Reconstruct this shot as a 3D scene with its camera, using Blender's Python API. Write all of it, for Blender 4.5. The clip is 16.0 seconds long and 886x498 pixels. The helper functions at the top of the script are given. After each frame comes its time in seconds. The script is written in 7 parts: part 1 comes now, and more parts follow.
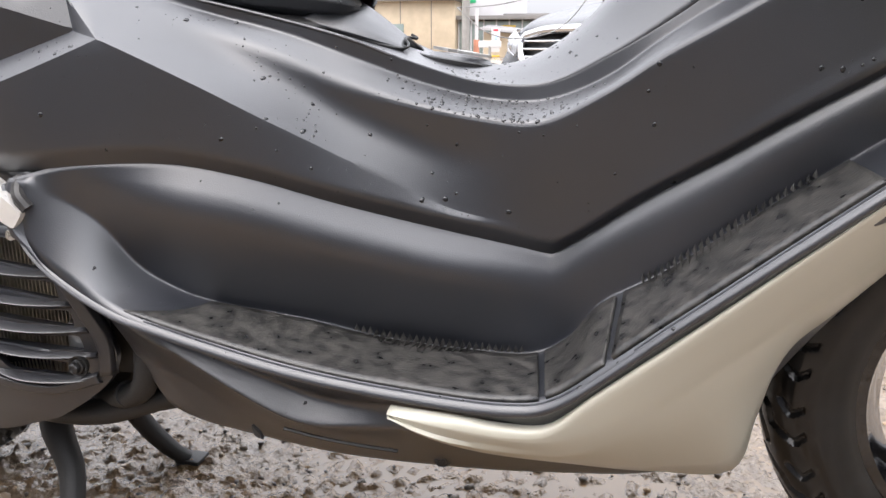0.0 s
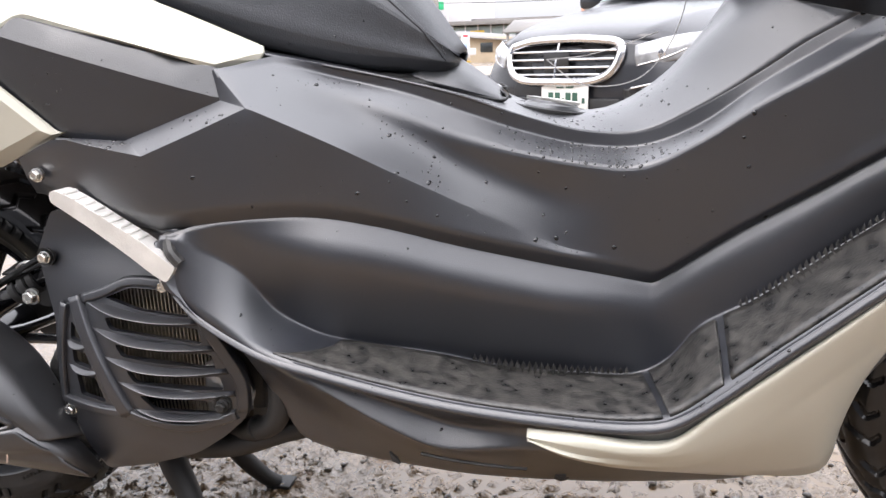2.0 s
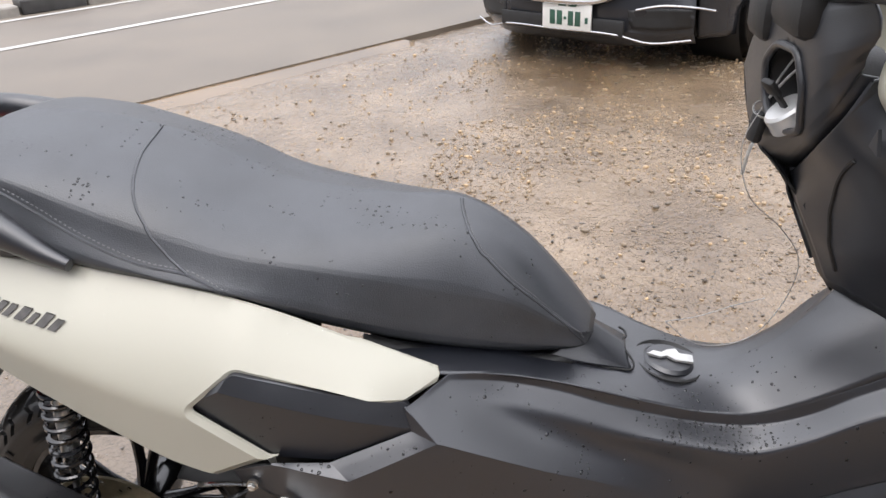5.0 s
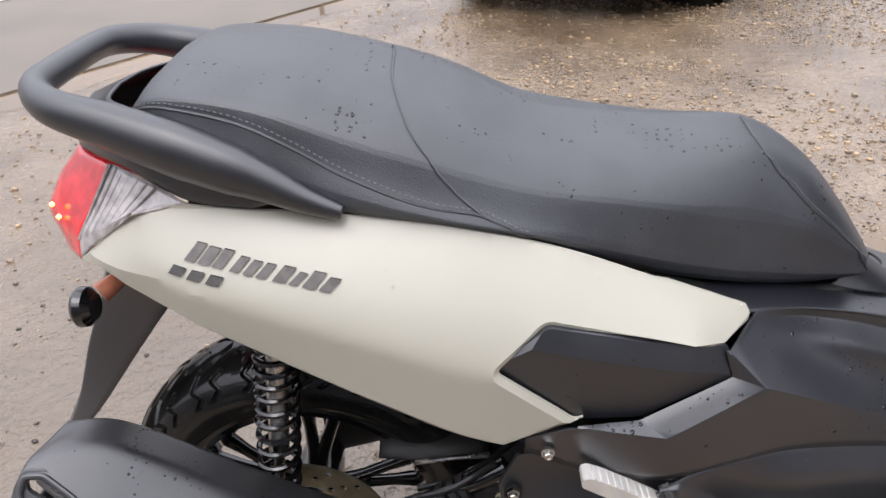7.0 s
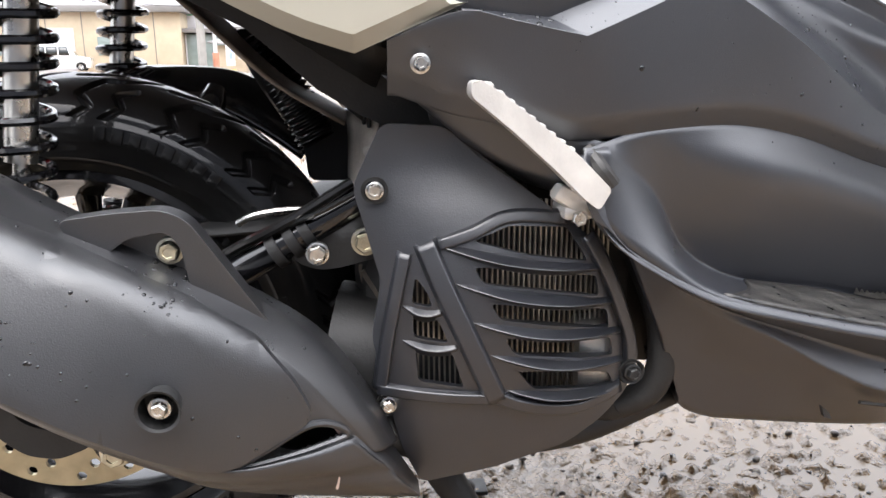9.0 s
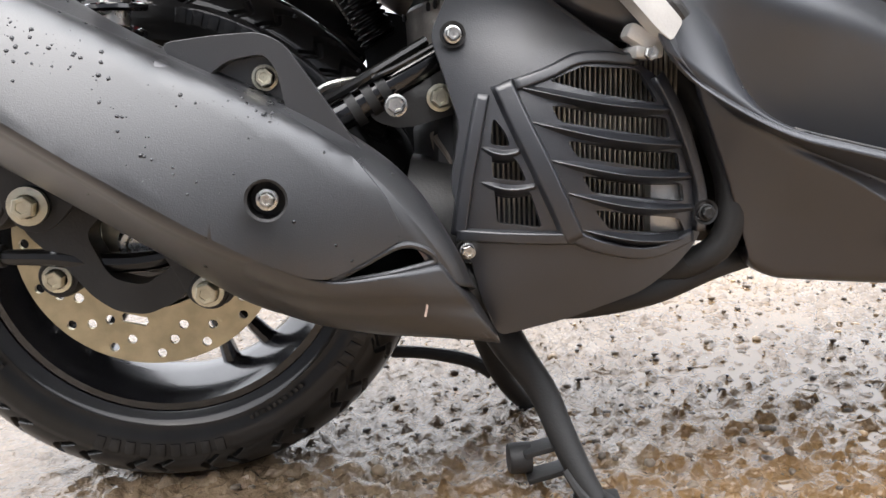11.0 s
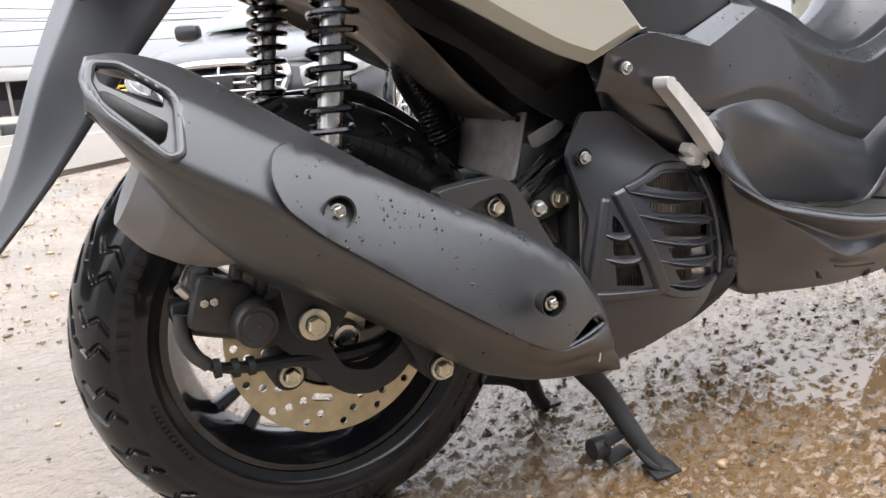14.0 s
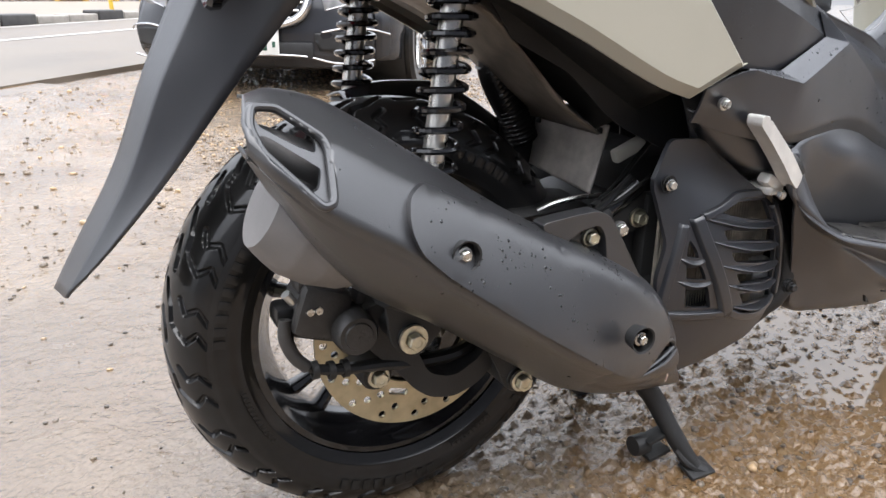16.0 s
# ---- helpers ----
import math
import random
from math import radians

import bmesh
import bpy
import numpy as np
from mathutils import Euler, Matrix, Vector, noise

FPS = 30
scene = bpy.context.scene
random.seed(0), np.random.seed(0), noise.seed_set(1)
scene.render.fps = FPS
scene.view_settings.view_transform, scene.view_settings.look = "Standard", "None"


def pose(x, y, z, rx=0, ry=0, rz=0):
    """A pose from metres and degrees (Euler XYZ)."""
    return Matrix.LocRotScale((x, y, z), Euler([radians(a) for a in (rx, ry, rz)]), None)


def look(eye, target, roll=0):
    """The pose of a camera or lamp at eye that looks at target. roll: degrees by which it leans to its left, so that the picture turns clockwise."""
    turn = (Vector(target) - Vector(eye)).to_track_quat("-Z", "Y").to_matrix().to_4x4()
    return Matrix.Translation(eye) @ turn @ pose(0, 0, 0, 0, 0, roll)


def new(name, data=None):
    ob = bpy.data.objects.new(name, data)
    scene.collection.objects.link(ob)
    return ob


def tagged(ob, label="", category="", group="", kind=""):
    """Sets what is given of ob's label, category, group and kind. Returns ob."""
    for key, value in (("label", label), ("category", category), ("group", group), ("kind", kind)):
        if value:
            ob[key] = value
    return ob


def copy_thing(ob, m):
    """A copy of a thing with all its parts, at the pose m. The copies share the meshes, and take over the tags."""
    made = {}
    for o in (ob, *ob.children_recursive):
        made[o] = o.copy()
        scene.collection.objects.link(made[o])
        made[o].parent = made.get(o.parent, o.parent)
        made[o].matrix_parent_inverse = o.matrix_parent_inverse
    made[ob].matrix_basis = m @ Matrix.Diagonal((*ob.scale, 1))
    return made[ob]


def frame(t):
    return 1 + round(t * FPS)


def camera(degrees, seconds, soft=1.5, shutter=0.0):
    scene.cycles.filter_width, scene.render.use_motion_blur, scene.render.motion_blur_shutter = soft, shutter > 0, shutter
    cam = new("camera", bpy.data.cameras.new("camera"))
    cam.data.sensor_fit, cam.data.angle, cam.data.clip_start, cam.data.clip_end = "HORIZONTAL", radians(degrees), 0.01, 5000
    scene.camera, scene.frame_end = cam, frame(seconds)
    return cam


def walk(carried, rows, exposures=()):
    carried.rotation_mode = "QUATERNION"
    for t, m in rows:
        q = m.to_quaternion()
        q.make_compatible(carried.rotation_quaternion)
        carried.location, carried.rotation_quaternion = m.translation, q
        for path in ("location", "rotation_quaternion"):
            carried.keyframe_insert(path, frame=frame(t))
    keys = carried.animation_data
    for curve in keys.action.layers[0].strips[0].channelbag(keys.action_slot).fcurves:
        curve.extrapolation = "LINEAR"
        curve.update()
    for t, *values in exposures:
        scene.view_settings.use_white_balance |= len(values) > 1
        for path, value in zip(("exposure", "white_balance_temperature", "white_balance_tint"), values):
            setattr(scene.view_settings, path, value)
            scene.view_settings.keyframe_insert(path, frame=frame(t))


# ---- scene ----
cam = camera(61.5, 16.0)
PATH = [
    (0, (0.902, -0.730, 0.534), (0.456, 1.150, 0.021), 0.1),
    (0.5, (0.843, -0.748, 0.490), (0.429, 1.142, -0.016), -0.9),
    (1, (0.806, -0.756, 0.490), (0.410, 1.136, -0.022), -1.1),
    (1.5, (0.797, -0.774, 0.530), (0.413, 1.116, 0.000), -1.3),
    (2, (0.788, -0.811, 0.581), (0.403, 1.087, 0.082), -1.8),
    (2.5, (0.769, -0.837, 0.604), (0.378, 1.073, 0.158), -1.9),
    (3, (0.757, -0.856, 0.617), (0.351, 1.057, 0.198), -1.8),
    (3.5, (0.786, -0.811, 0.641), (0.363, 1.092, 0.193), -1.5),
    (4, (0.794, -0.764, 0.771), (0.395, 1.080, 0.105), -0.9),
    (4.5, (0.713, -0.772, 0.969), (0.376, 1.021, 0.149), -1.4),
    (5, (0.606, -0.780, 1.073), (0.309, 0.979, 0.167), -3.0),
    (5.2, (0.555, -0.766, 1.097), (0.261, 0.979, 0.166), -3.4),
    (7.3, (0.202, -0.728, 0.964), (0.172, 1.007, -0.031), -2.0),
    (7.5, (0.199, -0.724, 0.924), (0.192, 1.011, -0.071), -1.1),
    (8, (0.218, -0.736, 0.814), (0.252, 1.022, -0.138), 0.3),
    (8.5, (0.241, -0.728, 0.628), (0.343, 1.136, -0.089), -0.1),
    (9, (0.243, -0.707, 0.486), (0.470, 1.222, 0.006), -0.3),
    (9.2, (0.251, -0.699, 0.448), (0.483, 1.235, -0.006), -0.0),
    (11.3, (0.166, -0.759, 0.344), (0.353, 1.197, -0.027), -2.5),
    (11.5, (0.150, -0.763, 0.341), (0.333, 1.193, -0.036), -2.9),
    (12, (0.100, -0.742, 0.334), (0.286, 1.208, -0.070), -4.2),
    (12.5, (0.040, -0.702, 0.357), (0.294, 1.222, -0.128), -5.2),
    (13, (-0.033, -0.720, 0.397), (0.472, 1.164, -0.049), -4.8),
    (13.5, (-0.131, -0.776, 0.415), (0.591, 1.043, 0.001), -4.2),
    (14, (-0.220, -0.804, 0.487), (0.646, 0.944, 0.046), -3.8),
    (14.5, (-0.282, -0.786, 0.512), (0.621, 0.925, 0.005), -3.2),
    (15, (-0.308, -0.785, 0.535), (0.585, 0.909, -0.042), -1.6),
    (15.5, (-0.307, -0.771, 0.561), (0.566, 0.921, -0.051), 0.2),
    (16, (-0.307, -0.761, 0.584), (0.554, 0.926, -0.056), 1.0),
]
walk(cam, [(t, look(eye, target, roll)) for t, eye, target, roll in PATH],
     [(0, .80, 6500, 13), (1.0, .95, 6500, 13), (2.0, .90, 6500, 14), (3.0, .58, 6500, 14), (4.0, .50, 6550, 14), (5.0, .18, 6450, 13), (7.5, .12, 6300, 15), (8.5, .58, 6150, 15),
      (9.0, 1.12, 6400, 12), (9.2, 1.17, 6500, 11), (11.5, .95, 6500, 11), (14.0, .78, 6450, 11), (16.0, .66, 6300, 11)])

# ---- daylight: overcast, brighter overhead than at the horizon ----
world = bpy.data.worlds.new("sky")
scene.world = world
world.use_nodes = True
wn, wl = world.node_tree.nodes, world.node_tree.links
wn.clear()
sky = wn.new("ShaderNodeTexSky")
sky.sky_type, sky.sun_disc = "NISHITA", False
sky.sun_elevation, sky.sun_rotation = radians(58), radians(200)
sky.air_density, sky.dust_density, sky.ozone_density = 1.0, 6.0, 1.0
sky_out, sky_bg = wn.new("ShaderNodeOutputWorld"), wn.new("ShaderNodeBackground")
sky_co, cloud_noise, cloud_mix, cloud_ramp = wn.new("ShaderNodeTexCoord"), wn.new("ShaderNodeTexNoise"), wn.new("ShaderNodeMixRGB"), wn.new("ShaderNodeValToRGB")
sky_z, dome, dome_mul = wn.new("ShaderNodeSeparateXYZ"), wn.new("ShaderNodeMapRange"), wn.new("ShaderNodeMixRGB")
cloud_noise.inputs["Scale"].default_value, cloud_noise.inputs["Detail"].default_value = 2.2, 5.0
cloud_ramp.color_ramp.elements[0].color = (8.6, 8.9, 9.5, 1)
cloud_ramp.color_ramp.elements[1].color = (10.6, 10.8, 11.2, 1)
cloud_mix.inputs["Fac"].default_value = 0.88
# an overcast dome is about three times as bright overhead as at the horizon
dome.inputs["From Min"].default_value, dome.inputs["From Max"].default_value = 0.0, 0.9
dome.inputs["To Min"].default_value, dome.inputs["To Max"].default_value = 0.47, 2.9
dome_mul.blend_type, dome_mul.inputs["Fac"].default_value = "MULTIPLY", 1.0
wl.new(sky_co.outputs["Generated"], cloud_noise.inputs["Vector"])
wl.new(sky_co.outputs["Generated"], sky_z.inputs["Vector"])
wl.new(sky_z.outputs["Z"], dome.inputs["Value"])
wl.new(cloud_noise.outputs["Fac"], cloud_ramp.inputs["Fac"])
wl.new(sky.outputs["Color"], cloud_mix.inputs["Color1"])
wl.new(cloud_ramp.outputs["Color"], cloud_mix.inputs["Color2"])
wl.new(cloud_mix.outputs["Color"], dome_mul.inputs["Color1"])
wl.new(dome.outputs["Result"], dome_mul.inputs["Color2"])
wl.new(dome_mul.outputs["Color"], sky_bg.inputs["Color"])
sky_bg.inputs["Strength"].default_value = 0.1
wl.new(sky_bg.outputs["Background"], sky_out.inputs["Surface"])
sun_data = bpy.data.lights.new("sun", "SUN")
sun_data.energy, sun_data.angle, sun_data.color = 0.6, radians(30), (1.0, 0.98, 0.95)
sun = new("sun", sun_data)
sun.matrix_world = look((0, 0, 20), (3, 8, 0))

# ---- building helpers ----
def spline(pts, n):
    """n points, evenly spaced, on a smooth curve through pts."""
    p = np.array(pts, float)
    if len(p) == 2:
        return p[0] + (p[1] - p[0]) * np.linspace(0, 1, n)[:, None]
    d = np.linalg.norm(np.diff(p, axis=0), axis=1) ** 0.5
    u = np.concatenate([[0], np.cumsum(d)])
    a = np.vstack([2 * p[0] - p[1], p, 2 * p[-1] - p[-2]])
    ua = np.concatenate([[-d[0]], u, [u[-1] + d[-1]]])
    out = []
    for i in range(1, len(p)):
        p0, p1, p2, p3 = a[i - 1:i + 3]
        t0, t1, t2, t3 = ua[i - 1:i + 3]
        for t in np.linspace(t1, t2, 16, endpoint=False):
            a1 = (t1 - t) / (t1 - t0) * p0 + (t - t0) / (t1 - t0) * p1
            a2 = (t2 - t) / (t2 - t1) * p1 + (t - t1) / (t2 - t1) * p2
            a3 = (t3 - t) / (t3 - t2) * p2 + (t - t2) / (t3 - t2) * p3
            b1 = (t2 - t) / (t2 - t0) * a1 + (t - t0) / (t2 - t0) * a2
            b2 = (t3 - t) / (t3 - t1) * a2 + (t - t1) / (t3 - t1) * a3
            out.append((t2 - t) / (t2 - t1) * b1 + (t - t1) / (t2 - t1) * b2)
    out = np.array(out + [p[-1]])
    s = np.concatenate([[0], np.cumsum(np.linalg.norm(np.diff(out, axis=0), axis=1))])
    w = np.linspace(0, s[-1], n)
    return np.stack([np.interp(w, s, out[:, k]) for k in range(p.shape[1])], 1)


def add_grid(bm, rows, close_u=False, close_v=False):
    """Quads over a grid of rows of points."""
    vs = [[bm.verts.new(p) for p in r] for r in rows]
    nr, nc = len(vs), len(vs[0])
    for i in range(nr if close_v else nr - 1):
        for j in range(nc if close_u else nc - 1):
            q = [vs[i][j], vs[i][(j + 1) % nc], vs[(i + 1) % nr][(j + 1) % nc], vs[(i + 1) % nr][j]]
            if len(set(q)) == 4:
                bm.faces.new(q)
    return vs


def loft(curves, n=40, fillet=0.004, bulge=0.0, rows=3, bm=None):
    """A skin over curves, its inner creases rounded to the width fillet, its strips swollen outwards (to -y) by bulge."""
    bm = bm or bmesh.new()
    S = [spline(c, n) if n else np.array(c, float) for c in curves]
    m = len(S)
    fil = list(fillet) if isinstance(fillet, (list, tuple)) else [fillet] * (m - 2)
    bul = list(bulge) if isinstance(bulge, (list, tuple)) else [bulge] * (m - 1)
    grid = [S[0]]
    for i in range(m - 1):
        a, b = S[i], S[i + 1]
        L = np.linalg.norm(b - a, axis=1, keepdims=True) + 1e-9
        f0 = np.minimum((fil[i - 1] if i > 0 else 0) / L, 0.45)
        f1 = np.minimum((fil[i] if i < m - 2 else 0) / L, 0.45)
        for k in range(1 if i == 0 else 0, rows + 1):
            v = f0 + (1 - f0 - f1) * k / rows
            q = a + (b - a) * v
            q = q + np.array([[0, -1, 0]]) * bul[i] * 4 * v * (1 - v)
            grid.append(q)
        if i < m - 2 and fil[i] > 0:
            c = S[i + 2]
            L2 = np.linalg.norm(c - b, axis=1, keepdims=True) + 1e-9
            p0 = b + (a - b) * f1
            p2 = b + (c - b) * np.minimum(fil[i] / L2, 0.45)
            for t in (0.25, 0.5, 0.75):
                grid.append((1 - t) ** 2 * p0 + 2 * t * (1 - t) * b + t * t * p2)
    add_grid(bm, grid)
    return bm


def tube(pts, radius, n=14, k=12, bm=None, flat=1.0, caps=True):
    """A round bar along a smooth curve; radius: one number or one per given point."""
    bm = bm or bmesh.new()
    c = spline(pts, n)
    r = np.full(n, radius) if isinstance(radius, (int, float)) else np.interp(np.linspace(0, 1, n), np.linspace(0, 1, len(radius)), radius)
    rows, up = [], Vector((0, 0, 1))
    t0 = Vector(c[1] - c[0]).normalized()
    if abs(t0.z) > 0.95:
        up = Vector((0, 1, 0))
    for i in range(n):
        t = Vector(c[min(i + 1, n - 1)] - c[max(i - 1, 0)]).normalized()
        s = t.cross(up).normalized()
        up = s.cross(t).normalized()
        rows.append([Vector(c[i]) + float(r[i]) * (s * math.cos(a) + up * math.sin(a) * flat) for a in (2 * math.pi * j / k for j in range(k))])
    vs = add_grid(bm, rows, close_u=True)
    if caps:
        bm.faces.new(vs[0][::-1])
        bm.faces.new(vs[-1])
    return bm


def revolve(profile, n=48, axis="y", at=(0, 0, 0), bm=None, closed=False):
    """A turned body: profile of (radius, along)."""
    bm = bm or bmesh.new()
    rows = []
    for j in range(n):
        a = 2 * math.pi * j / n
        c, s = math.cos(a), math.sin(a)
        if axis == "y":
            rows.append([(at[0] + r * c, at[1] + h, at[2] + r * s) for r, h in profile])
        elif axis == "x":
            rows.append([(at[0] + h, at[1] + r * c, at[2] + r * s) for r, h in profile])
        else:
            rows.append([(at[0] + r * c, at[1] + r * s, at[2] + h) for r, h in profile])
    add_grid(bm, rows, close_v=True, close_u=closed)
    return bm


def box(size, at=(0, 0, 0), bevel=0.002, m=None, bm=None):
    """A block with rounded edges."""
    own = bmesh.new()
    bmesh.ops.create_cube(own, size=1.0, matrix=Matrix.Diagonal((*size, 1)))
    if bevel:
        bmesh.ops.bevel(own, geom=own.edges[:], offset=min(bevel, min(size) * 0.45), segments=2, affect="EDGES", profile=0.5)
    bmesh.ops.transform(own, matrix=Matrix.Translation(at) @ (m or Matrix()), verts=own.verts)
    return merge(bm, own)


def merge(bm, own):
    """Adds own to bm (which may be None)."""
    if bm is None:
        return own
    me = bpy.data.meshes.new("tmp")
    own.to_mesh(me)
    own.free()
    bm.from_mesh(me)
    bpy.data.meshes.remove(me)
    return bm


def inside(p, poly):
    hit = False
    for (x1, y1), (x2, y2) in zip(poly, poly[1:] + poly[:1]):
        if (y1 > p[1]) != (y2 > p[1]) and p[0] < (x2 - x1) * (p[1] - y1) / (y2 - y1) + x1:
            hit = not hit
    return hit


def ring(x, z, r, n=14):
    return [(x + r * math.cos(2 * math.pi * i / n), z + r * math.sin(2 * math.pi * i / n)) for i in range(n)]


def rounded(poly, r=0.006, k=4):
    """The outline poly with its corners rounded."""
    out, n = [], len(poly)
    for i in range(n):
        p, a, b = Vector(poly[i]), Vector(poly[i - 1]), Vector(poly[(i + 1) % n])
        da, db = a - p, b - p
        q = min(r, da.length * 0.45, db.length * 0.45)
        p0, p2 = p + da.normalized() * q, p + db.normalized() * q
        for t in (j / k for j in range(k + 1)):
            v = p0 * (1 - t) ** 2 + p * 2 * t * (1 - t) + p2 * t * t
            out.append((v.x, v.y))
    return out


def plate(outline, holes=(), depth=0.006, face=None, grid=0.0, bm=None, creases=()):
    """A plate in the x-z plane with holes through it. face(x, z) gives the y of its outer side, which looks to -y; creases: points that its folds pass through."""
    from mathutils.geometry import delaunay_2d_cdt
    bm = bm or bmesh.new()
    face = face or (lambda x, z: 0.0)
    co, ed = [], []
    for loop in (outline, *holes):
        s = len(co)
        co += [Vector(p) for p in loop]
        ed += [(s + i, s + (i + 1) % len(loop)) for i in range(len(loop))]
    folds = [Vector(p) for p in creases if inside(p, outline) and not any(inside(p, h) for h in holes)]
    co += folds
    if grid:
        xs, zs = [p[0] for p in outline], [p[1] for p in outline]
        for x in np.arange(min(xs), max(xs), grid):
            for z in np.arange(min(zs), max(zs), grid):
                if inside((x, z), outline) and not any(inside((x, z), h) for h in holes) and all((q.x - x) ** 2 + (q.y - z) ** 2 > (grid * .6) ** 2 for q in folds):
                    co.append(Vector((x, z)))
    vs, es, fs, _, _, _ = delaunay_2d_cdt(co, ed, [], 1, 1e-6)
    front = [bm.verts.new((v.x, face(v.x, v.y), v.y)) for v in vs]
    back = [bm.verts.new((v.x, face(v.x, v.y) + depth, v.y)) for v in vs]
    count = {}
    for f in fs:
        c = sum((vs[i] for i in f), Vector((0, 0))) / len(f)
        if not inside(c, outline) or any(inside(c, h) for h in holes):
            continue
        bm.faces.new([front[i] for i in f])
        bm.faces.new([back[i] for i in reversed(f)])
        for i, j in zip(f, f[1:] + f[:1]):
            count[(i, j)] = 1
    for i, j in count:
        if (j, i) not in count:
            bm.faces.new([front[j], front[i], back[i], back[j]])
    return bm


def part(name, bm, mat, parent=None, label="", sharp=32, solid=0.0, bevel=0.0, flip=False, offset=1.0, fold=45):
    """Links a bmesh as one smooth mesh under a thing or a part."""
    loose = [v for v in bm.verts if not v.link_faces]
    bmesh.ops.delete(bm, geom=loose, context="VERTS")
    bmesh.ops.recalc_face_normals(bm, faces=bm.faces)
    if flip:
        bmesh.ops.reverse_faces(bm, faces=bm.faces)
    me = bpy.data.meshes.new(name)
    bm.to_mesh(me)
    bm.free()
    me.materials.append(mat)
    me.shade_smooth()
    me.set_sharp_from_angle(angle=radians(sharp))
    ob = new(name, me)
    ob.parent = parent
    if label:
        ob["label"] = label
    if solid:
        so = ob.modifiers.new("thickness", "SOLIDIFY")
        so.thickness, so.offset = solid, offset
    if bevel:
        be = ob.modifiers.new("edge", "BEVEL")
        be.width, be.segments, be.limit_method, be.angle_limit = bevel, 2, "ANGLE", radians(fold)
    return ob


def outward(bm, ref=(0.0, -1.0, 0.0)):
    """Turns an open skin so that it looks towards ref, and returns whether its faces agreed."""
    bmesh.ops.recalc_face_normals(bm, faces=bm.faces)
    s = sum((f.normal.dot(Vector(ref)) * f.calc_area() for f in bm.faces), 0.0)
    return s < 0


def skin(name, bm, mat, parent, label="", ref=(0, -1, 0), solid=0.003, sharp=50, bevel=0.0, fold=45):
    """An open panel with its thickness behind it."""
    return part(name, bm, mat, parent, label, sharp, solid, bevel, flip=outward(bm, ref), offset=-1.0, fold=fold)


def mirrored(ob, parent):
    """The same part on the other side of the machine."""
    me = ob.data.copy()
    me.transform(Matrix.Diagonal((1, -1, 1, 1)))
    me.flip_normals()
    o = new(ob.name.split(".")[0], me)
    o.parent = parent
    for md in ob.modifiers:
        k = o.modifiers.new(md.name, md.type)
        if md.type == "SOLIDIFY":
            k.thickness, k.offset = md.thickness, md.offset
        else:
            k.width, k.segments, k.limit_method, k.angle_limit = md.width, md.segments, md.limit_method, md.angle_limit
    if "label" in ob:
        o["label"] = ob["label"]
    return o


def thing(name, label, category, at=(0, 0, 0), turn=0.0, group="", kind=""):
    """An empty that carries the parts of a thing."""
    e = new(name)
    e.matrix_basis = pose(*at, 0, 0, turn)
    e.empty_display_size = 0.1
    return tagged(e, label, category, group, kind)

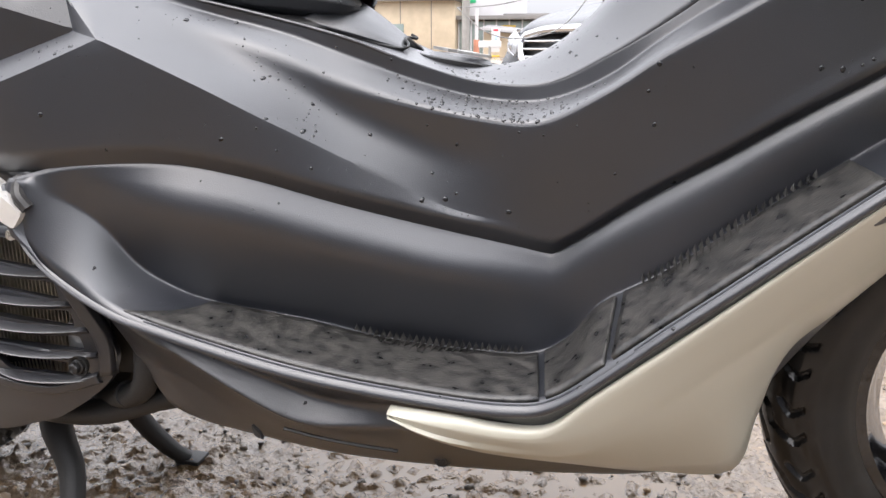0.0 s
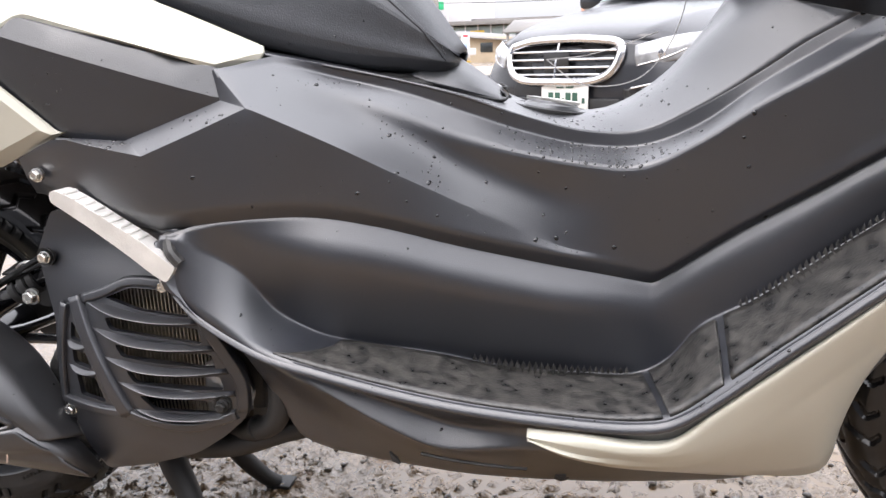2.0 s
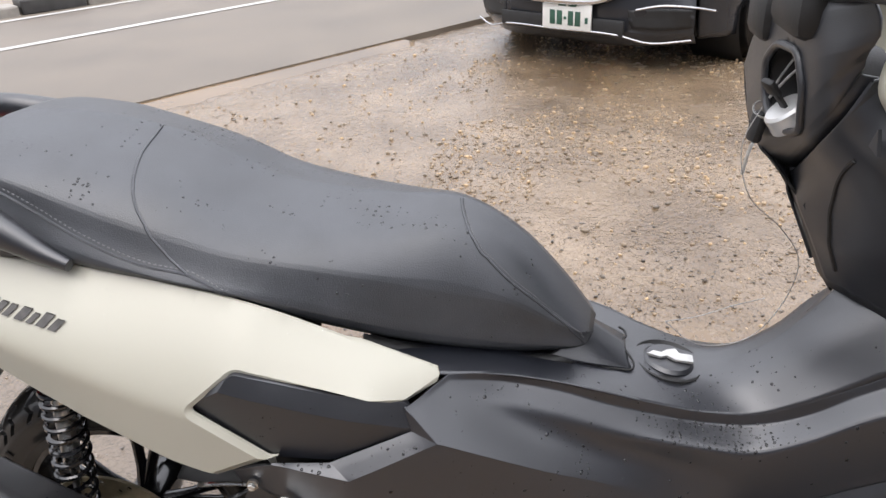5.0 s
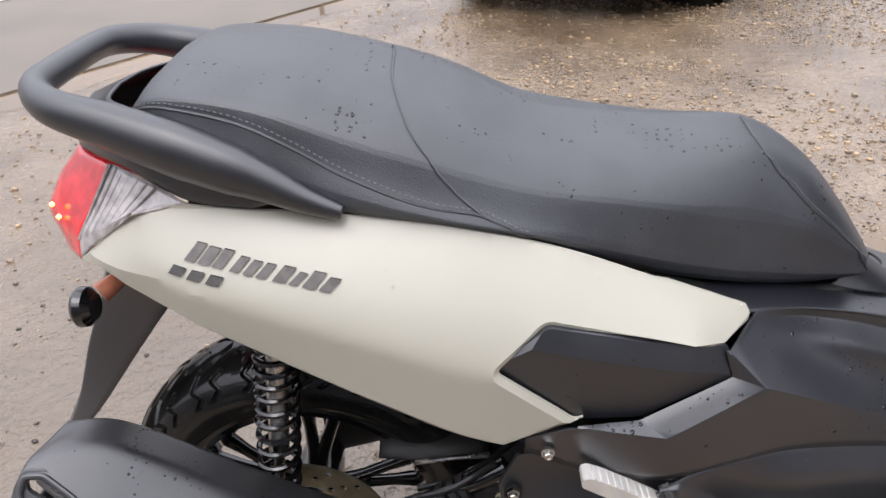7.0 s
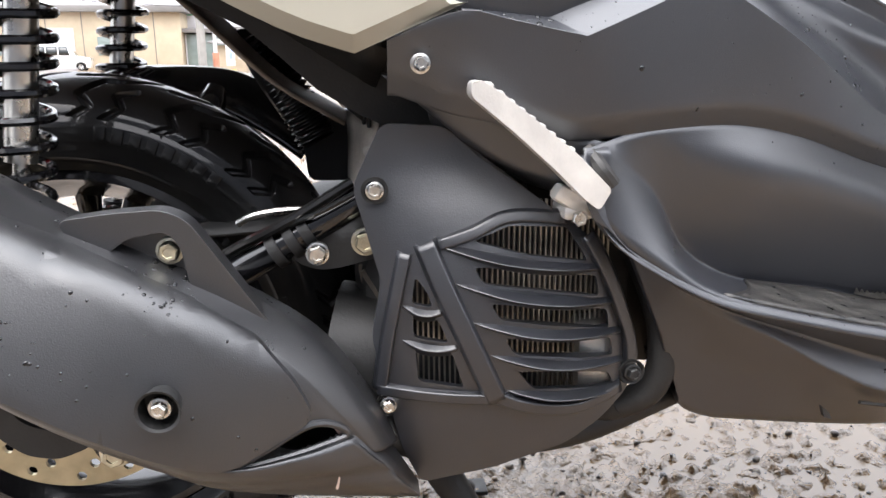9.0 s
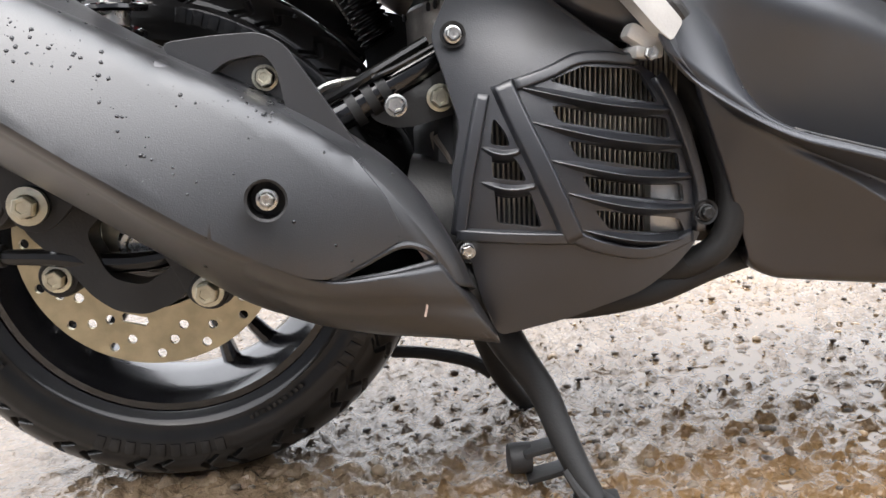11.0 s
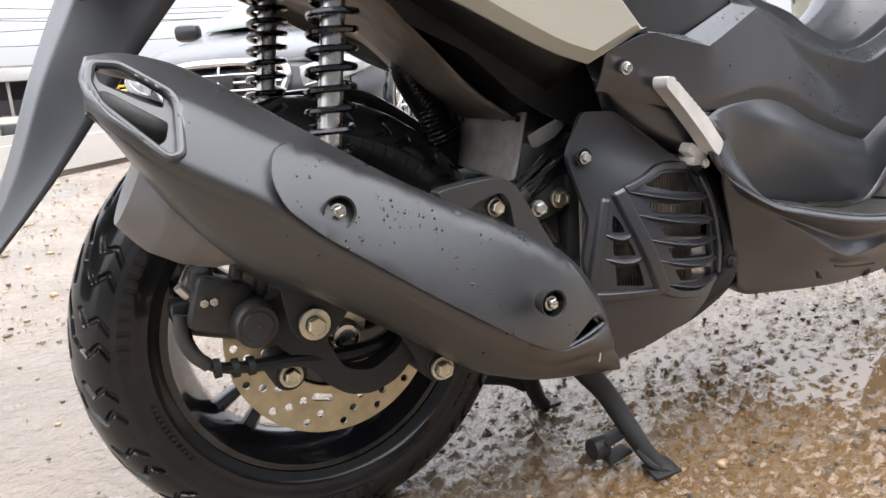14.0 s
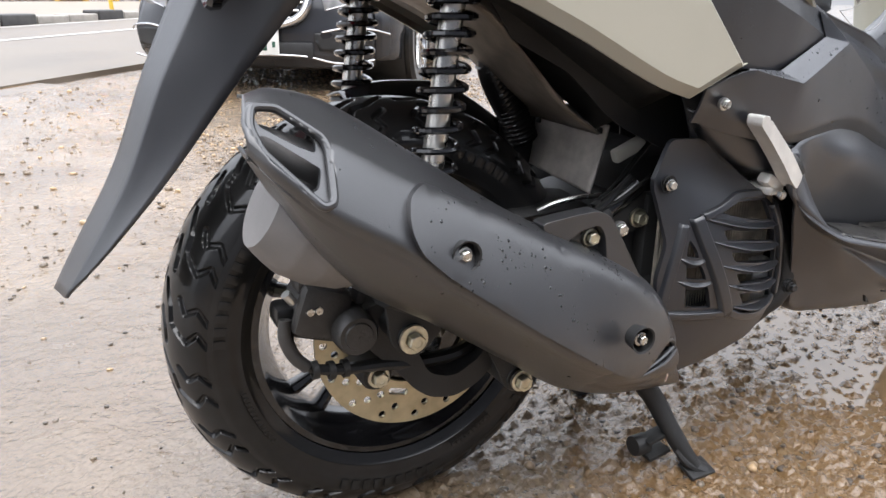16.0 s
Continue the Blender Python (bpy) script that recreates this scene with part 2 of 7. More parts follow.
# ---- materials ----
def material(name, base, rough=0.5, metal=0.0, vary=0.15, scale=8.0, bump=0.0, bump_scale=200.0, rough_vary=0.1, coat=0.0, coat_rough=0.08, spec=0.5, alt=None, detail=4.0, random=0.0):
    """A surface with grain and stains at two scales, in metres."""
    m = bpy.data.materials.new(name)
    m.use_nodes = True
    nt = m.node_tree
    b = nt.nodes["Principled BSDF"]
    co = nt.nodes.new("ShaderNodeTexCoord")
    n1, n2 = nt.nodes.new("ShaderNodeTexNoise"), nt.nodes.new("ShaderNodeTexNoise")
    n1.inputs["Scale"].default_value, n1.inputs["Detail"].default_value = scale, detail
    n2.inputs["Scale"].default_value, n2.inputs["Detail"].default_value = bump_scale, 3.0
    nt.links.new(co.outputs["Object"], n1.inputs["Vector"])
    nt.links.new(co.outputs["Object"], n2.inputs["Vector"])
    mix = nt.nodes.new("ShaderNodeMixRGB")
    a = alt or tuple(c * (1 + vary) for c in base)
    d = tuple(c * (1 - vary) for c in base) if alt is None else base
    mix.inputs["Color1"].default_value, mix.inputs["Color2"].default_value = (*d, 1), (*a, 1)
    ramp = nt.nodes.new("ShaderNodeValToRGB")
    ramp.color_ramp.elements[0].position, ramp.color_ramp.elements[1].position = 0.35, 0.65
    nt.links.new(n1.outputs["Fac"], ramp.inputs["Fac"])
    nt.links.new(ramp.outputs["Color"], mix.inputs["Fac"])
    out = mix.outputs["Color"]
    if random:
        info, hsv, mr0 = nt.nodes.new("ShaderNodeObjectInfo"), nt.nodes.new("ShaderNodeHueSaturation"), nt.nodes.new("ShaderNodeMapRange")
        mr0.inputs["To Min"].default_value, mr0.inputs["To Max"].default_value = 1 - random, 1 + random
        nt.links.new(info.outputs["Random"], mr0.inputs["Value"])
        nt.links.new(mr0.outputs["Result"], hsv.inputs["Value"])
        nt.links.new(out, hsv.inputs["Color"])
        out = hsv.outputs["Color"]
    nt.links.new(out, b.inputs["Base Color"])
    mr = nt.nodes.new("ShaderNodeMapRange")
    mr.inputs["To Min"].default_value, mr.inputs["To Max"].default_value = max(rough - rough_vary, 0.02), min(rough + rough_vary, 1.0)
    nt.links.new(n1.outputs["Fac"], mr.inputs["Value"])
    nt.links.new(mr.outputs["Result"], b.inputs["Roughness"])
    b.inputs["Metallic"].default_value, b.inputs["Coat Weight"].default_value = metal, coat
    b.inputs["Coat Roughness"].default_value, b.inputs["Specular IOR Level"].default_value = coat_rough, spec
    if bump:
        bp = nt.nodes.new("ShaderNodeBump")
        bp.inputs["Strength"].default_value, bp.inputs["Distance"].default_value = min(bump * 100, 1.0), 0.001
        nt.links.new(n2.outputs["Fac"], bp.inputs["Height"])
        nt.links.new(bp.outputs["Normal"], b.inputs["Normal"])
    return m


BODY = material("matte_black_plastic", (0.0105, 0.0120, 0.0170), 0.40, vary=0.12, scale=14, bump=0.0022, bump_scale=1100, rough_vary=0.05, spec=1.0, coat=.5, coat_rough=.30)
BODY_ROUGH = material("grained_black_plastic", (0.0115, 0.0128, 0.0170), 0.38, vary=0.15, scale=25, bump=0.002, bump_scale=900, rough_vary=0.08, spec=0.9, coat=.4, coat_rough=.36)
SHIELD = material("matte_black_shield", (0.017, 0.0172, 0.019), 0.38, vary=0.12, scale=20, bump=0.002, bump_scale=1100, rough_vary=0.06, spec=0.9, coat=.5, coat_rough=.34)
CREAM = material("cream_paint", (0.45, 0.434, 0.36), 0.32, vary=0.02, scale=6, rough_vary=0.04, coat=0.1)
VINYL = material("seat_vinyl", (0.040, 0.043, 0.049), 0.40, vary=0.18, scale=18, bump=0.004, bump_scale=700, rough_vary=0.08, spec=.8)
RUBBER = material("wet_tyre_rubber", (0.008, 0.008, 0.008), 0.45, vary=0.35, scale=22, bump=0.0010, bump_scale=160, rough_vary=0.2, coat=.65, coat_rough=.07, spec=.15)
GLOSS = material("gloss_black_metal", (0.006, 0.006, 0.007), 0.16, vary=0.3, scale=30, rough_vary=0.10, coat=.6, coat_rough=.05)
DARK = material("dark_frame", (0.015, 0.015, 0.015), 0.55, vary=0.3, scale=20, bump=0.003, bump_scale=400)
STEEL = material("bright_steel", (0.62, 0.61, 0.58), 0.28, 1.0, vary=0.12, scale=60, rough_vary=0.12)
ZINC = material("yellow_zinc", (0.60, 0.575, 0.46), 0.35, 1.0, vary=0.2, scale=80, rough_vary=0.12)
ALU = material("cast_aluminium", (0.66, 0.65, 0.62), 0.42, 0.85, vary=0.15, scale=40, bump=0.004, bump_scale=500)
DISC = material("brake_disc_steel", (0.50, 0.44, 0.30), 0.36, 0.85, vary=0.15, scale=50, rough_vary=0.1)
MAT = material("muddy_rubber_mat", (0.016, 0.016, 0.016), 0.34, scale=85, alt=(0.066, 0.062, 0.057), bump=0.005, bump_scale=320, rough_vary=0.2, detail=15)
ASPHALT = material("wet_road", (0.135, 0.111, 0.086), 0.42, scale=1.5, alt=(0.18, 0.150, 0.118), bump=0.006, bump_scale=60, rough_vary=0.12, detail=7, spec=.35)
PAINT = material("car_paint_black", (0.022, 0.023, 0.027), 0.24, vary=0.1, scale=3, rough_vary=0.03, coat=.2)
WHITE = material("white_marking", (0.50, 0.485, 0.455), 0.5, vary=0.12, scale=5, bump=0.002)
WATER = material("brown_rain_water", (0.17, 0.112, 0.060), 0.03, vary=.25, scale=1.2, rough_vary=.02, spec=.8)
ASPHALT2 = material("pale_wet_paving", (0.22, 0.18, 0.135), 0.5, scale=.6, alt=(.27, .225, .175), rough_vary=.12, detail=6, spec=.35)
GLASS_DARK = material("tinted_window", (0.02, 0.025, 0.025), 0.06, vary=.1, scale=2, rough_vary=.02, coat=.5)
GLASS_PALE = material("pale_window", (0.22, 0.27, 0.25), 0.06, vary=.1, scale=2, rough_vary=.02, coat=.5)
CHROME = material("chrome_trim", (0.62, 0.62, 0.63), 0.2, 1.0, vary=.05, scale=20, rough_vary=.04)
HEADLAMP = material("headlamp_lens", (0.27, 0.275, 0.28), 0.08, vary=.35, scale=14, rough_vary=.03, coat=1.0)
GREY_PLASTIC = material("dark_trim", (0.018, 0.018, 0.018), 0.5, vary=.2, scale=20)


def mud_material():
    """Gritty mud: paler dried tops, dark smooth wet hollows, grain at three scales."""
    m = material("wet_mud", (0.145, 0.098, 0.056), 0.4, scale=2.4, alt=(0.265, 0.192, 0.121), rough_vary=0.2, detail=12)
    nt = m.node_tree
    b = nt.nodes["Principled BSDF"]
    co = nt.nodes.new("ShaderNodeTexCoord")

    def tex(scale, detail=6.0):
        n = nt.nodes.new("ShaderNodeTexNoise")
        n.inputs["Scale"].default_value, n.inputs["Detail"].default_value = scale, detail
        nt.links.new(co.outputs["Object"], n.inputs["Vector"])
        return n.outputs["Fac"]

    rp = nt.nodes.new("ShaderNodeValToRGB")
    rp.color_ramp.elements[0].position, rp.color_ramp.elements[1].position = 0.38, 0.62
    rp.color_ramp.elements[0].color, rp.color_ramp.elements[1].color = (.04, .04, .04, 1), (.28, .28, .28, 1)
    nt.links.new(tex(11.0, 7.0), rp.inputs["Fac"])
    nt.links.new(rp.outputs["Color"], b.inputs["Roughness"])
    # dark grit flecks in the colour
    grit, fr = nt.nodes.new("ShaderNodeMixRGB"), nt.nodes.new("ShaderNodeValToRGB")
    fr.color_ramp.elements[0].position, fr.color_ramp.elements[1].position = 0.40, 0.56
    fr.color_ramp.elements[0].color, fr.color_ramp.elements[1].color = (.72, .69, .66, 1), (1, 1, 1, 1)
    nt.links.new(tex(120.0, 5.0), fr.inputs["Fac"])
    grit.blend_type, grit.inputs["Fac"].default_value = "MULTIPLY", 1.0
    nt.links.new(b.inputs["Base Color"].links[0].from_socket, grit.inputs["Color1"])
    nt.links.new(fr.outputs["Color"], grit.inputs["Color2"])
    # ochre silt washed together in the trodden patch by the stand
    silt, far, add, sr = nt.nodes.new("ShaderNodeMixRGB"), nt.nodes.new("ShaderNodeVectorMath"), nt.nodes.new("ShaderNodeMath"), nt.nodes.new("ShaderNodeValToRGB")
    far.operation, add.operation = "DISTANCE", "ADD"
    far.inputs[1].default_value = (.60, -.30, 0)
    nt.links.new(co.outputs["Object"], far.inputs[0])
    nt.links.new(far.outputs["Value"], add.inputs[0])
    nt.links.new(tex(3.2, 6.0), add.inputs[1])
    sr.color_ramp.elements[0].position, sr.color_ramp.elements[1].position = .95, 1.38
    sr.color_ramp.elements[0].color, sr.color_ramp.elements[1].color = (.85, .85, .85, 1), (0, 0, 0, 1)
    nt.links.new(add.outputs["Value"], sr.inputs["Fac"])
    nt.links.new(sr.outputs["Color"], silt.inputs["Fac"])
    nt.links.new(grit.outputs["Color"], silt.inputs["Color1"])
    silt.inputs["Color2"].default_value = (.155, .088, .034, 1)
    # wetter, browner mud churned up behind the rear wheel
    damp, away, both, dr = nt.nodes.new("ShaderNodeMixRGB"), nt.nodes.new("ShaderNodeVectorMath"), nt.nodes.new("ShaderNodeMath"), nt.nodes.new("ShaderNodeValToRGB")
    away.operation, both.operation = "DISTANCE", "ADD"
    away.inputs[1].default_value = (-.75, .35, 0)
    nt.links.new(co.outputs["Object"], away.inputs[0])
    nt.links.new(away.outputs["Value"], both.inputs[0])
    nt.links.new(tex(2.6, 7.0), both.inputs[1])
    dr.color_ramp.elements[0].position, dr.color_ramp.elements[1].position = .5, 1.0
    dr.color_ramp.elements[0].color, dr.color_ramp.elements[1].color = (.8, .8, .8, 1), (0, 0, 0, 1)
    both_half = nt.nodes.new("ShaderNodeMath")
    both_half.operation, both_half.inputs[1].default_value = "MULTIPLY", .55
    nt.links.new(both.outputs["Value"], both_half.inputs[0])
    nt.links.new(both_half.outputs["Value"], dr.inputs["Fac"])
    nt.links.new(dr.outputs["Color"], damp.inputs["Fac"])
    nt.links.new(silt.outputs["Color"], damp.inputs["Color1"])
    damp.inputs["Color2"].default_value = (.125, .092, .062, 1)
    nt.links.new(damp.outputs["Color"], b.inputs["Base Color"])
    last = None
    for scale, dist in ((26.0, .008), (80.0, .0050), (190.0, .0022)):
        bp = nt.nodes.new("ShaderNodeBump")
        bp.inputs["Strength"].default_value, bp.inputs["Distance"].default_value = .9, dist
        nt.links.new(tex(scale, 4.0), bp.inputs["Height"])
        if last:
            nt.links.new(last, bp.inputs["Normal"])
        last = bp.outputs["Normal"]
    nt.links.new(last, b.inputs["Normal"])
    b.inputs["Specular IOR Level"].default_value = .7
    b.inputs["Coat Weight"].default_value, b.inputs["Coat Roughness"].default_value = .42, .04
    nt.links.new(last, b.inputs["Coat Normal"])
    return m


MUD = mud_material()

# ---- ground, road and kerb ----
def gz(y):
    """The lot rises gently towards the road."""
    return 0.02 * min(max(y - 1.0, 0.0), 11.0)


ROAD = radians(51)
RU, RN = Vector((math.cos(ROAD), math.sin(ROAD))), Vector((-math.sin(ROAD), math.cos(ROAD)))


def at_road(s, d):
    """A point s metres along the road and d metres off, from the lot."""
    p = RU * s + RN * d
    return (p.x, p.y)


def n3(x, y, k, z=0.0):
    return noise.noise(Vector((x * k, y * k, z)))


def mud_height(x, y):
    """Trodden wet mud: a shallow basin about the scooter, ruts and clods."""
    r = math.hypot((x - .35) / 1.5, (y - .35) / 1.1)
    base = -.0065 + .022 * min(max(r - .75, 0), 1.0) ** 1.2
    h = base + .006 * n3(x, y, 1.7) + .005 * n3(x, y, 5.5, 3)
    lumpy = min(max((x + .28) / .25, 0), 1) * min(max((1.25 - y) / .5, 0), 1)
    c = n3(x, y, 16, 5) + .6 * n3(x, y, 34, 7)
    k = max(n3(x, y, 62, 9), -.12) + .6 * max(n3(x, y, 112, 2), -.12)
    h += .0040 * max(c, -.3) * (.55 + .45 * lumpy) + .0125 * k * (.10 + .88 * lumpy)
    d = -math.sin(ROAD) * x + math.cos(ROAD) * y
    fade = min(max((d - 2.75) / .3, 0), 1)
    return gz(y) + h * (1 - fade) - .02 * fade


xs = np.concatenate([[-600, -160, -60, -25, -12, -7], np.arange(-5, -1.2, .06), np.arange(-1.2, -.75, .0135), np.arange(-.75, -.2, .0075), np.arange(-.2, 1.2, .0052), np.arange(1.2, 1.5, .0075), np.arange(1.5, 1.9, .0135), np.arange(1.9, 4.5, .06), [5, 7, 10, 16, 30, 80, 200, 600]])
ys = np.concatenate([[-600, -100, -30, -10, -4], np.arange(-2.5, -.75, .06), np.arange(-.75, -.5, .0075), np.arange(-.5, .8, .0052), np.arange(.8, 1.0, .0075), np.arange(1.0, 1.7, .0135), np.arange(1.7, 3.4, .035), np.arange(3.4, 6.5, .08), [7, 8, 9, 10, 12, 16, 25, 40, 80, 200, 600]])
nx, ny = len(xs), len(ys)
gv = [(x, y, mud_height(x, y)) if -5.1 < x < 4.6 and -2.6 < y < 6.6 else (x, y, gz(y) - .03) for y in ys for x in xs]
gf = [(j * nx + i, j * nx + i + 1, (j + 1) * nx + i + 1, (j + 1) * nx + i) for j in range(ny - 1) for i in range(nx - 1)]
me = bpy.data.meshes.new("ground")
me.from_pydata(gv, [], gf)
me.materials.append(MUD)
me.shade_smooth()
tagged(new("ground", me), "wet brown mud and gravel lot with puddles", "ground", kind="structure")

# standing water in the hollows
me = bpy.data.meshes.new("puddle")
px, py = np.arange(-.1, 2.1, .1), np.arange(-.9, 1.75, .1)
me.from_pydata([(x, y, -.0082 + gz(y) - .03 * max(.12 - x, 0) / .2 + .0003 * n3(x, y, 9)) for y in py for x in px], [], [(j * len(px) + i, j * len(px) + i + 1, (j + 1) * len(px) + i + 1, (j + 1) * len(px) + i) for j in range(len(py) - 1) for i in range(len(px) - 1)])
me.materials.append(WATER)
me.shade_smooth()
tagged(new("puddle", me), "brown standing rain water in the hollows of the lot", "puddle", kind="structure")
me = bpy.data.meshes.new("puddle_roadside")
pts = [(s, d) for s in np.arange(-6, 3.2, .25) for d in (2.45 + .12 * math.sin(s * 2.3) + .1 * math.sin(s * 5.1), 2.85, 3.05)]
me.from_pydata([(*at_road(s, d), gz(at_road(s, d)[1]) + .012) for s, d in pts], [], [(3 * i + k, 3 * i + k + 1, 3 * i + k + 4, 3 * i + k + 3) for i in range(len(pts) // 3 - 1) for k in (0, 1)])
me.materials.append(WATER)
tagged(new("puddle", me), "long shallow puddle beside the road", "puddle", kind="structure")


def strip(name, d0, d1, lift, mat, label, kind="structure", category="", s0=-60, s1=160, drop=0.0):
    """A band along the road, with its edges turned down."""
    b = bmesh.new()
    ss = np.concatenate([[s0, -30, -18], np.arange(-12, 16, .5), [18, 24, 34, 60, s1]])
    rows = []
    for d, z in ((d0, lift - drop), (d0 + .004, lift), ((d0 + d1) / 2, lift + .0), (d1 - .004, lift), (d1, lift - drop)):
        rows.append([(*at_road(s, d), gz(at_road(s, d)[1]) + z) for s in ss])
    add_grid(b, rows)
    return tagged(part(name, b, mat, None, sharp=40, flip=outward(b, (0, 0, 1))), label, category or name, kind=kind)


strip("road", 3.0, 6.55, .02, ASPHALT, "wet brown-grey asphalt road with a muddy sheen", drop=.05)
strip("road_line", 5.09, 5.18, .0245, WHITE, "worn white edge line on the wet road", category="road marking")
strip("road_far", 6.95, 18.0, .02, ASPHALT2, "pale wet forecourt paving beyond the kerb", category="pavement", drop=.05)
strip("road_line", 6.32, 6.40, .0245, WHITE, "worn white line beside the kerb", category="road marking")

# kerb of separate blocks, dark ones between pale ones
KERB = material("pale_concrete", (.31, .285, .25), .6, vary=.15, scale=9, bump=.006, bump_scale=120, random=.08)
KERB_D = material("dark_wet_concrete", (.055, .052, .05), .5, vary=.25, scale=9, bump=.006, bump_scale=120, random=.15)
kerb = tagged(new("kerb"), "low kerb of dark and pale concrete blocks", "kerb", kind="structure")
base = bmesh.new()
box((.56, .26, .14), (0, 0, .05), .02, None, base)
blocks = []
for nm, mt in (("kerb_block_dark", KERB_D), ("kerb_block", KERB)):
    m_ = bpy.data.meshes.new("kerb_block")
    base.to_mesh(m_)
    m_.materials.append(mt)
    blocks.append(m_)
base.free()
for i in range(70):
    s = -12 + i * .58
    x, y = at_road(s, 6.72)
    o = new("kerb_block", blocks[0 if i % 3 == 0 else 1])
    o.parent = kerb
    o.matrix_basis = pose(x, y, gz(y) + .02 - (0 if i % 3 == 0 else .035), 0, 0, 51 + random.uniform(-1, 1))

# gravel: loose stones over the lot
rng = np.random.default_rng(4)


def stones(n, region, size, name, mat, label):
    ico = bmesh.new()
    bmesh.ops.create_icosphere(ico, subdivisions=1, radius=1.0)
    v0 = np.array([v.co for v in ico.verts])
    f0 = np.array([[v.index for v in f.verts] for f in ico.faces])
    ico.free()
    V, F = [], []
    for i in range(n):
        x, y = region()
        r = size[0] * (size[1] / size[0]) ** (rng.random() ** 2.2)
        sc = np.array([rng.uniform(.7, 1.4), rng.uniform(.7, 1.3), rng.uniform(.35, .75)]) * r
        a = rng.uniform(0, 6.28)
        q = v0 * (1 + rng.uniform(-.22, .22, (len(v0), 1))) * sc
        q = np.stack([q[:, 0] * math.cos(a) - q[:, 1] * math.sin(a), q[:, 0] * math.sin(a) + q[:, 1] * math.cos(a), q[:, 2]], 1)
        q += np.array([x, y, mud_height(x, y) + sc[2] * .35])
        V.append(q)
        F.append(f0 + len(v0) * i)
    m_ = bpy.data.meshes.new(name)
    m_.from_pydata(np.concatenate(V).tolist(), [], np.concatenate(F).tolist())
    m_.materials.append(mat)
    m_.shade_smooth()
    return tagged(new(name, m_), label, "gravel", kind="stuff")


def island_material(name, c0, c1, c2, rough):
    m_ = material(name, c0, rough, vary=.2, scale=60, bump=.004, bump_scale=300)
    nt_ = m_.node_tree
    geo, rp = nt_.nodes.new("ShaderNodeNewGeometry"), nt_.nodes.new("ShaderNodeValToRGB")
    rp.color_ramp.elements[0].color, rp.color_ramp.elements[1].color = (*c0, 1), (*c2, 1)
    e = rp.color_ramp.elements.new(.6)
    e.color = (*c1, 1)
    nt_.links.new(geo.outputs["Random Per Island"], rp.inputs["Fac"])
    nt_.links.new(rp.outputs["Color"], nt_.nodes["Principled BSDF"].inputs["Base Color"])
    return m_


GRAVEL = island_material("wet_gravel", (.13, .105, .08), (.30, .22, .14), (.52, .36, .20), .3)
CLOD = island_material("wet_clods", (.045, .036, .028), (.095, .075, .057), (.17, .135, .10), .3)


def lot_near():
    while True:
        x, y = rng.uniform(-.9, 1.7), rng.uniform(-.55, 1.5)
        if x > .05 or rng.random() < .2:
            return x, y


def lot_far():
    while True:
        x, y = rng.uniform(-2.6, 3.2), rng.uniform(.9, 5.2)
        if -math.sin(ROAD) * x + math.cos(ROAD) * y < 2.7 and rng.random() < .12 + .88 * (n3(x, y, 1.1, 2) > -.05) * (x > .1) * (y > 1.2):
            return x, y


stones(5200, lot_near, (.0014, .0068), "mud_clods", CLOD, "dark wet mud clods and grit")
stones(15000, lot_far, (.0026, .0120), "gravel", GRAVEL, "wet tan and grey gravel")
stones(1500, lot_near, (.002, .0075), "gravel_near", GRAVEL, "wet tan and grey gravel")

# unseen wall, added to block low sky and tone the side panels' reflections
bm = box((40, .3, 4.4), (0, -5.8, 2.1), .02)
tagged(part("wall_south", bm, material("weathered_render", (.16, .173, .20), .8, vary=.2, scale=.8, bump=.004, bump_scale=60, detail=8), None), "plain grey unseen wall, added to block low sky light", "wall", kind="structure")

# ---- the scooter: rear axle over the origin, nose to +x, right side to -y ----
scooter = thing("scooter", "matte black maxi scooter with cream panels, wet with rain", "scooter")
AX = 0.246


def lane(x, xs, ys):
    return float(np.interp(x, xs, ys))


def bolt(at, r, mat, parent, axis="y", washer=0.0, label="", name="bolt"):
    """A hexagon bolt head that looks to -y, with its washer."""
    bm = bmesh.new()
    x, y, z = at
    if washer:
        revolve([(0.0005, 0), (washer, 0), (washer, -.0035), (r * 1.05, -.004)], 20, "y", at, bm)
        y -= .004
    rows = []
    for rr, h in ((r * .2, 0), (r, 0), (r, -r * .8), (r * .86, -r * .95), (r * .55, -r * .95), (r * .5, -r * .85), (0.0004, -r * .85)):
        rows.append([(x + rr * math.cos(a), y + h, z + rr * math.sin(a)) for a in (math.pi / 3 * j + .3 for j in range(6))])
    add_grid(bm, rows, close_u=True)
    return part(name, bm, mat, parent, label, sharp=25)


# upper body side: console edge, groove, shoulder, shelf with its swept crease, undercut, lower joint
STEP_TOP = [(.484, -.137, .590), (.546, -.112, .576), (.610, -.100, .561), (.669, -.095, .545), (.724, -.084, .524), (.781, -.075, .508), (.837, -.072, .507), (.889, -.076, .531), (.937, -.080, .560), (.973, -.084, .585), (1.022, -.088, .612), (1.10, -.094, .655)]
STEP_LOW = [(.484, -.142, .585), (.546, -.111, .5655), (.610, -.100, .549), (.669, -.094, .529), (.724, -.084, .509), (.781, -.076, .4945), (.837, -.074, .4935), (.887, -.078, .513), (.934, -.083, .547), (.978, -.088, .575), (1.022, -.092, .600), (1.10, -.099, .642)]
STEP_OUT = [(.484, -.150, .578), (.546, -.130, .556), (.610, -.122, .532), (.667, -.116, .507), (.725, -.110, .491), (.781, -.106, .481), (.835, -.104, .478), (.885, -.107, .502), (.933, -.110, .534), (.978, -.115, .560), (1.022, -.118, .587), (1.10, -.124, .632)]
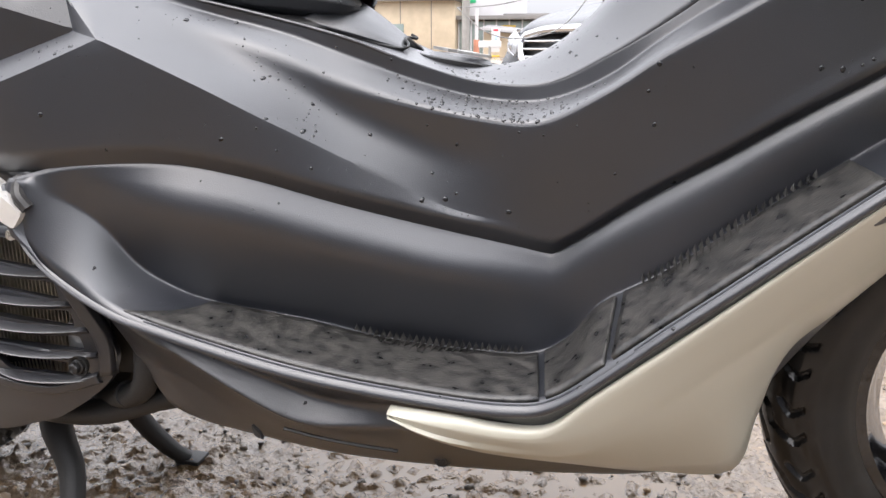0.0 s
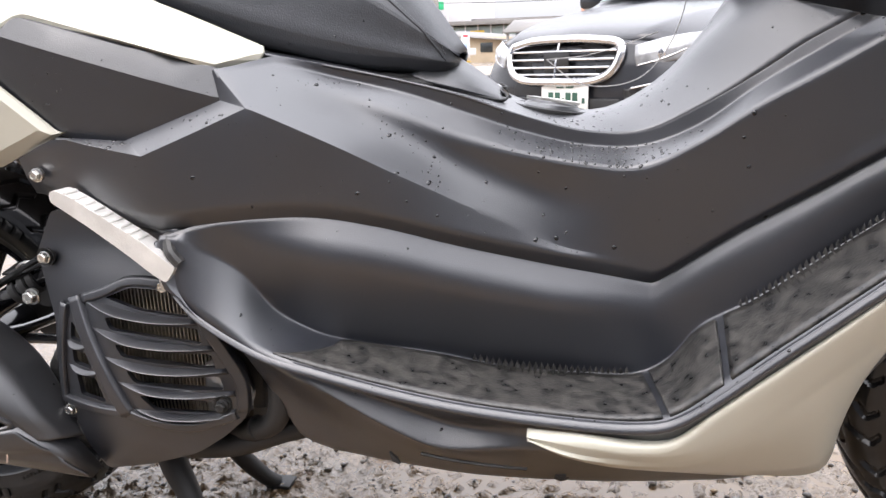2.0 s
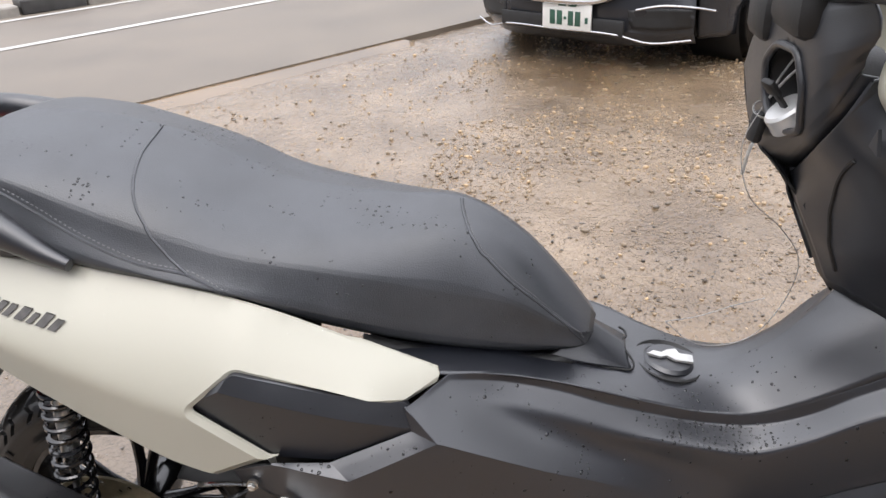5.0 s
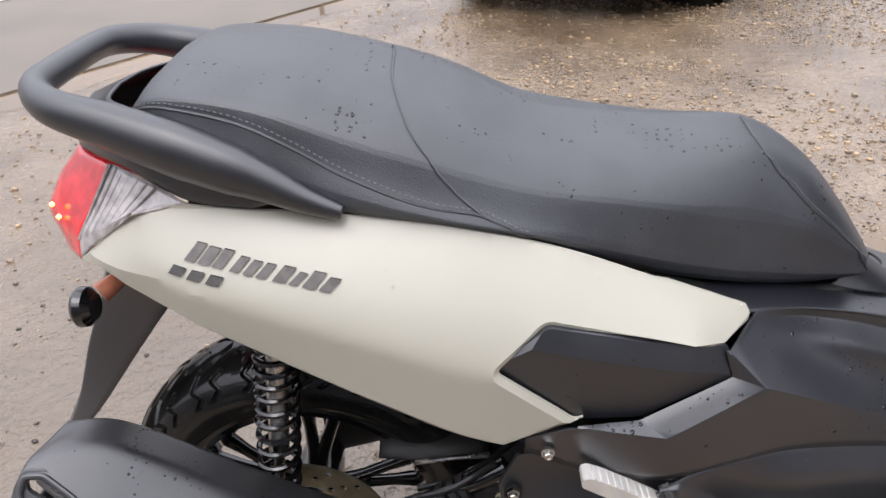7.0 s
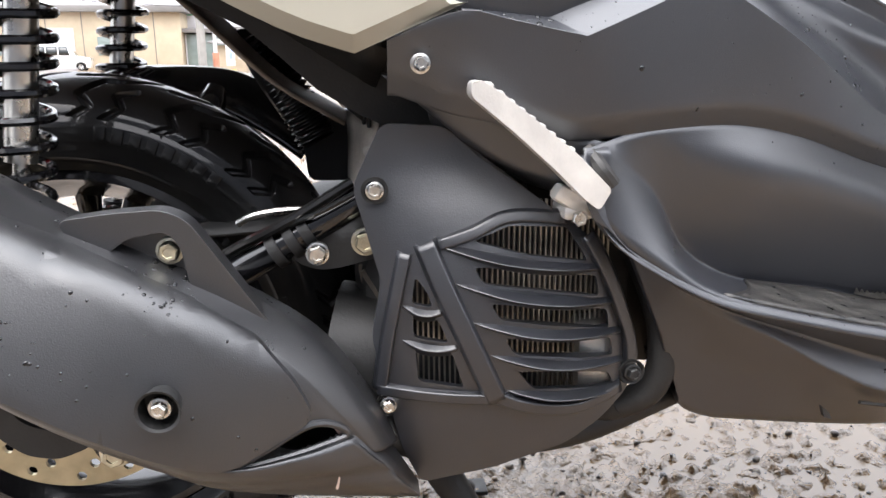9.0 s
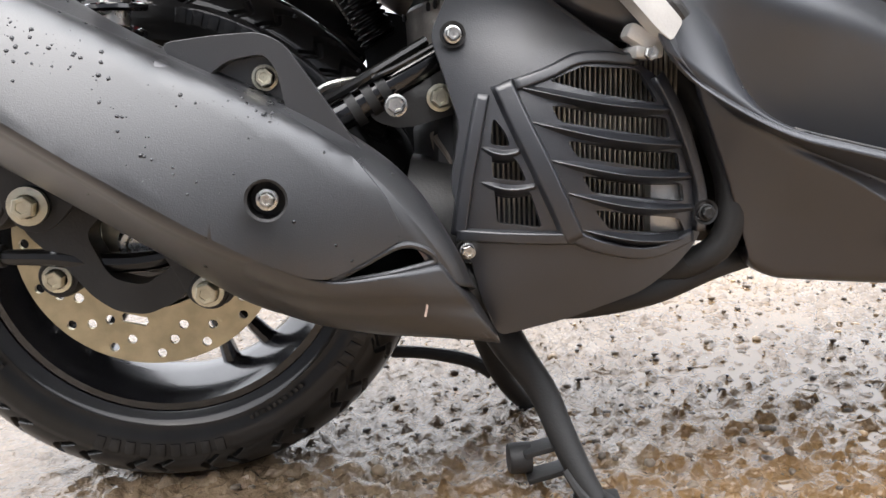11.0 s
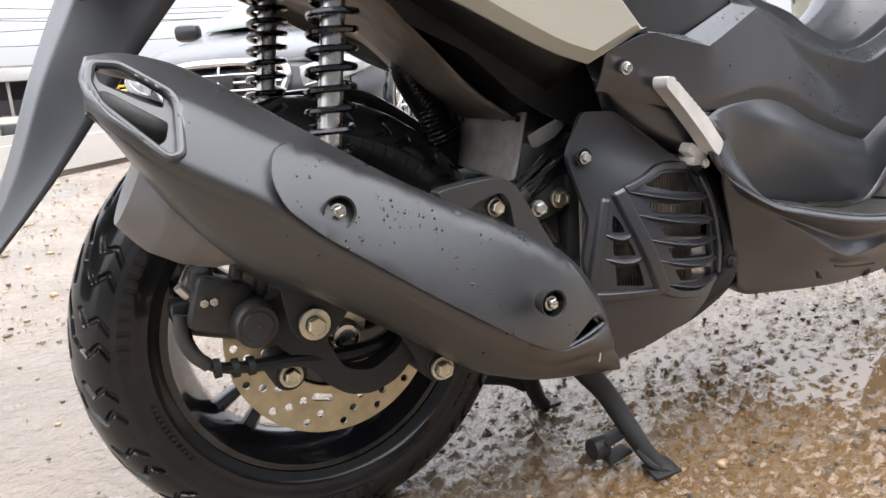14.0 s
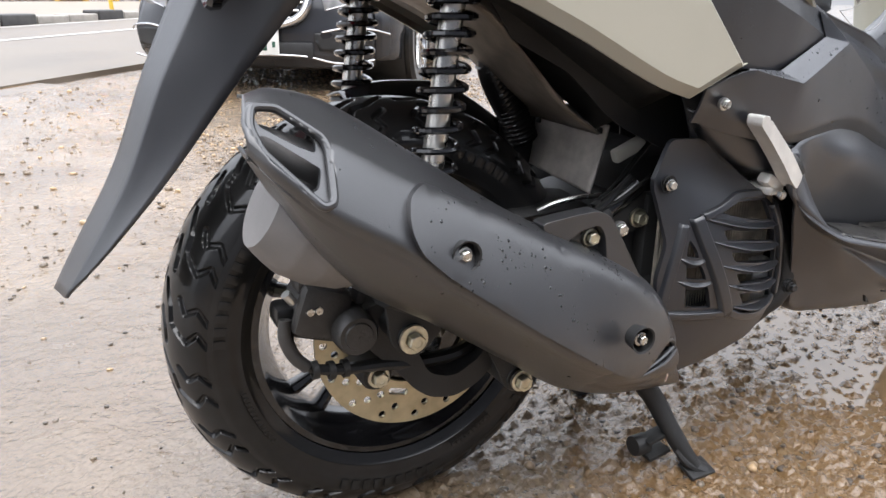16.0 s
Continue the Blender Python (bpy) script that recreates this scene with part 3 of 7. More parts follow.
SWOOSH = [(.262, -.208, .500), (.316, -.2165, .520), (.345, -.2165, .5145), (.387, -.2162, .506), (.397, -.216, .504), (.407, -.214, .508), (.440, -.206, .5215), (.482, -.1955, .5395), (.490, -.194, .543), (.498, -.192, .5395), (.566, -.1745, .5055), (.608, -.160, .482), (.644, -.145, .462), (.670, -.135, .4475), (.726, -.119, .420), (.782, -.104, .393), (.82, -.106, .385), (1.10, -.122, .565)]
PANEL_LOW = [(.428, -.206, .436), (.457, -.200, .439), (.531, -.180, .440), (.590, -.165, .429), (.670, -.140, .404), (.754, -.115, .381), (.82, -.100, .3657), (.843, -.096, .3605), (.8505, -.095, .3598), (.857, -.095, .3635), (.875, -.096, .3767), (.917, -.100, .408), (.988, -.110, .454), (1.017, -.115, .474), (1.10, -.125, .527)]
PANEL_REAR = [(.272, -.200, .466), (.310, -.207, .453), (.345, -.210, .446), (.370, -.210, .439), (.395, -.209, .434)]


def by_x(c, xs):
    """The curve c met at the given x."""
    p = spline(c, 600)
    return np.array([[float(np.interp(x, p[:, 0], p[:, k])) if k else float(x) for k in range(3)] for x in xs])


def ease(x, a, b):
    """0 at a, 1 at b, smooth between."""
    t = np.clip((np.asarray(x, float) - a) / (b - a), 0, 1)
    return t * t * (3 - 2 * t)


def side_rows(xs):
    """The panel's lines at the given x: console edge to lower joint."""
    a, b, c = by_x(STEP_TOP, xs), by_x(STEP_LOW, xs), by_x(STEP_OUT, xs)
    low = by_x(PANEL_REAR + PANEL_LOW, xs)
    # the crease dies out into one plain face ahead of the foot well
    k = ease(xs, .70, .83)[:, None]
    sw = by_x(SWOOSH, xs) * (1 - k) + (c + (low - c) * .78) * k
    val = c + (sw - c) * .45
    val[:, 1] += .011 * ease(xs, .50, .58) * (1 - ease(xs, .73, .83))
    tuck = .016 - .006 * ease(xs, .80, .90)
    und = low + np.stack([np.zeros(len(xs)), np.full(len(xs), -.0015), tuck], 1)
    joint = low + np.array([[0, .008, 0]])
    return [a, b, c, val, sw, und, joint]


XR_ = np.concatenate([np.linspace(.266, .314, 7), np.linspace(.314, .397, 9)[1:], np.linspace(.397, .490, 9)[1:]])
XS_ = np.linspace(.496, 1.10, 90)
rows_ = side_rows(np.concatenate([XR_, XS_]))
bm = loft(rows_[4:], 0, [.004], 0, 6)
# chamfer round the inset, and the facet that turns up to the tip of the tail cover
I_LOW, I_KNEE, I_END, I_TIP = (.3135, -.2145, .5215), (.374, -.203, .5165), (.4615, -.184, .5495), (.4535, -.178, .5755)


def legs(pts, n):
    """n points along each straight leg of a line."""
    out = [np.array(p) + (np.array(q) - np.array(p)) * i / n for p, q in zip(pts, pts[1:]) for i in range(n)]
    return [tuple(p) for p in out + [np.array(pts[-1])]]


edge_ = [tuple(p) for p in rows_[4][6:len(XR_)]]
turn_ = legs([edge_[-1], (.4565, -.180, .5765)], 8)
inner_ = legs([I_LOW, I_KNEE, I_END], 8) + legs([I_END, I_TIP], 8)[1:]
add_grid(bm, [inner_, [tuple((np.array(p) * .5 + np.array(q) * .5)) for p, q in zip(inner_, edge_ + turn_[1:])], edge_ + turn_[1:]])
back_col = [np.array(turn_[-1]) + (np.array(turn_[0]) - np.array(turn_[-1])) * w for w in (0, .1, .25, .6, 1)]
shelf_ = []
for k, (r, q) in enumerate(zip(rows_[:5], back_col)):
    r = r[len(XR_):]
    shelf_.append(np.vstack([[q + (r[0] - q) * w for w in (0, .3, .6)], r]) if k < 4 else np.vstack([[q + (r[0] - q) * w for w in (0, .001, .002)], r]))
bm = loft(shelf_, 0, [.0022, .007, .012], 0, 6, bm)
bmesh.ops.remove_doubles(bm, verts=bm.verts, dist=0.0006)
side_panel = skin("side_panel", bm, BODY, scooter, "matte black side cover beaded with rain", sharp=45, bevel=.0022, fold=16)
mirrored(side_panel, scooter)
# lower rear corner of the body, behind the passenger peg
bm = loft([[(.262, -.190, .480), (.31, -.196, .462), (.36, -.200, .447), (.42, -.200, .432)], [(.285, -.185, .462), (.32, -.188, .435), (.36, -.190, .412), (.42, -.190, .398)],
           [(.30, -.165, .452), (.33, -.165, .425), (.37, -.165, .40), (.42, -.165, .385)]], 16, .006)
body_corner = skin("body_corner", bm, BODY, scooter)

# dark inset behind the cream arrow, folded along its length
inset_out = rounded([(.236, .592), (.284, .6275), (.4575, .5775), (.4655, .5485), (.3745, .5145), (.312, .5205)], .006)


def inset_y(x, z):
    fold = .614 - .317 * (x - .262)
    base = lane(x, [.236, .30, .35, .40, .44, .467], [-.2165, -.2125, -.2065, -.1985, -.1875, -.1805])
    return base + (.42 * (z - fold) if z > fold else .10 * (fold - z))


bm = plate(inset_out, (), .006, inset_y, .014, creases=[(x, .614 - .317 * (x - .262)) for x in np.arange(.262, .462, .008)])
inset = part("inset_panel", bm, BODY_ROUGH, scooter, "dark grained inset panel", sharp=14)
mirrored(inset, scooter)

# foot board with its inner wall and skirt
WALL_TOP = [(x, y + .010, z + .004) for x, y, z in PANEL_LOW]
WALL_TOP[0] = (.404, -.207, .430)
WALL_EDGE = [(x, y + .006, z - .001) for x, y, z in PANEL_LOW]
WALL_EDGE[0] = (.401, -.2085, .428)
WALL_LOW = [(.418, -.2095, .4270), (.461, -.1860, .3940), (.492, -.1710, .3480), (.524, -.1618, .3258), (.554, -.1538, .3143), (.640, -.1320, .2960), (.697, -.1170, .2800), (.784, -.1020, .2690), (.841, -.0970, .2700), (.869, -.0970, .2880), (.893, -.1020, .3220), (.943, -.1070, .3550), (1.020, -.1120, .4160), (1.100, -.1180, .4770)]
RIM = [(.399, -.212, .425), (.405, -.214, .393), (.421, -.217, .370), (.440, -.220, .355), (.496, -.223, .325), (.546, -.223, .311), (.648, -.221, .288), (.742, -.218, .276), (.831, -.215, .272), (.861, -.214, .278), (.949, -.214, .350), (1.016, -.214, .407), (1.10, -.214, .478)]
RIM_OUT = [(x, y - .004, z - .006) for x, y, z in RIM]
VALLEY = [(.430, -.203, .375), (.460, -.206, .338), (.505, -.213, .312), (.56, -.207, .291), (.62, -.198, .268), (.67, -.194, .252), (.742, -.200, .252), (.831, -.205, .250), (.861, -.206, .254), (.949, -.208, .326), (1.016, -.208, .383), (1.10, -.208, .452)]
RIDGE = [(.440, -.196, .350), (.465, -.200, .325), (.505, -.212, .305), (.550, -.214, .286), (.607, -.212, .254), (.655, -.209, .234), (.735, -.203, .236), (.831, -.200, .235), (.866, -.198, .245), (.949, -.200, .315), (1.016, -.200, .375), (1.10, -.200, .445)]
SKIRT = [(.475, -.180, .280), (.495, -.180, .262), (.545, -.185, .245), (.607, -.192, .228), (.655, -.190, .214), (.742, -.182, .210), (.831, -.175, .21), (.90, -.16, .215), (.96, -.15, .24), (1.02, -.14, .30), (1.10, -.14, .38)]
BOTTOM = [(.500, -.168, .222), (.506, -.165, .207), (.531, -.160, .193), (.556, -.162, .190), (.618, -.164, .184), (.678, -.164, .179), (.750, -.150, .171), (.853, -.130, .166), (.954, -.110, .169), (1.0, -.10, .19), (1.03, -.10, .25), (1.06, -.10, .3)]
UNDER = [(x + .01, -.06, z + .004) for x, y, z in BOTTOM]
# the wall swells out below its lip and falls back to the floor; a flat facet closes it at the rear
XF_ = np.concatenate([np.linspace(.3995, .425, 14), np.linspace(.43, .60, 40), np.linspace(.606, 1.10, 70)])
w_top, w_edge, w_low, w_rim = by_x(WALL_TOP, XF_), by_x(WALL_EDGE, XF_), by_x(WALL_LOW, XF_), by_x(RIM, XF_)
w_low[:, 2] = np.minimum(w_low[:, 2], w_edge[:, 2] - .001)
w_swell = w_edge + (w_low - w_edge) * .24
w_swell[:, 1] -= .021 * ease(XF_, .445, .56) * (1 - .72 * ease(XF_, .74, .87))
bm = loft([w_top, w_edge, w_swell, w_low, w_rim], 0, [.002, .016, .003], 0, 6)
loft([[(x, y + .004, z + .0006) for x, y, z in RIM], RIM, RIM_OUT, VALLEY, RIDGE, SKIRT, BOTTOM, UNDER], 90, [.003, .004, .006, .003, .008, .012], [0, 0, -.002, 0, 0, 0, 0], 6, bm)
foot_board = skin("foot_board", bm, BODY, scooter, "matte black foot board cover", sharp=30)
mirrored(foot_board, scooter)
for x, z, y in ((.765, .186, -.153), (.893, .19, -.128)):
    bolt((x, y, z), .006, DARK, scooter, washer=.009, name="trim_clip")

part("skirt_joint", tube([(.637, -.2015, .2225), (.665, -.1985, .2165), (.70, -.195, .2115), (.735, -.190, .2075)], .0016, 24, 6), DARK, scooter, "dark joint line on the skirt")
part("skirt_slot", plate([(.606, .2205), (.613, .2145), (.616, .2085), (.609, .2110)], (), .004, lambda x, z: -.2005), DARK, scooter, "small dark slot in the skirt")

# rubber mats on the foot board
def floor_z(c0, c1, x, v):
    a, b = spline(c0, 60), spline(c1, 60)
    pa = np.array([np.interp(x, a[:, 0], a[:, k]) for k in range(3)])
    pb = np.array([np.interp(x, b[:, 0], b[:, k]) for k in range(3)])
    return pa + (pb - pa) * v


def mat_piece(x_in, x_out, lift=.003):
    """A mat between the wall's foot and the outer lip, from the first to the last x."""
    n = 40
    rows = []
    for v in np.linspace(.08, .93, 10):
        r = []
        for u in np.linspace(0, 1, n):
            x = (1 - v) * (x_in[0] + (x_in[1] - x_in[0]) * u) + v * (x_out[0] + (x_out[1] - x_out[0]) * u)
            p = floor_z(WALL_LOW[4:], RIM[3:], x, v)
            r.append((p[0] - lift * .6, p[1], p[2] + lift))
        rows.append(r)
    b = bmesh.new()
    add_grid(b, rows)
    return b


for xi, xo, teeth in (((.56, .842), (.50, .855), (.675, .83)), ((.848, .908), (.860, .900), None), ((.915, 1.07), (.906, 1.07), (.925, 1.05))):
    mat = skin("foot_mat", mat_piece(xi, xo), MAT, scooter, "mud-stained black rubber foot mat", ref=(0, 0, 1), solid=.004)
    if not teeth:
        continue
    bm = bmesh.new()
    k = 26
    for i in range(k):
        u = (i + .5) / k
        x = teeth[0] + (teeth[1] - teeth[0]) * u
        p = floor_z(WALL_LOW[4:], RIM[3:], x, .10 + .16 * math.sin(math.pi * min(u * 1.25, 1)))
        q = floor_z(WALL_LOW[4:], RIM[3:], x + .002, .05)
        w = (teeth[1] - teeth[0]) / k * .42
        d = Vector(p) - Vector(q)
        tip = bm.verts.new((p[0], p[1], p[2] + .0045))
        b = [bm.verts.new((x - w, q[1], q[2] + .004)), bm.verts.new((x + w, q[1], q[2] + .004)), bm.verts.new((x, q[1], q[2] + .010)), ]
        for f in ((b[0], b[1], tip), (b[1], b[2], tip), (b[2], b[0], tip), (b[2], b[1], b[0])):
            bm.faces.new(f)
    part("grip_teeth", bm, MAT, mat, "row of pointed rubber grip teeth", sharp=10)

# cream wing
WING_TOP = [(.738, -.228, .263), (.788, -.226, .260), (.832, -.220, .254), (.861, -.217, .257), (.894, -.217, .287), (.950, -.217, .335), (1.018, -.217, .396), (1.10, -.217, .47)]
WING_MID = [(.739, -.229, .261), (.775, -.226, .250), (.82, -.218, .240), (.87, -.208, .236), (.92, -.200, .258), (.98, -.19, .305), (1.04, -.18, .355), (1.11, -.172, .42)]
WING_BOT = [(.740, -.227, .259), (.766, -.222, .243), (.807, -.203, .224), (.873, -.165, .201), (.945, -.125, .180), (1.019, -.090, .172), (1.031, -.098, .229), (1.044, -.106, .287), (1.068, -.111, .320), (1.11, -.128, .38)]
bm = loft([[(x, y + .012, z + .001) for x, y, z in WING_TOP], WING_TOP, WING_MID, WING_BOT], 60, [.006, .01], [0, .001, .004], 5)
wing = skin("wing_panel", bm, CREAM, scooter, "glossy cream lower wing panel")
mirrored(wing, scooter)

# cream tail cover, one arrow-shaped shell
TX = [-.153, -.117, -.070, .024, .107, .206, .298, .400, .484]
TZ = [.667, .694, .724, .7225, .719, .703, .677, .633, .596]
BX = [-.153, -.086, .011, .106, .203, .245, .313, .484]
BZ = [.664, .637, .598, .555, .507, .4935, .505, .56]
top_edge = [tuple(p) for p in spline(list(zip(TX, TZ)), 40)]
low_edge = [tuple(p) for p in spline(list(zip(BX[:6], BZ[:6])), 26)]
arrow = rounded([(.313, .5235), (.238, .592), (.284, .6255), (.4535, .5755)], .007)
cream_out = top_edge + [(.4865, .590), (.484, .584)] + arrow[::-1] + low_edge[::-1][:-1]


TAIL_RIM = [Vector(p) for p in cream_out[len(top_edge) - 6:]]


def rim_gap(x, z):
    """How far a point lies from the border that is folded in (all but the top)."""
    p, best = Vector((x, z)), 9.0
    for a, b in zip(TAIL_RIM, TAIL_RIM[1:]):
        d = b - a
        t = min(max((p - a).dot(d) / max(d.length_squared, 1e-9), 0), 1)
        best = min(best, (p - a - d * t).length)
    return best


def rim_width(x, z):
    """The folded border is broad below and narrow along the arrow."""
    return .0105 if z < lane(x, BX, BZ) + .022 and x < .30 else .0055


def tail_y(x, z):
    zt, zb = lane(x, TX, TZ), lane(x, BX, BZ)
    v = min(max((z - zb) / max(zt - zb, .004), 0), 1)
    w = lane(x, [-.153, -.10, -.03, .05, .107, .19, .24, .30, .36, .42, .484], [.127, .160, .190, .207, .217, .224, .226, .222, .211, .199, .150])
    wt = lane(x, [-.153, -.07, .024, .107, .206, .298, .400, .484], [.122, .137, .146, .152, .156, .152, .144, .138])
    y = w - (w - wt) * (max(v - .45, 0) / .55) ** 1.5 - .008 * (max(.45 - v, 0) / .45)
    return -y + .9 * rim_width(x, z) * (1 - min(rim_gap(x, z) / rim_width(x, z), 1))


folds_ = []
for a, b in zip(TAIL_RIM, TAIL_RIM[1:]):
    d = (b - a)
    if d.length > 1e-5:
        side_ = Vector((-d.y, d.x)).normalized() * -rim_width(*((a + b) / 2))
        folds_ += [tuple(a + d * (k / max(1, round(d.length / .005))) + side_) for k in range(max(1, round(d.length / .005)))]
folds_ = [p for p in folds_ if rim_gap(*p) > rim_width(*p) - .0004]
bm = plate(cream_out, (), .0035, tail_y, .010, creases=folds_)
tail_cover = part("tail_cover", bm, CREAM, scooter, "glossy cream tail side cover", sharp=19)
mirrored(tail_cover, scooter)

# chrome emblem strokes on the tail cover
EMBLEM = material("emblem_chrome_dark", (0.09, 0.085, 0.08), 0.35, 0.6, vary=.2, scale=90)


def on_tail(poly, name, mat, lift=.0025):
    b = plate(poly, (), .002, lambda x, z: tail_y(x, z) - lift)
    return part(name, b, mat, tail_cover, "flat dark chrome emblem stroke", sharp=30)


def skew(u, v):
    """From emblem coordinates, along and up, to the tail's x and z."""
    return (-.032 + u * .132 + v * .005, .691 - u * .024 + v * .0135)


for u0, w, h in ((0, .07, 1.0), (.09, .08, .95), (.19, .07, 1.0), (.31, .06, .85), (.40, .06, .8), (.49, .06, .8), (.60, .08, .85), (.71, .05, .7), (.80, .08, .9), (.91, .07, .75)):
    on_tail([skew(u0 + p, q) for p, q in ((0, .02), (.05, h), (.05 + w, h), (w, .02))], "emblem", EMBLEM)
for i in range(3):
    on_tail([skew(-.08 + i * .13 + p, q - .95) for p, q in ((0, .05), (.02, .55), (.11, .55), (.09, .05))], "emblem", EMBLEM)

# seat
SEAT_C = [(-.09, 0, .80), (-.05, 0, .836), (.044, 0, .843), (.133, 0, .829), (.207, 0, .803), (.277, 0, .766), (.356, 0, .750), (.436, 0, .744), (.501, 0, .740), (.566, 0, .700), (.619, 0, .641), (.657, 0, .588)]
SEAT_M = [(-.09, -.075, .80), (-.05, -.105, .830), (.044, -.120, .823), (.133, -.120, .800), (.207, -.115, .778), (.277, -.108, .748), (.356, -.098, .731), (.436, -.085, .720), (.501, -.068, .714), (.566, -.058, .678), (.619, -.05, .622), (.652, -.03, .584)]
SEAT_S = [(-.09, -.083, .785), (-.06, -.122, .805), (.03, -.142, .798), (.105, -.150, .760), (.18, -.155, .728), (.26, -.150, .705), (.354, -.134, .680), (.446, -.110, .645), (.544, -.082, .615), (.60, -.066, .598), (.640, -.050, .584), (.654, -.02, .578)]
SEAT_L = [(-.09, -.080, .765), (-.05, -.12, .765), (.024, -.143, .742), (.105, -.158, .722), (.202, -.160, .704), (.274, -.150, .682), (.354, -.128, .641), (.446, -.100, .604), (.544, -.072, .578), (.60, -.058, .572), (.640, -.043, .570), (.650, -.018, .571)]
SEAT_B = [(x, y * .75, z - .006) for x, y, z in SEAT_L]
bm = loft([SEAT_C, SEAT_M, SEAT_S, SEAT_L, SEAT_B], 70, [.05, .034, .010], [0, .004, .004, 0], 6)
from mathutils.bvhtree import BVHTree
seat_tree = BVHTree.FromBMesh(bm)
bmesh.ops.mirror(bm, geom=bm.verts[:] + bm.edges[:] + bm.faces[:], axis="Y", merge_dist=0.001)
seat = skin("seat", bm, VINYL, scooter, "wet black vinyl two-level seat", ref=(0, 0, 1), solid=0.004)


THREAD = material("grey_thread", (0.15, 0.15, 0.155), .7, vary=.1, scale=200)


def seam(pts, thread=True):
    """A sewn seam: a raised welt and its row of stitches."""
    c = [seat_tree.find_nearest(Vector(p))[0] for p in spline(pts, 60)]
    part("seam", tube([tuple(p) for p in c], .0016, 90, 6), VINYL, seat)
    if thread:
        off = [seat_tree.find_nearest(p + Vector((.004, 0, .004)))[0] for p in c]
        line = spline([tuple(p) for p in off], 140)
        b = bmesh.new()
        for i in range(0, 138, 2):
            tube([line[i], line[i + 1]], .0008, 2, 5, b)
        part("stitching", b, THREAD, seat, "row of grey stitches")


seam([(.500, -.005, .742), (.510, -.035, .735), (.526, -.062, .710), (.557, -.07, .675), (.594, -.064, .638), (.626, -.055, .60), (.643, -.047, .578)])
seam([(.146, .02, .815), (.146, 0, .805), (.150, -.06, .798), (.168, -.115, .775), (.203, -.145, .738), (.230, -.155, .715)], False)
seam([(-.085, -.10, .80), (-.05, -.122, .812), (.024, -.140, .801), (.067, -.145, .781), (.111, -.150, .755), (.179, -.155, .725), (.235, -.155, .712), (.272, -.152, .685)])

# console under the seat and over the tank
CON_C = [(.40, 0, .60), (.52, 0, .585), (.60, 0, .565), (.66, 0, .549), (.70, 0, .5365), (.744, 0, .526), (.79, 0, .5225), (.828, 0, .536), (.865, 0, .563), (.895, 0, .598), (.925, 0, .640), (.99, 0, .70)]
CON_M = [(.40, -.10, .605), (.50, -.075, .585), (.60, -.055, .560), (.66, -.048, .543), (.70, -.042, .533), (.744, -.038, .524), (.79, -.036, .521), (.828, -.036, .531), (.87, -.036, .560), (.905, -.04, .598), (.955, -.045, .635), (1.04, -.05, .685)]
CON_E = [(.40, -.150, .612), (.484, -.135, .590)] + STEP_TOP[1:]
bm = loft([CON_C, CON_M, CON_E], 60, .02, 0, 6)
bmesh.ops.mirror(bm, geom=bm.verts[:] + bm.edges[:] + bm.faces[:], axis="Y", merge_dist=0.001)
console = skin("console", bm, BODY, scooter, "matte black centre console beaded with rain", ref=(0, 0, 1))
# tank lid: dark recess ring, cap, bright badge on it
cap_pose = Matrix.Translation((.746, 0, .5225)) @ Euler((0, radians(9), 0)).to_matrix().to_4x4()


def capped(bm):
    bmesh.ops.transform(bm, matrix=cap_pose, verts=bm.verts)
    return bm


part("cap_recess", capped(revolve([(.0005, .0015), (.030, .0015), (.037, .0015), (.041, .0045), (.043, .0035), (.043, -.004)], 40, "z")), DARK, scooter, "dark recess round the tank cap")
fuel_cap = part("fuel_cap", capped(revolve([(.0005, .008), (.018, .0085), (.027, .0075), (.031, .004), (.031, -.004)], 40, "z")), BODY_ROUGH, scooter, "round black fuel cap")
bm = plate([(-.028, .006), (-.012, .009), (-.004, .004), (.006, .011), (.027, .009), (.028, -.006), (.012, -.005), (.008, -.014), (-.004, -.008), (-.010, -.001), (-.020, -.002)], (), .003)
bmesh.ops.transform(bm, matrix=Matrix.Rotation(radians(90), 4, "X") @ Matrix.Identity(4), verts=bm.verts)
bmesh.ops.transform(bm, matrix=Matrix.Translation((0, 0, .0095)), verts=bm.verts)
part("cap_badge", capped(bm), ALU, fuel_cap, "bright satin badge", sharp=20)
part("lid_joint", tube([(.688, .032, .5505), (.694, .03, .5475), (.696, .018, .5465), (.690, .006, .5475), (.694, -.012, .545), (.702, -.028, .5395), (.700, -.037, .5365), (.68, -.042, .5395), (.64, -.048, .551), (.60, -.055, .5625)], .0015, 50, 6), DARK, scooter, "dark joint line of the lid")
bm = loft([[(.640, 0, .586), (.668, 0, .567), (.694, 0, .5475)], [(.632, -.034, .578), (.664, -.033, .559), (.696, -.026, .5415)], [(.600, -.056, .5625), (.650, -.050, .5505), (.700, -.036, .536)]], 20, .012, .001, 5)
bmesh.ops.mirror(bm, geom=bm.verts[:] + bm.edges[:] + bm.faces[:], axis="Y", merge_dist=0.001)
skin("seat_hinge_cover", bm, BODY_ROUGH, scooter, "smooth black lid between seat and tank cap", ref=(0, 0, 1))
bm = loft([[(.40, -.112, .622), (.47, -.088, .592), (.55, -.068, .572), (.63, -.045, .563)], [(.40, -.128, .608), (.47, -.10, .583), (.55, -.080, .564), (.63, -.055, .553)]], 20, 0, 0, 2)
sb = skin("seat_base", bm, DARK, scooter, "black plastic seat base")
mirrored(sb, scooter)

# inner leg shield, key lock, pocket and cream cowl
def row(*pts):
    return list(pts)


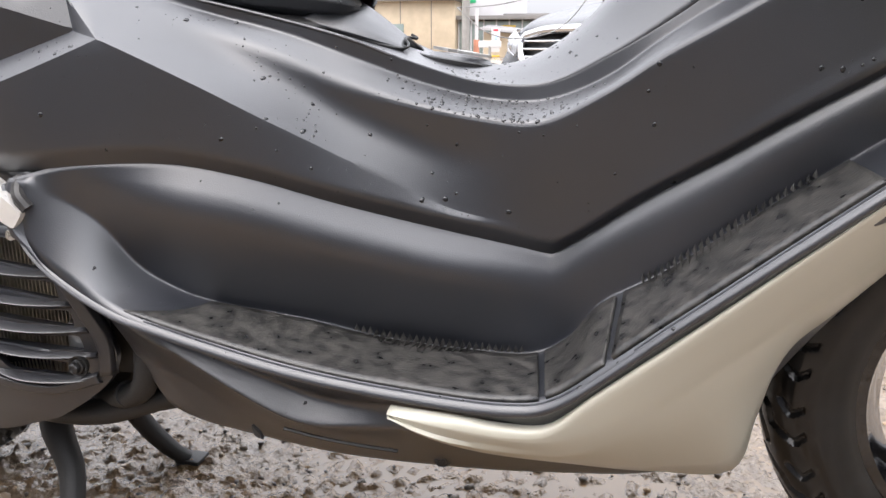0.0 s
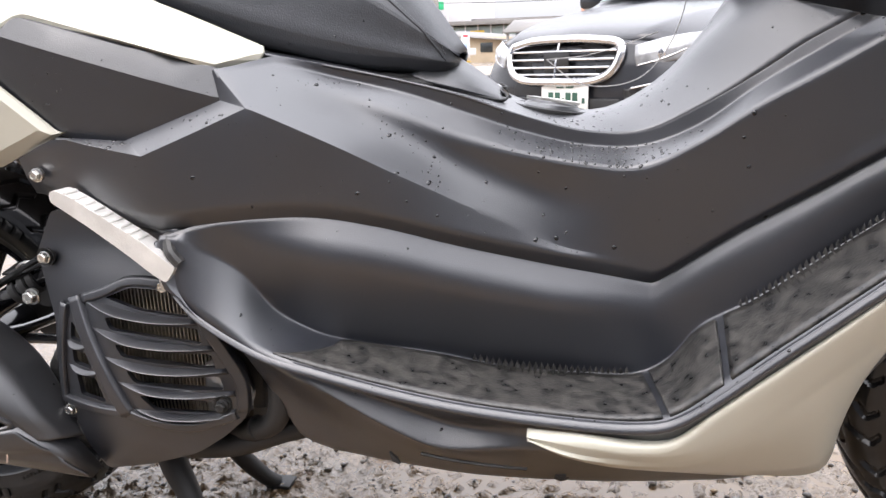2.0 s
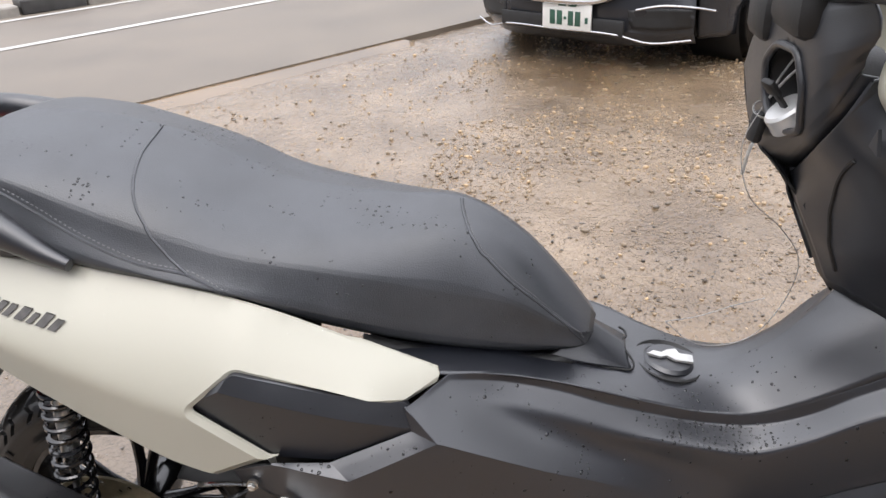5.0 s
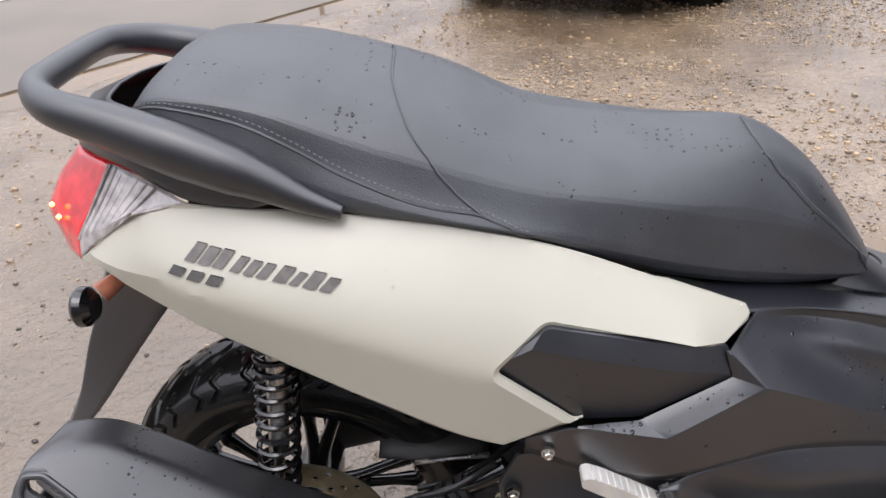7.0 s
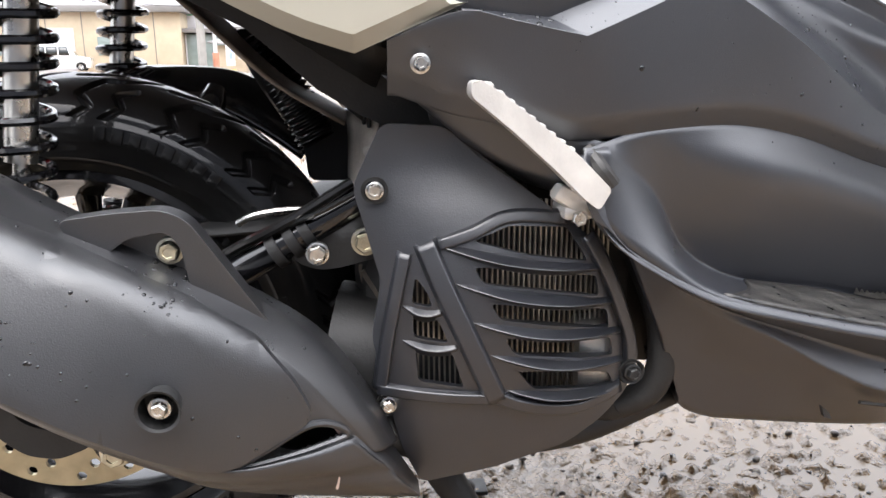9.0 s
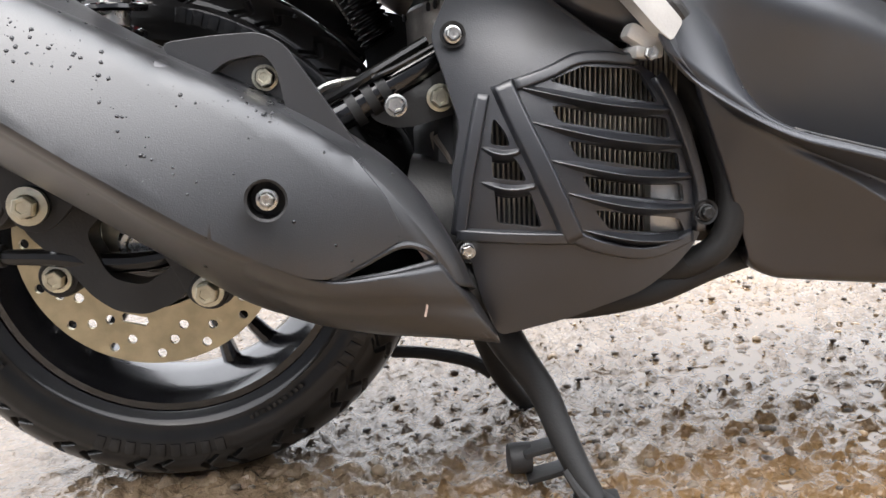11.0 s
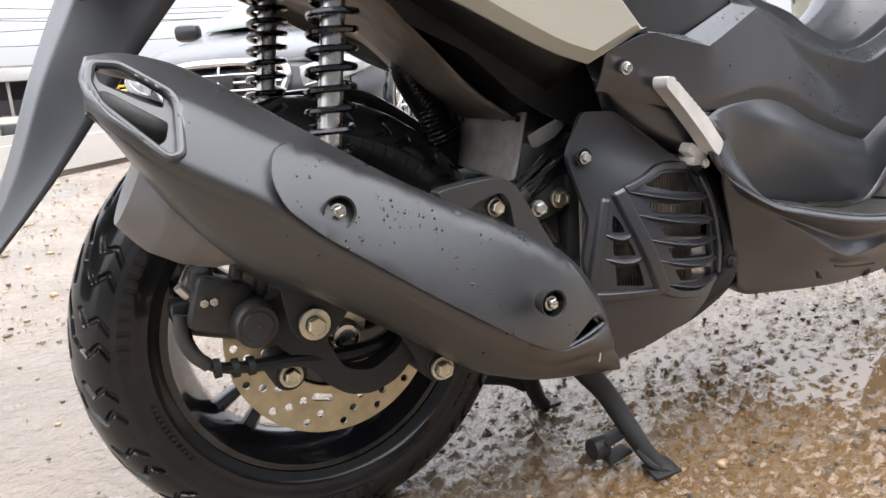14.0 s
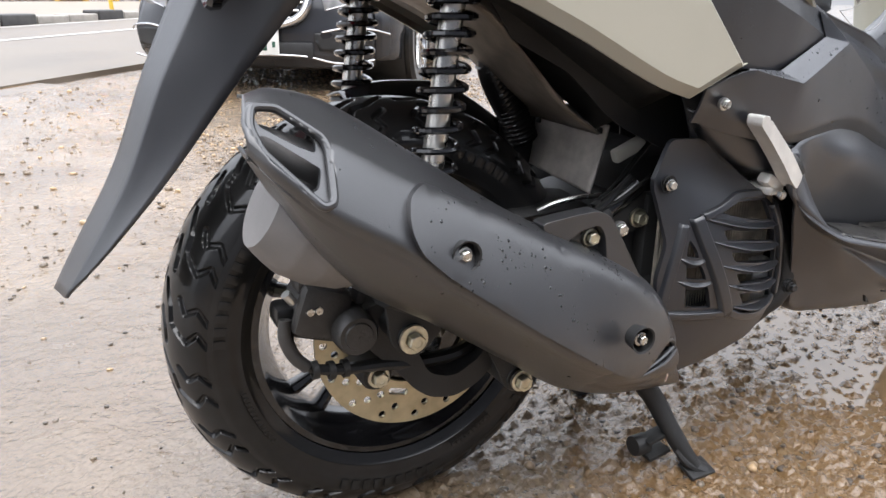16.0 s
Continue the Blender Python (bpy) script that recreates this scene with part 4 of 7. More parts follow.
KNOT, FOB, TIP, TAG = (.820, .022, .842), (.815, .022, .815), (.806, .020, .762), (.836, .005, .890)
LID0 = row((.859, .032, .762), (.854, -.022, .798), (.850, -.063, .827), (.856, -.095, .863), (.870, -.098, .895))
LID1 = row((.864, .01, .733), (.872, -.045, .768), (.880, -.10, .803), (.892, -.130, .832), (.945, -.118, .870))
LID2 = row((.880, .0, .700), (.893, -.035, .702), (.915, -.075, .708), (.945, -.12, .725), (.985, -.165, .742))
LID3 = row((.909, .0, .637), (.928, -.025, .634), (.950, -.045, .628), (.987, -.080, .614), (1.08, -.16, .585))
bm = loft([[(x + .02, y, z + .004) for x, y, z in LID0], LID0, LID1, LID2, LID3], 50, [.004, .012, .012], 0, 4)
lid_tree = BVHTree.FromBMesh(bm)
leg_shield = skin("leg_shield", bm, BODY_ROUGH, scooter, "dark inner leg shield with glove box", ref=(-1, 0, 0))
mirrored(leg_shield, scooter).data.transform(Matrix.Translation((0, .066, 0)))  # the lid reaches past the middle
# hooded binnacle with the pocket
B0 = [(x - .006, y + .004, z + .004) for x, y, z in LID0]
B1 = row((.824, .03, .787), (.829, -.02, .822), (.836, -.07, .858), (.845, -.093, .888), (.864, -.10, .916))
B2 = row((.815, .07, .815), (.817, .02, .865), (.822, -.03, .905), (.830, -.075, .932), (.865, -.12, .95))
B3 = row((.814, .11, .86), (.812, .07, .905), (.816, .02, .935), (.822, -.03, .958), (.85, -.085, .975))
mouth = rounded([(-.046, .909), (-.060, .876), (-.052, .836), (-.03, .825), (.006, .829), (.022, .85), (.026, .886), (.0, .908)], .012)
bm = loft([[(x + .02, y, z - .004) for x, y, z in B0], B0, B1, B2, B3], 110, [.004, .012, .02], [0, .002, .004, .004], 18)
hood_tree = BVHTree.FromBMesh(bm)
lip = [(hood_tree.ray_cast(Vector((.5, y, z)), Vector((1, 0, 0)))[0] or Vector((.83, y, z))).x for y, z in mouth]
bmesh.ops.delete(bm, geom=[q for q in bm.faces if inside((q.calc_center_median().y, q.calc_center_median().z), mouth)], context="FACES")
binnacle = skin("binnacle", bm, BODY_ROUGH, leg_shield, "matte black hooded binnacle", ref=(-1, 0, 0))
rim_ = [(x - .0005, y, z) for x, (y, z) in zip(lip, mouth)]
part("pocket_rim", tube(rim_ + rim_[:1], .0042, 120, 10), BODY_ROUGH, leg_shield)
bm = loft([row((.824, .03, .787), (.819, .06, .80), (.815, .09, .83), (.814, .11, .86)), row((.835, .024, .776), (.832, .06, .785), (.83, .09, .81), (.83, .12, .84)), row((.868, .010, .735), (.868, .05, .742), (.868, .09, .765), (.868, .12, .79))], 20, .006, 0, 3)
skin("binnacle_underside", bm, DARK, leg_shield, ref=(-1, 0, -1))
# dark sheet added behind the lid, fills the gap below the binnacle
bm = loft([row((.866, -.03, .82), (.866, .13, .82)), row((.868, -.005, .735), (.868, .10, .735)), row((.886, -.0, .70), (.886, .06, .70)), row((.914, 0, .63), (.914, .05, .63))], 8, 0, 0, 3)
skin("shield_core", bm, DARK, leg_shield, ref=(-1, 0, 0))
bm = bmesh.new()
add_grid(bm, [[(x + .001, y * 1.03, .868 + (z - .868) * 1.03) for x, (y, z) in zip(lip, mouth)], [(.86, y, z) for y, z in mouth], [(.90, y * .9, .868 + (z - .868) * .9) for y, z in mouth], [(.902, -.018 + (y + .018) * .1, .868 + (z - .868) * .1) for y, z in mouth]], close_u=True)
skin("pocket", bm, DARK, leg_shield, "deep black pocket", ref=(-1, 0, 0))
joint_ = [(lid_tree.ray_cast(Vector((.5, y, z)), Vector((1, 0, 0)))[0] or Vector((.89, y, z))) + Vector((-.0002, 0, 0)) for y, z in ((-.100, .822), (-.085, .807), (-.070, .789), (-.056, .767), (-.045, .747), (-.037, .721), (-.033, .708), (-.030, .695), (-.022, .668))]
part("glove_box_joint", tube(joint_, .0022, 40, 6), DARK, leg_shield)
part("glove_latch", plate([(-.005, -.007), (.008, -.013), (.002, .010)], (), .004, lambda x, z: 0.0), BODY_ROUGH, leg_shield, "small dark triangular glove box latch").matrix_basis = pose(.874, -.124, .850, 0, 0, -72)
# silver lock on the pocket's floor
bm = revolve([(.0005, .010), (.0195, .010), (.0225, .007), (.023, -.004), (.0235, -.006), (.0235, -.010)], 36, "z")
bmesh.ops.transform(bm, matrix=pose(.836, -.008, .838, 0, -38, 0), verts=bm.verts)
lock = part("ignition_lock", bm, material("satin_silver", (.62, .62, .61), .35, .4, vary=.06, scale=40), scooter, "satin silver ignition lock ring")
bm = box((.004, .010, .022), (0, 0, .02), .001)
box((.008, .019, .020), (0, .003, .036), .006, bm=bm)
bmesh.ops.transform(bm, matrix=pose(.836, -.008, .838, 0, -38, 20), verts=bm.verts)
part("key", bm, DARK, lock, "black-headed key in the lock")
bm = box((.012, .020, .034), (0, 0, 0), .006)
bmesh.ops.transform(bm, matrix=pose(FOB[0], FOB[1], FOB[2], 0, 10, 15), verts=bm.verts)
fob = part("key_fob", bm, DARK, lock, "black head of a spare key on a ring")
bm = tube([(FOB[0], FOB[1], FOB[2] - .012), ((FOB[0] + TIP[0]) / 2, (FOB[1] + TIP[1]) / 2, (FOB[2] + TIP[2]) / 2), TIP], .0035, 6, 6, flat=.4)
part("key_blade", bm, STEEL, fob, "bare metal key blade")
part("key_ring", tube([(KNOT[0] + .011 * math.cos(a), KNOT[1] + .011 * math.sin(a), KNOT[2] - .008 + .006 * math.sin(a)) for a in np.linspace(0, 6.28, 14)], .001, 40, 6), STEEL, lock, "thin wire key ring")
WIRE = material("thin_pale_wire", (.36, .35, .34), .45, vary=.2, scale=50)
part("tag_wire", tube([KNOT, ((KNOT[0] + .845) / 2, -.02, .885), (.86, -.045, .92), (.868, -.06, .945)], .0013, 20, 6), WIRE, lock, "grey plastic tag wire")
part("tag_wire", tube([KNOT, ((KNOT[0] + TAG[0]) / 2, (KNOT[1] + TAG[1]) / 2 + .004, (KNOT[2] + TAG[2]) / 2), TAG], .0013, 14, 6), WIRE, lock)
part("tag_wire", tube([KNOT, (.80, .01, .80), (.815, .01, .74), (.855, .012, .70), (.88, .015, .66), (.872, .018, .60), (.84, .012, .556), (.80, .006, .546), (.77, .004, .552), (.74, .01, .575)], .0006, 60, 5), WIRE, lock)
part("tag_wire", tube([(.74, .01, .575), (.78, .02, .578), (.82, .03, .588), (.855, .03, .60)], .0006, 20, 5), WIRE, lock)
# cream front cowl and dark grips over it
bm = loft([[(.957, -.128, .758), (.972, -.154, .757), (.995, -.170, .756), (1.10, -.235, .752)],
           [(.949, -.135, .764), (.964, -.160, .764), (.992, -.176, .764), (1.10, -.236, .764)],
           [(.911, -.126, .826), (.925, -.150, .827), (.955, -.165, .829), (1.08, -.218, .84)],
           [(.871, -.116, .888), (.886, -.136, .890), (.915, -.148, .893), (1.05, -.190, .91)],
           [(.875, -.106, .910), (.889, -.122, .914), (.918, -.133, .918), (1.03, -.166, .94)],
           [(.898, -.090, .940), (.910, -.102, .944), (.935, -.110, .948), (1.02, -.135, .97)]], 30, [.004, .012, .010, .010], 0, 4)
cowl = skin("front_cowl", bm, CREAM, scooter, "glossy cream front cowl side", ref=(-1, -1, 0))
mirrored(cowl, scooter)
bm = tube([(.86, -.27, .99), (.845, -.12, .985), (.84, 0, .975), (.845, .12, .985), (.86, .27, .99)], [.016, .02, .03, .02, .016], 30, 14)
bar = part("handlebar", bm, BODY_ROUGH, scooter, "black covered handlebar")
for sy in (-1, 1):
    part("grip", tube([(.858, sy * .25, .99), (.875, sy * .36, .992)], [.019, .018], 8, 16), RUBBER, bar, "ribbed black grip")
    part("brake_lever", tube([(.90, sy * .22, .985), (.925, sy * .28, .985), (.93, sy * .38, .98)], .006, 16, 8), GLOSS, bar)
bm = box((.07, .10, .05), (.845, -.02, .945), .015)
box((.05, .07, .05), (.83, .06, .925), .012, bm=bm)
part("handlebar_cover", bm, DARK, scooter, "dark handlebar under cover")
bm = box((.035, .04, .025), (.825, .078, .925), .008)
part("grip_guard", bm, CREAM, scooter, "small pale trim cap")

# front wheel
FX, FR = 1.283, 0.235
front_wheel = new("front_wheel")
front_wheel.parent = scooter


def tread_depth(A, Q, pitch, depth, R, half):
    """How deep the zigzag chevron grooves lie at angle A and at Q across, staggered from side to side."""
    L = 2 * math.pi * R / pitch
    lines = [[(0, .003), (.026, .019), (.042, .022), (.058, .040), (.046, .052), (.062, .063)], [(.034, .004), (.054, .012), (.066, .013)], [(.012, .030), (.026, .038), (.018, .050), (.034, .063)]]
    w = np.abs(Q) * half * .95
    c0 = (A * R + np.where(Q > 0, L / 2, 0)) % L
    best = np.full(A.shape, 9.0)
    for c in (c0, c0 + L):
        for ln in lines:
            for (x0, y0), (x1, y1) in zip(ln, ln[1:]):
                t = np.clip(((c - x0) * (x1 - x0) + (w - y0) * (y1 - y0)) / ((x1 - x0) ** 2 + (y1 - y0) ** 2), 0, 1)
                best = np.minimum(best, np.hypot(c - x0 - t * (x1 - x0), w - y0 - t * (y1 - y0)))
    return depth * np.clip((.0036 - best) / .0020, 0, 1)


def tyre_mesh(cx, cz, R, rim_r, half, n, m, pitch, depth):
    """A tyre turned about y, with grooves cut into its tread and a ring on each wall."""
    ang = 2 * math.pi * np.arange(n) / n
    S = np.linspace(-1, 1, m + 1)
    A, S = np.meshgrid(ang, S, indexing="ij")
    q = np.clip(S / .8, -1, 1)
    f = q * math.pi / 2 * .92
    d = tread_depth(A, q, pitch, depth, R, half) * (np.abs(S) < .79)
    y = half * .93 * np.sin(f) - d * np.sin(f)
    r = R - (R - rim_r) * .50 * (1 - np.cos(f)) - d * np.cos(f)
    t = np.clip((np.abs(S) - .8) / .2, 0, 1)
    yw = np.sign(S) * half * (.926 + .07 * np.sin(np.minimum(t * 2.2, 1) * math.pi / 2) - .20 * t * t + .022 * np.exp(-((t - .72) / .05) ** 2) + .015 * np.exp(-((t - .12) / .06) ** 2))
    wall = np.abs(S) >= .8
    y = np.where(wall, yw, y)
    r = np.where(wall, R - (R - rim_r) * (.4375 + .5625 * t), r)
    X = np.stack([cx + r * np.cos(A), y, cz + r * np.sin(A)], 2)
    k = m + 1
    faces = [(i * k + j, i * k + j + 1, ((i + 1) % n) * k + j + 1, ((i + 1) % n) * k + j) for i in range(n) for j in range(m)]
    me_ = bpy.data.meshes.new("tyre")
    me_.from_pydata(X.reshape(-1, 3).tolist(), [], faces)
    b = bmesh.new()
    b.from_mesh(me_)
    bpy.data.meshes.remove(me_)
    return b


def spoked_rim(cx, cz, r, half, parent, spokes=5):
    prof = [(r * .93, -half), (r, -half * .97), (r * .985, -half * .86), (r * .93, -half * .80), (r * .86, -half * .45), (r * .84, 0), (r * .86, half * .45), (r * .93, half * .80), (r * .985, half * .86), (r, half * .97), (r * .93, half), (r * .90, half * .8), (r * .82, half * .4), (r * .80, 0), (r * .82, -half * .4), (r * .90, -half * .8)]
    part("rim", revolve(prof, 90, "y", (cx, 0, cz), closed=True), GLOSS, parent, "gloss black cast rim", sharp=40)
    part("hub", revolve([(.0005, -.055), (.026, -.055), (.03, -.05), (.034, -.02), (.034, .02), (.03, .05), (.026, .055), (.0005, .055)], 32, "y", (cx, 0, cz)), GLOSS, parent)
    for i in range(spokes):
        for o in (-.16, .16):
            a0, a1 = 2 * math.pi * i / spokes + .15 + o * .55, 2 * math.pi * i / spokes + .15 + o
            p = [(cx + q * math.cos(a0 + (a1 - a0) * w), -.012 * (1 - w) - .004, cz + q * math.sin(a0 + (a1 - a0) * w)) for q, w in ((.028, 0), (r * .4, .3), (r * .65, .7), (r * .86, 1))]
            part("spoke", tube(p, [.012, .0085, .0085, .013], 10, 10, flat=.8), GLOSS, parent)


part("tyre", tyre_mesh(FX, .232, FR, .158, .052, 640, 80, 20, .004), RUBBER, front_wheel, "wet black front tyre", sharp=30)
spoked_rim(FX, .232, .160, .040, front_wheel)
part("brake_disc", revolve([(.075, -.052), (.105, -.052), (.105, -.048), (.075, -.048)], 60, "y", (FX, 0, .232), closed=True), DISC, front_wheel, "drilled steel brake disc")
for sy in (-1, 1):
    part("fork_leg", tube([(FX, sy * .075, .232), (FX - .10, sy * .075, .52), (FX - .16, sy * .07, .70)], [.02, .023, .02], 12, 14), DARK, scooter)
bm = loft([[(1.06, -.05, .36), (1.15, -.06, .46), (1.27, -.06, .50), (1.38, -.05, .46)], [(1.06, 0, .37), (1.15, 0, .475), (1.27, 0, .515), (1.38, 0, .475)]], 24, 0, 0, 4)
bmesh.ops.mirror(bm, geom=bm.verts[:] + bm.edges[:] + bm.faces[:], axis="Y", merge_dist=0.001)
skin("front_mudguard", bm, BODY, scooter, ref=(0, 0, 1))
# nose shell that carries the leg shields forward
bm = loft([[(1.09, -.21, .45), (1.10, -.25, .62), (1.10, -.225, .80), (1.04, -.155, .95)], [(1.25, -.17, .55), (1.28, -.20, .68), (1.27, -.21, .80), (1.2, -.19, .95)], [(1.42, 0, .62), (1.44, 0, .72), (1.40, 0, .82), (1.30, 0, .98)]], 24, .03, 0, 4)
bmesh.ops.mirror(bm, geom=bm.verts[:] + bm.edges[:] + bm.faces[:], axis="Y", merge_dist=0.001)
skin("nose_cowl", bm, CREAM, scooter, ref=(1, 0, 0))
# dark core between the side covers
bm = loft([[(.42, -.07, .22), (.7, -.07, .20), (1.0, -.06, .22), (1.06, -.05, .34)], [(.42, -.10, .40), (.7, -.075, .34), (.86, -.06, .34), (1.10, -.07, .50)], [(.42, -.10, .55), (.6, -.05, .52), (.8, -.04, .48), (1.10, -.06, .60)]], 20, .02, 0, 3)
core = skin("frame_tunnel", bm, DARK, scooter)
mirrored(core, scooter)

# rear wheel
rear_wheel = new("rear_wheel")
rear_wheel.parent = scooter
part("tyre", tyre_mesh(0, AX - .010, .246, .166, .066, 1400, 150, 20, .0045), RUBBER, rear_wheel, "wet black tyre with chevron tread", sharp=30)
spoked_rim(0, AX - .010, .170, .052, rear_wheel)
# tyre wall marks, not readable: raised bars in groups, and fine ticks near the bead
for a0, n_, rr, size_ in ((-1.95, 9, .200, (.009, .0012, .013)), (-.70, 7, .200, (.008, .0012, .012)), (.9, 8, .200, (.009, .0012, .013)), (2.5, 9, .200, (.009, .0012, .013)), (-2.9, 12, .184, (.004, .001, .005)), (-1.2, 10, .184, (.004, .001, .005)), (-.1, 12, .184, (.004, .001, .005))):
    for i in range(n_):
        a = a0 + i * (size_[0] * 1.55 / rr)
        b = box(size_, (0, 0, 0), .0005)
        bmesh.ops.transform(b, matrix=Matrix.Translation((rr * math.cos(a), -.0655, AX - .010 + rr * math.sin(a))) @ Matrix.Rotation(-(a + math.pi / 2), 4, "Y"), verts=b.verts)
        part("tyre_mark", b, RUBBER, rear_wheel)
outer, holes = ring(0, AX, .112, 72), [ring(0, AX, .062, 40)]
for i in range(48):
    a = 2 * math.pi * i / 48
    rr = (.103, .092, .081)[i % 3]
    holes.append(ring(rr * math.cos(a), AX + rr * math.sin(a), .0043, 10))
for i in range(6):
    a = 2 * math.pi * i / 6 + .25
    holes.append([(.074 * math.cos(a) + p * math.cos(a + 1.57) + q * math.cos(a) - 0, AX + .074 * math.sin(a) + p * math.sin(a + 1.57) + q * math.sin(a)) for p, q in ((-.010, -.004), (-.012, 0), (-.010, .004), (.010, .004), (.012, 0), (.010, -.004))])
keep = [holes[0]] + holes[-6:]
for h in holes[1:-6]:
    if all(min(math.hypot(p[0] - r[0], p[1] - r[1]) for p in h for r in g) > .003 for g in keep[1:7]):
        keep.append(h)
part("brake_disc", plate(outer, keep, .004, lambda x, z: -.097), DISC, rear_wheel, "drilled bronze-tinted steel brake disc", sharp=30)
part("disc_carrier", revolve([(.0005, -.112), (.022, -.112), (.03, -.10), (.06, -.093), (.066, -.092), (.066, -.088), (.03, -.08), (.03, -.05)], 40, "y", (0, 0, AX)), GLOSS, rear_wheel)
part("axle_nut", revolve([(.0005, -.128), (.008, -.128), (.009, -.134), (.013, -.134), (.014, -.126), (.018, -.124), (.019, -.118), (.019, -.10)], 24, "y", (0, 0, AX)), STEEL, rear_wheel, "bright axle nut")

b = plate(rounded([(-.030, .262), (-.024, .276), (.010, .272), (.026, .262), (.022, .246), (-.010, .232), (-.030, .236)], .006), [ring(0, AX + .006, .010, 16)], .004, lambda x, z: -.124)
part("adjuster_plate", b, ZINC, rear_wheel, "yellow zinc axle plate", bevel=.001)

# right swing arm, muffler bracket and caliper
bm = plate(rounded([(-.09, .30), (-.075, .262), (-.045, .232), (-.03, .212), (-.012, .199), (.012, .196), (.036, .206), (.056, .226), (.062, .222), (.085, .206), (.10, .214), (.10, .24), (.14, .27), (.13, .325), (.06, .31), (-.02, .325)], .008),
           [rounded([(-.030, .262), (-.014, .226), (.012, .219), (.042, .238), (.052, .262), (.03, .278), (0, .288)], .01)], .026, lambda x, z: -.150 - .02 * max(0, min(1, (x + .1) / .15)), .03)
part("swing_arm", bm, DARK, scooter, "black cast right swing arm", bevel=.004)
part("arm_tube", tube([(.252, -.135, .388), (.20, -.138, .360), (.153, -.138, .333), (.10, -.13, .30)], .0125, 14, 14), GLOSS, scooter, "gloss black tubular arm")
for x, z in ((.205, .3625), (.194, .3565), (.181, .349)):
    b = revolve([(.0125, -.004), (.0152, -.004), (.0152, .004), (.0125, .004)], 20, "x", closed=True)
    bmesh.ops.transform(b, matrix=pose(x, -.138, z, 0, -30, 0), verts=b.verts)
    part("hose_clamp", b, DARK, scooter)
part("arm_lug", plate(rounded([(.188, .350), (.205, .364), (.262, .384), (.266, .343), (.232, .334), (.214, .332), (.197, .338)], .006), (), .012, lambda x, z: -.1435, .02), DARK, scooter, "black lug that carries two bolts", bevel=.002)
part("arm_wire", tube([(.262, -.150, .404), (.240, -.152, .392), (.214, -.153, .379), (.196, -.150, .371), (.188, -.140, .362)], .0022, 24, 8), RUBBER, scooter, "thin black cable")
CAST = material("dull_grey_casting", (.17, .145, .12), .5, .35, vary=.25, scale=40, bump=.004, bump_scale=300)
bm = plate(rounded([(.242, .328), (.288, .328), (.286, .240), (.268, .236), (.254, .268)], .006), (), .03, lambda x, z: -.112 - .25 * (x - .24), .02)
casting = part("engine_casting", bm, CAST, scooter, "dull grey engine side casting", bevel=.003)
for pts in ([(.246, -.119, .324), (.262, -.124, .296), (.266, -.124, .262)], [(.284, -.128, .326), (.270, -.126, .300), (.266, -.124, .275)]):
    part("casting_rib", tube(pts, .0028, 12, 8), CAST, casting)
part("casting_spigot", tube([(.270, -.128, .268), (.286, -.140, .266)], .008, 5, 14), DARK, casting)
part("brake_hose", tube([(.24, -.14, .40), (.19, -.15, .372), (.14, -.14, .345), (.08, -.13, .30)], .004, 20, 8), RUBBER, scooter)
CAL = material("matte_grey_caliper", (.045, .043, .041), .45, .2, vary=.25, scale=50, bump=.004, bump_scale=400)
caliper = part("brake_caliper", box((.060, .045, .055), (-.115, -.118, .298), .012, Matrix.Rotation(radians(18), 4, "Y")), CAL, scooter, "black rear brake caliper")
part("caliper_bridge", box((.05, .02, .05), (-.118, -.146, .306), .008, Matrix.Rotation(radians(18), 4, "Y")), CAL, caliper)
part("piston_housing", revolve([(.0005, -.176), (.013, -.176), (.014, -.174), (.018, -.174), (.0205, -.170), (.0215, -.14)], 30, "y", (-.092, 0, .288)), CAL, caliper)
part("banjo_elbow", tube([(-.151, -.140, .302), (-.153, -.142, .285), (-.146, -.145, .266), (-.134, -.147, .253)], .0062, 16, 12), CAL, caliper, "grey metal hose elbow")
part("bleed_nipple", tube([(-.143, -.140, .318), (-.150, -.142, .328)], .0045, 5, 10), STEEL, caliper)
for x, z in ((-.100, .328), (-.078, .318)):
    part("caliper_rib", box((.010, .020, .022), (x, -.138, z), .003, Matrix.Rotation(radians(18), 4, "Y")), CAL, caliper)
part("slide_pin_boot", box((.022, .03, .022), (-.147, -.12, .30), .006), RUBBER, caliper)
part("caliper_lug", box((.02, .03, .016), (-.128, -.125, .33), .005), CAL, caliper)
for x, z in ((-.132, .313), (-.124, .313)):
    bolt((x, -.156, z), .004, STEEL, caliper)
part("brake_hose", tube([(-.148, -.135, .298), (-.146, -.14, .272), (-.132, -.145, .252), (-.105, -.15, .246), (-.06, -.152, .243), (-.01, -.15, .236), (.03, -.15, .240), (.07, -.14, .262)], [.0045, .0045, .0055, .0065, .008, .008, .008, .008], 40, 10), RUBBER, scooter, "black brake hose with clamps")
for x, z in ((-.128, .250), (-.112, .2465), (-.098, .2455)):
    part("hose_clamp", revolve([(.006, -.003), (.009, -.003), (.009, .003), (.006, .003)], 14, "x", (x, -.149, z), closed=True), DARK, scooter)
bolt((-.050, -.200, .289), .0085, ZINC, scooter, washer=.0140, label="zinc-plated flange bolt")
bolt((-.061, -.140, .224), .0082, ZINC, scooter, washer=.0115, label="zinc-plated flange bolt")
bolt((.068, -.202, .221), .0085, ZINC, scooter, washer=.0115, label="zinc-plated flange bolt")
part("bolt_boss", revolve([(.0005, -.198), (.0135, -.198), (.0150, -.194), (.0150, -.15)], 24, "y", (-.05, 0, .289)), DARK, scooter)
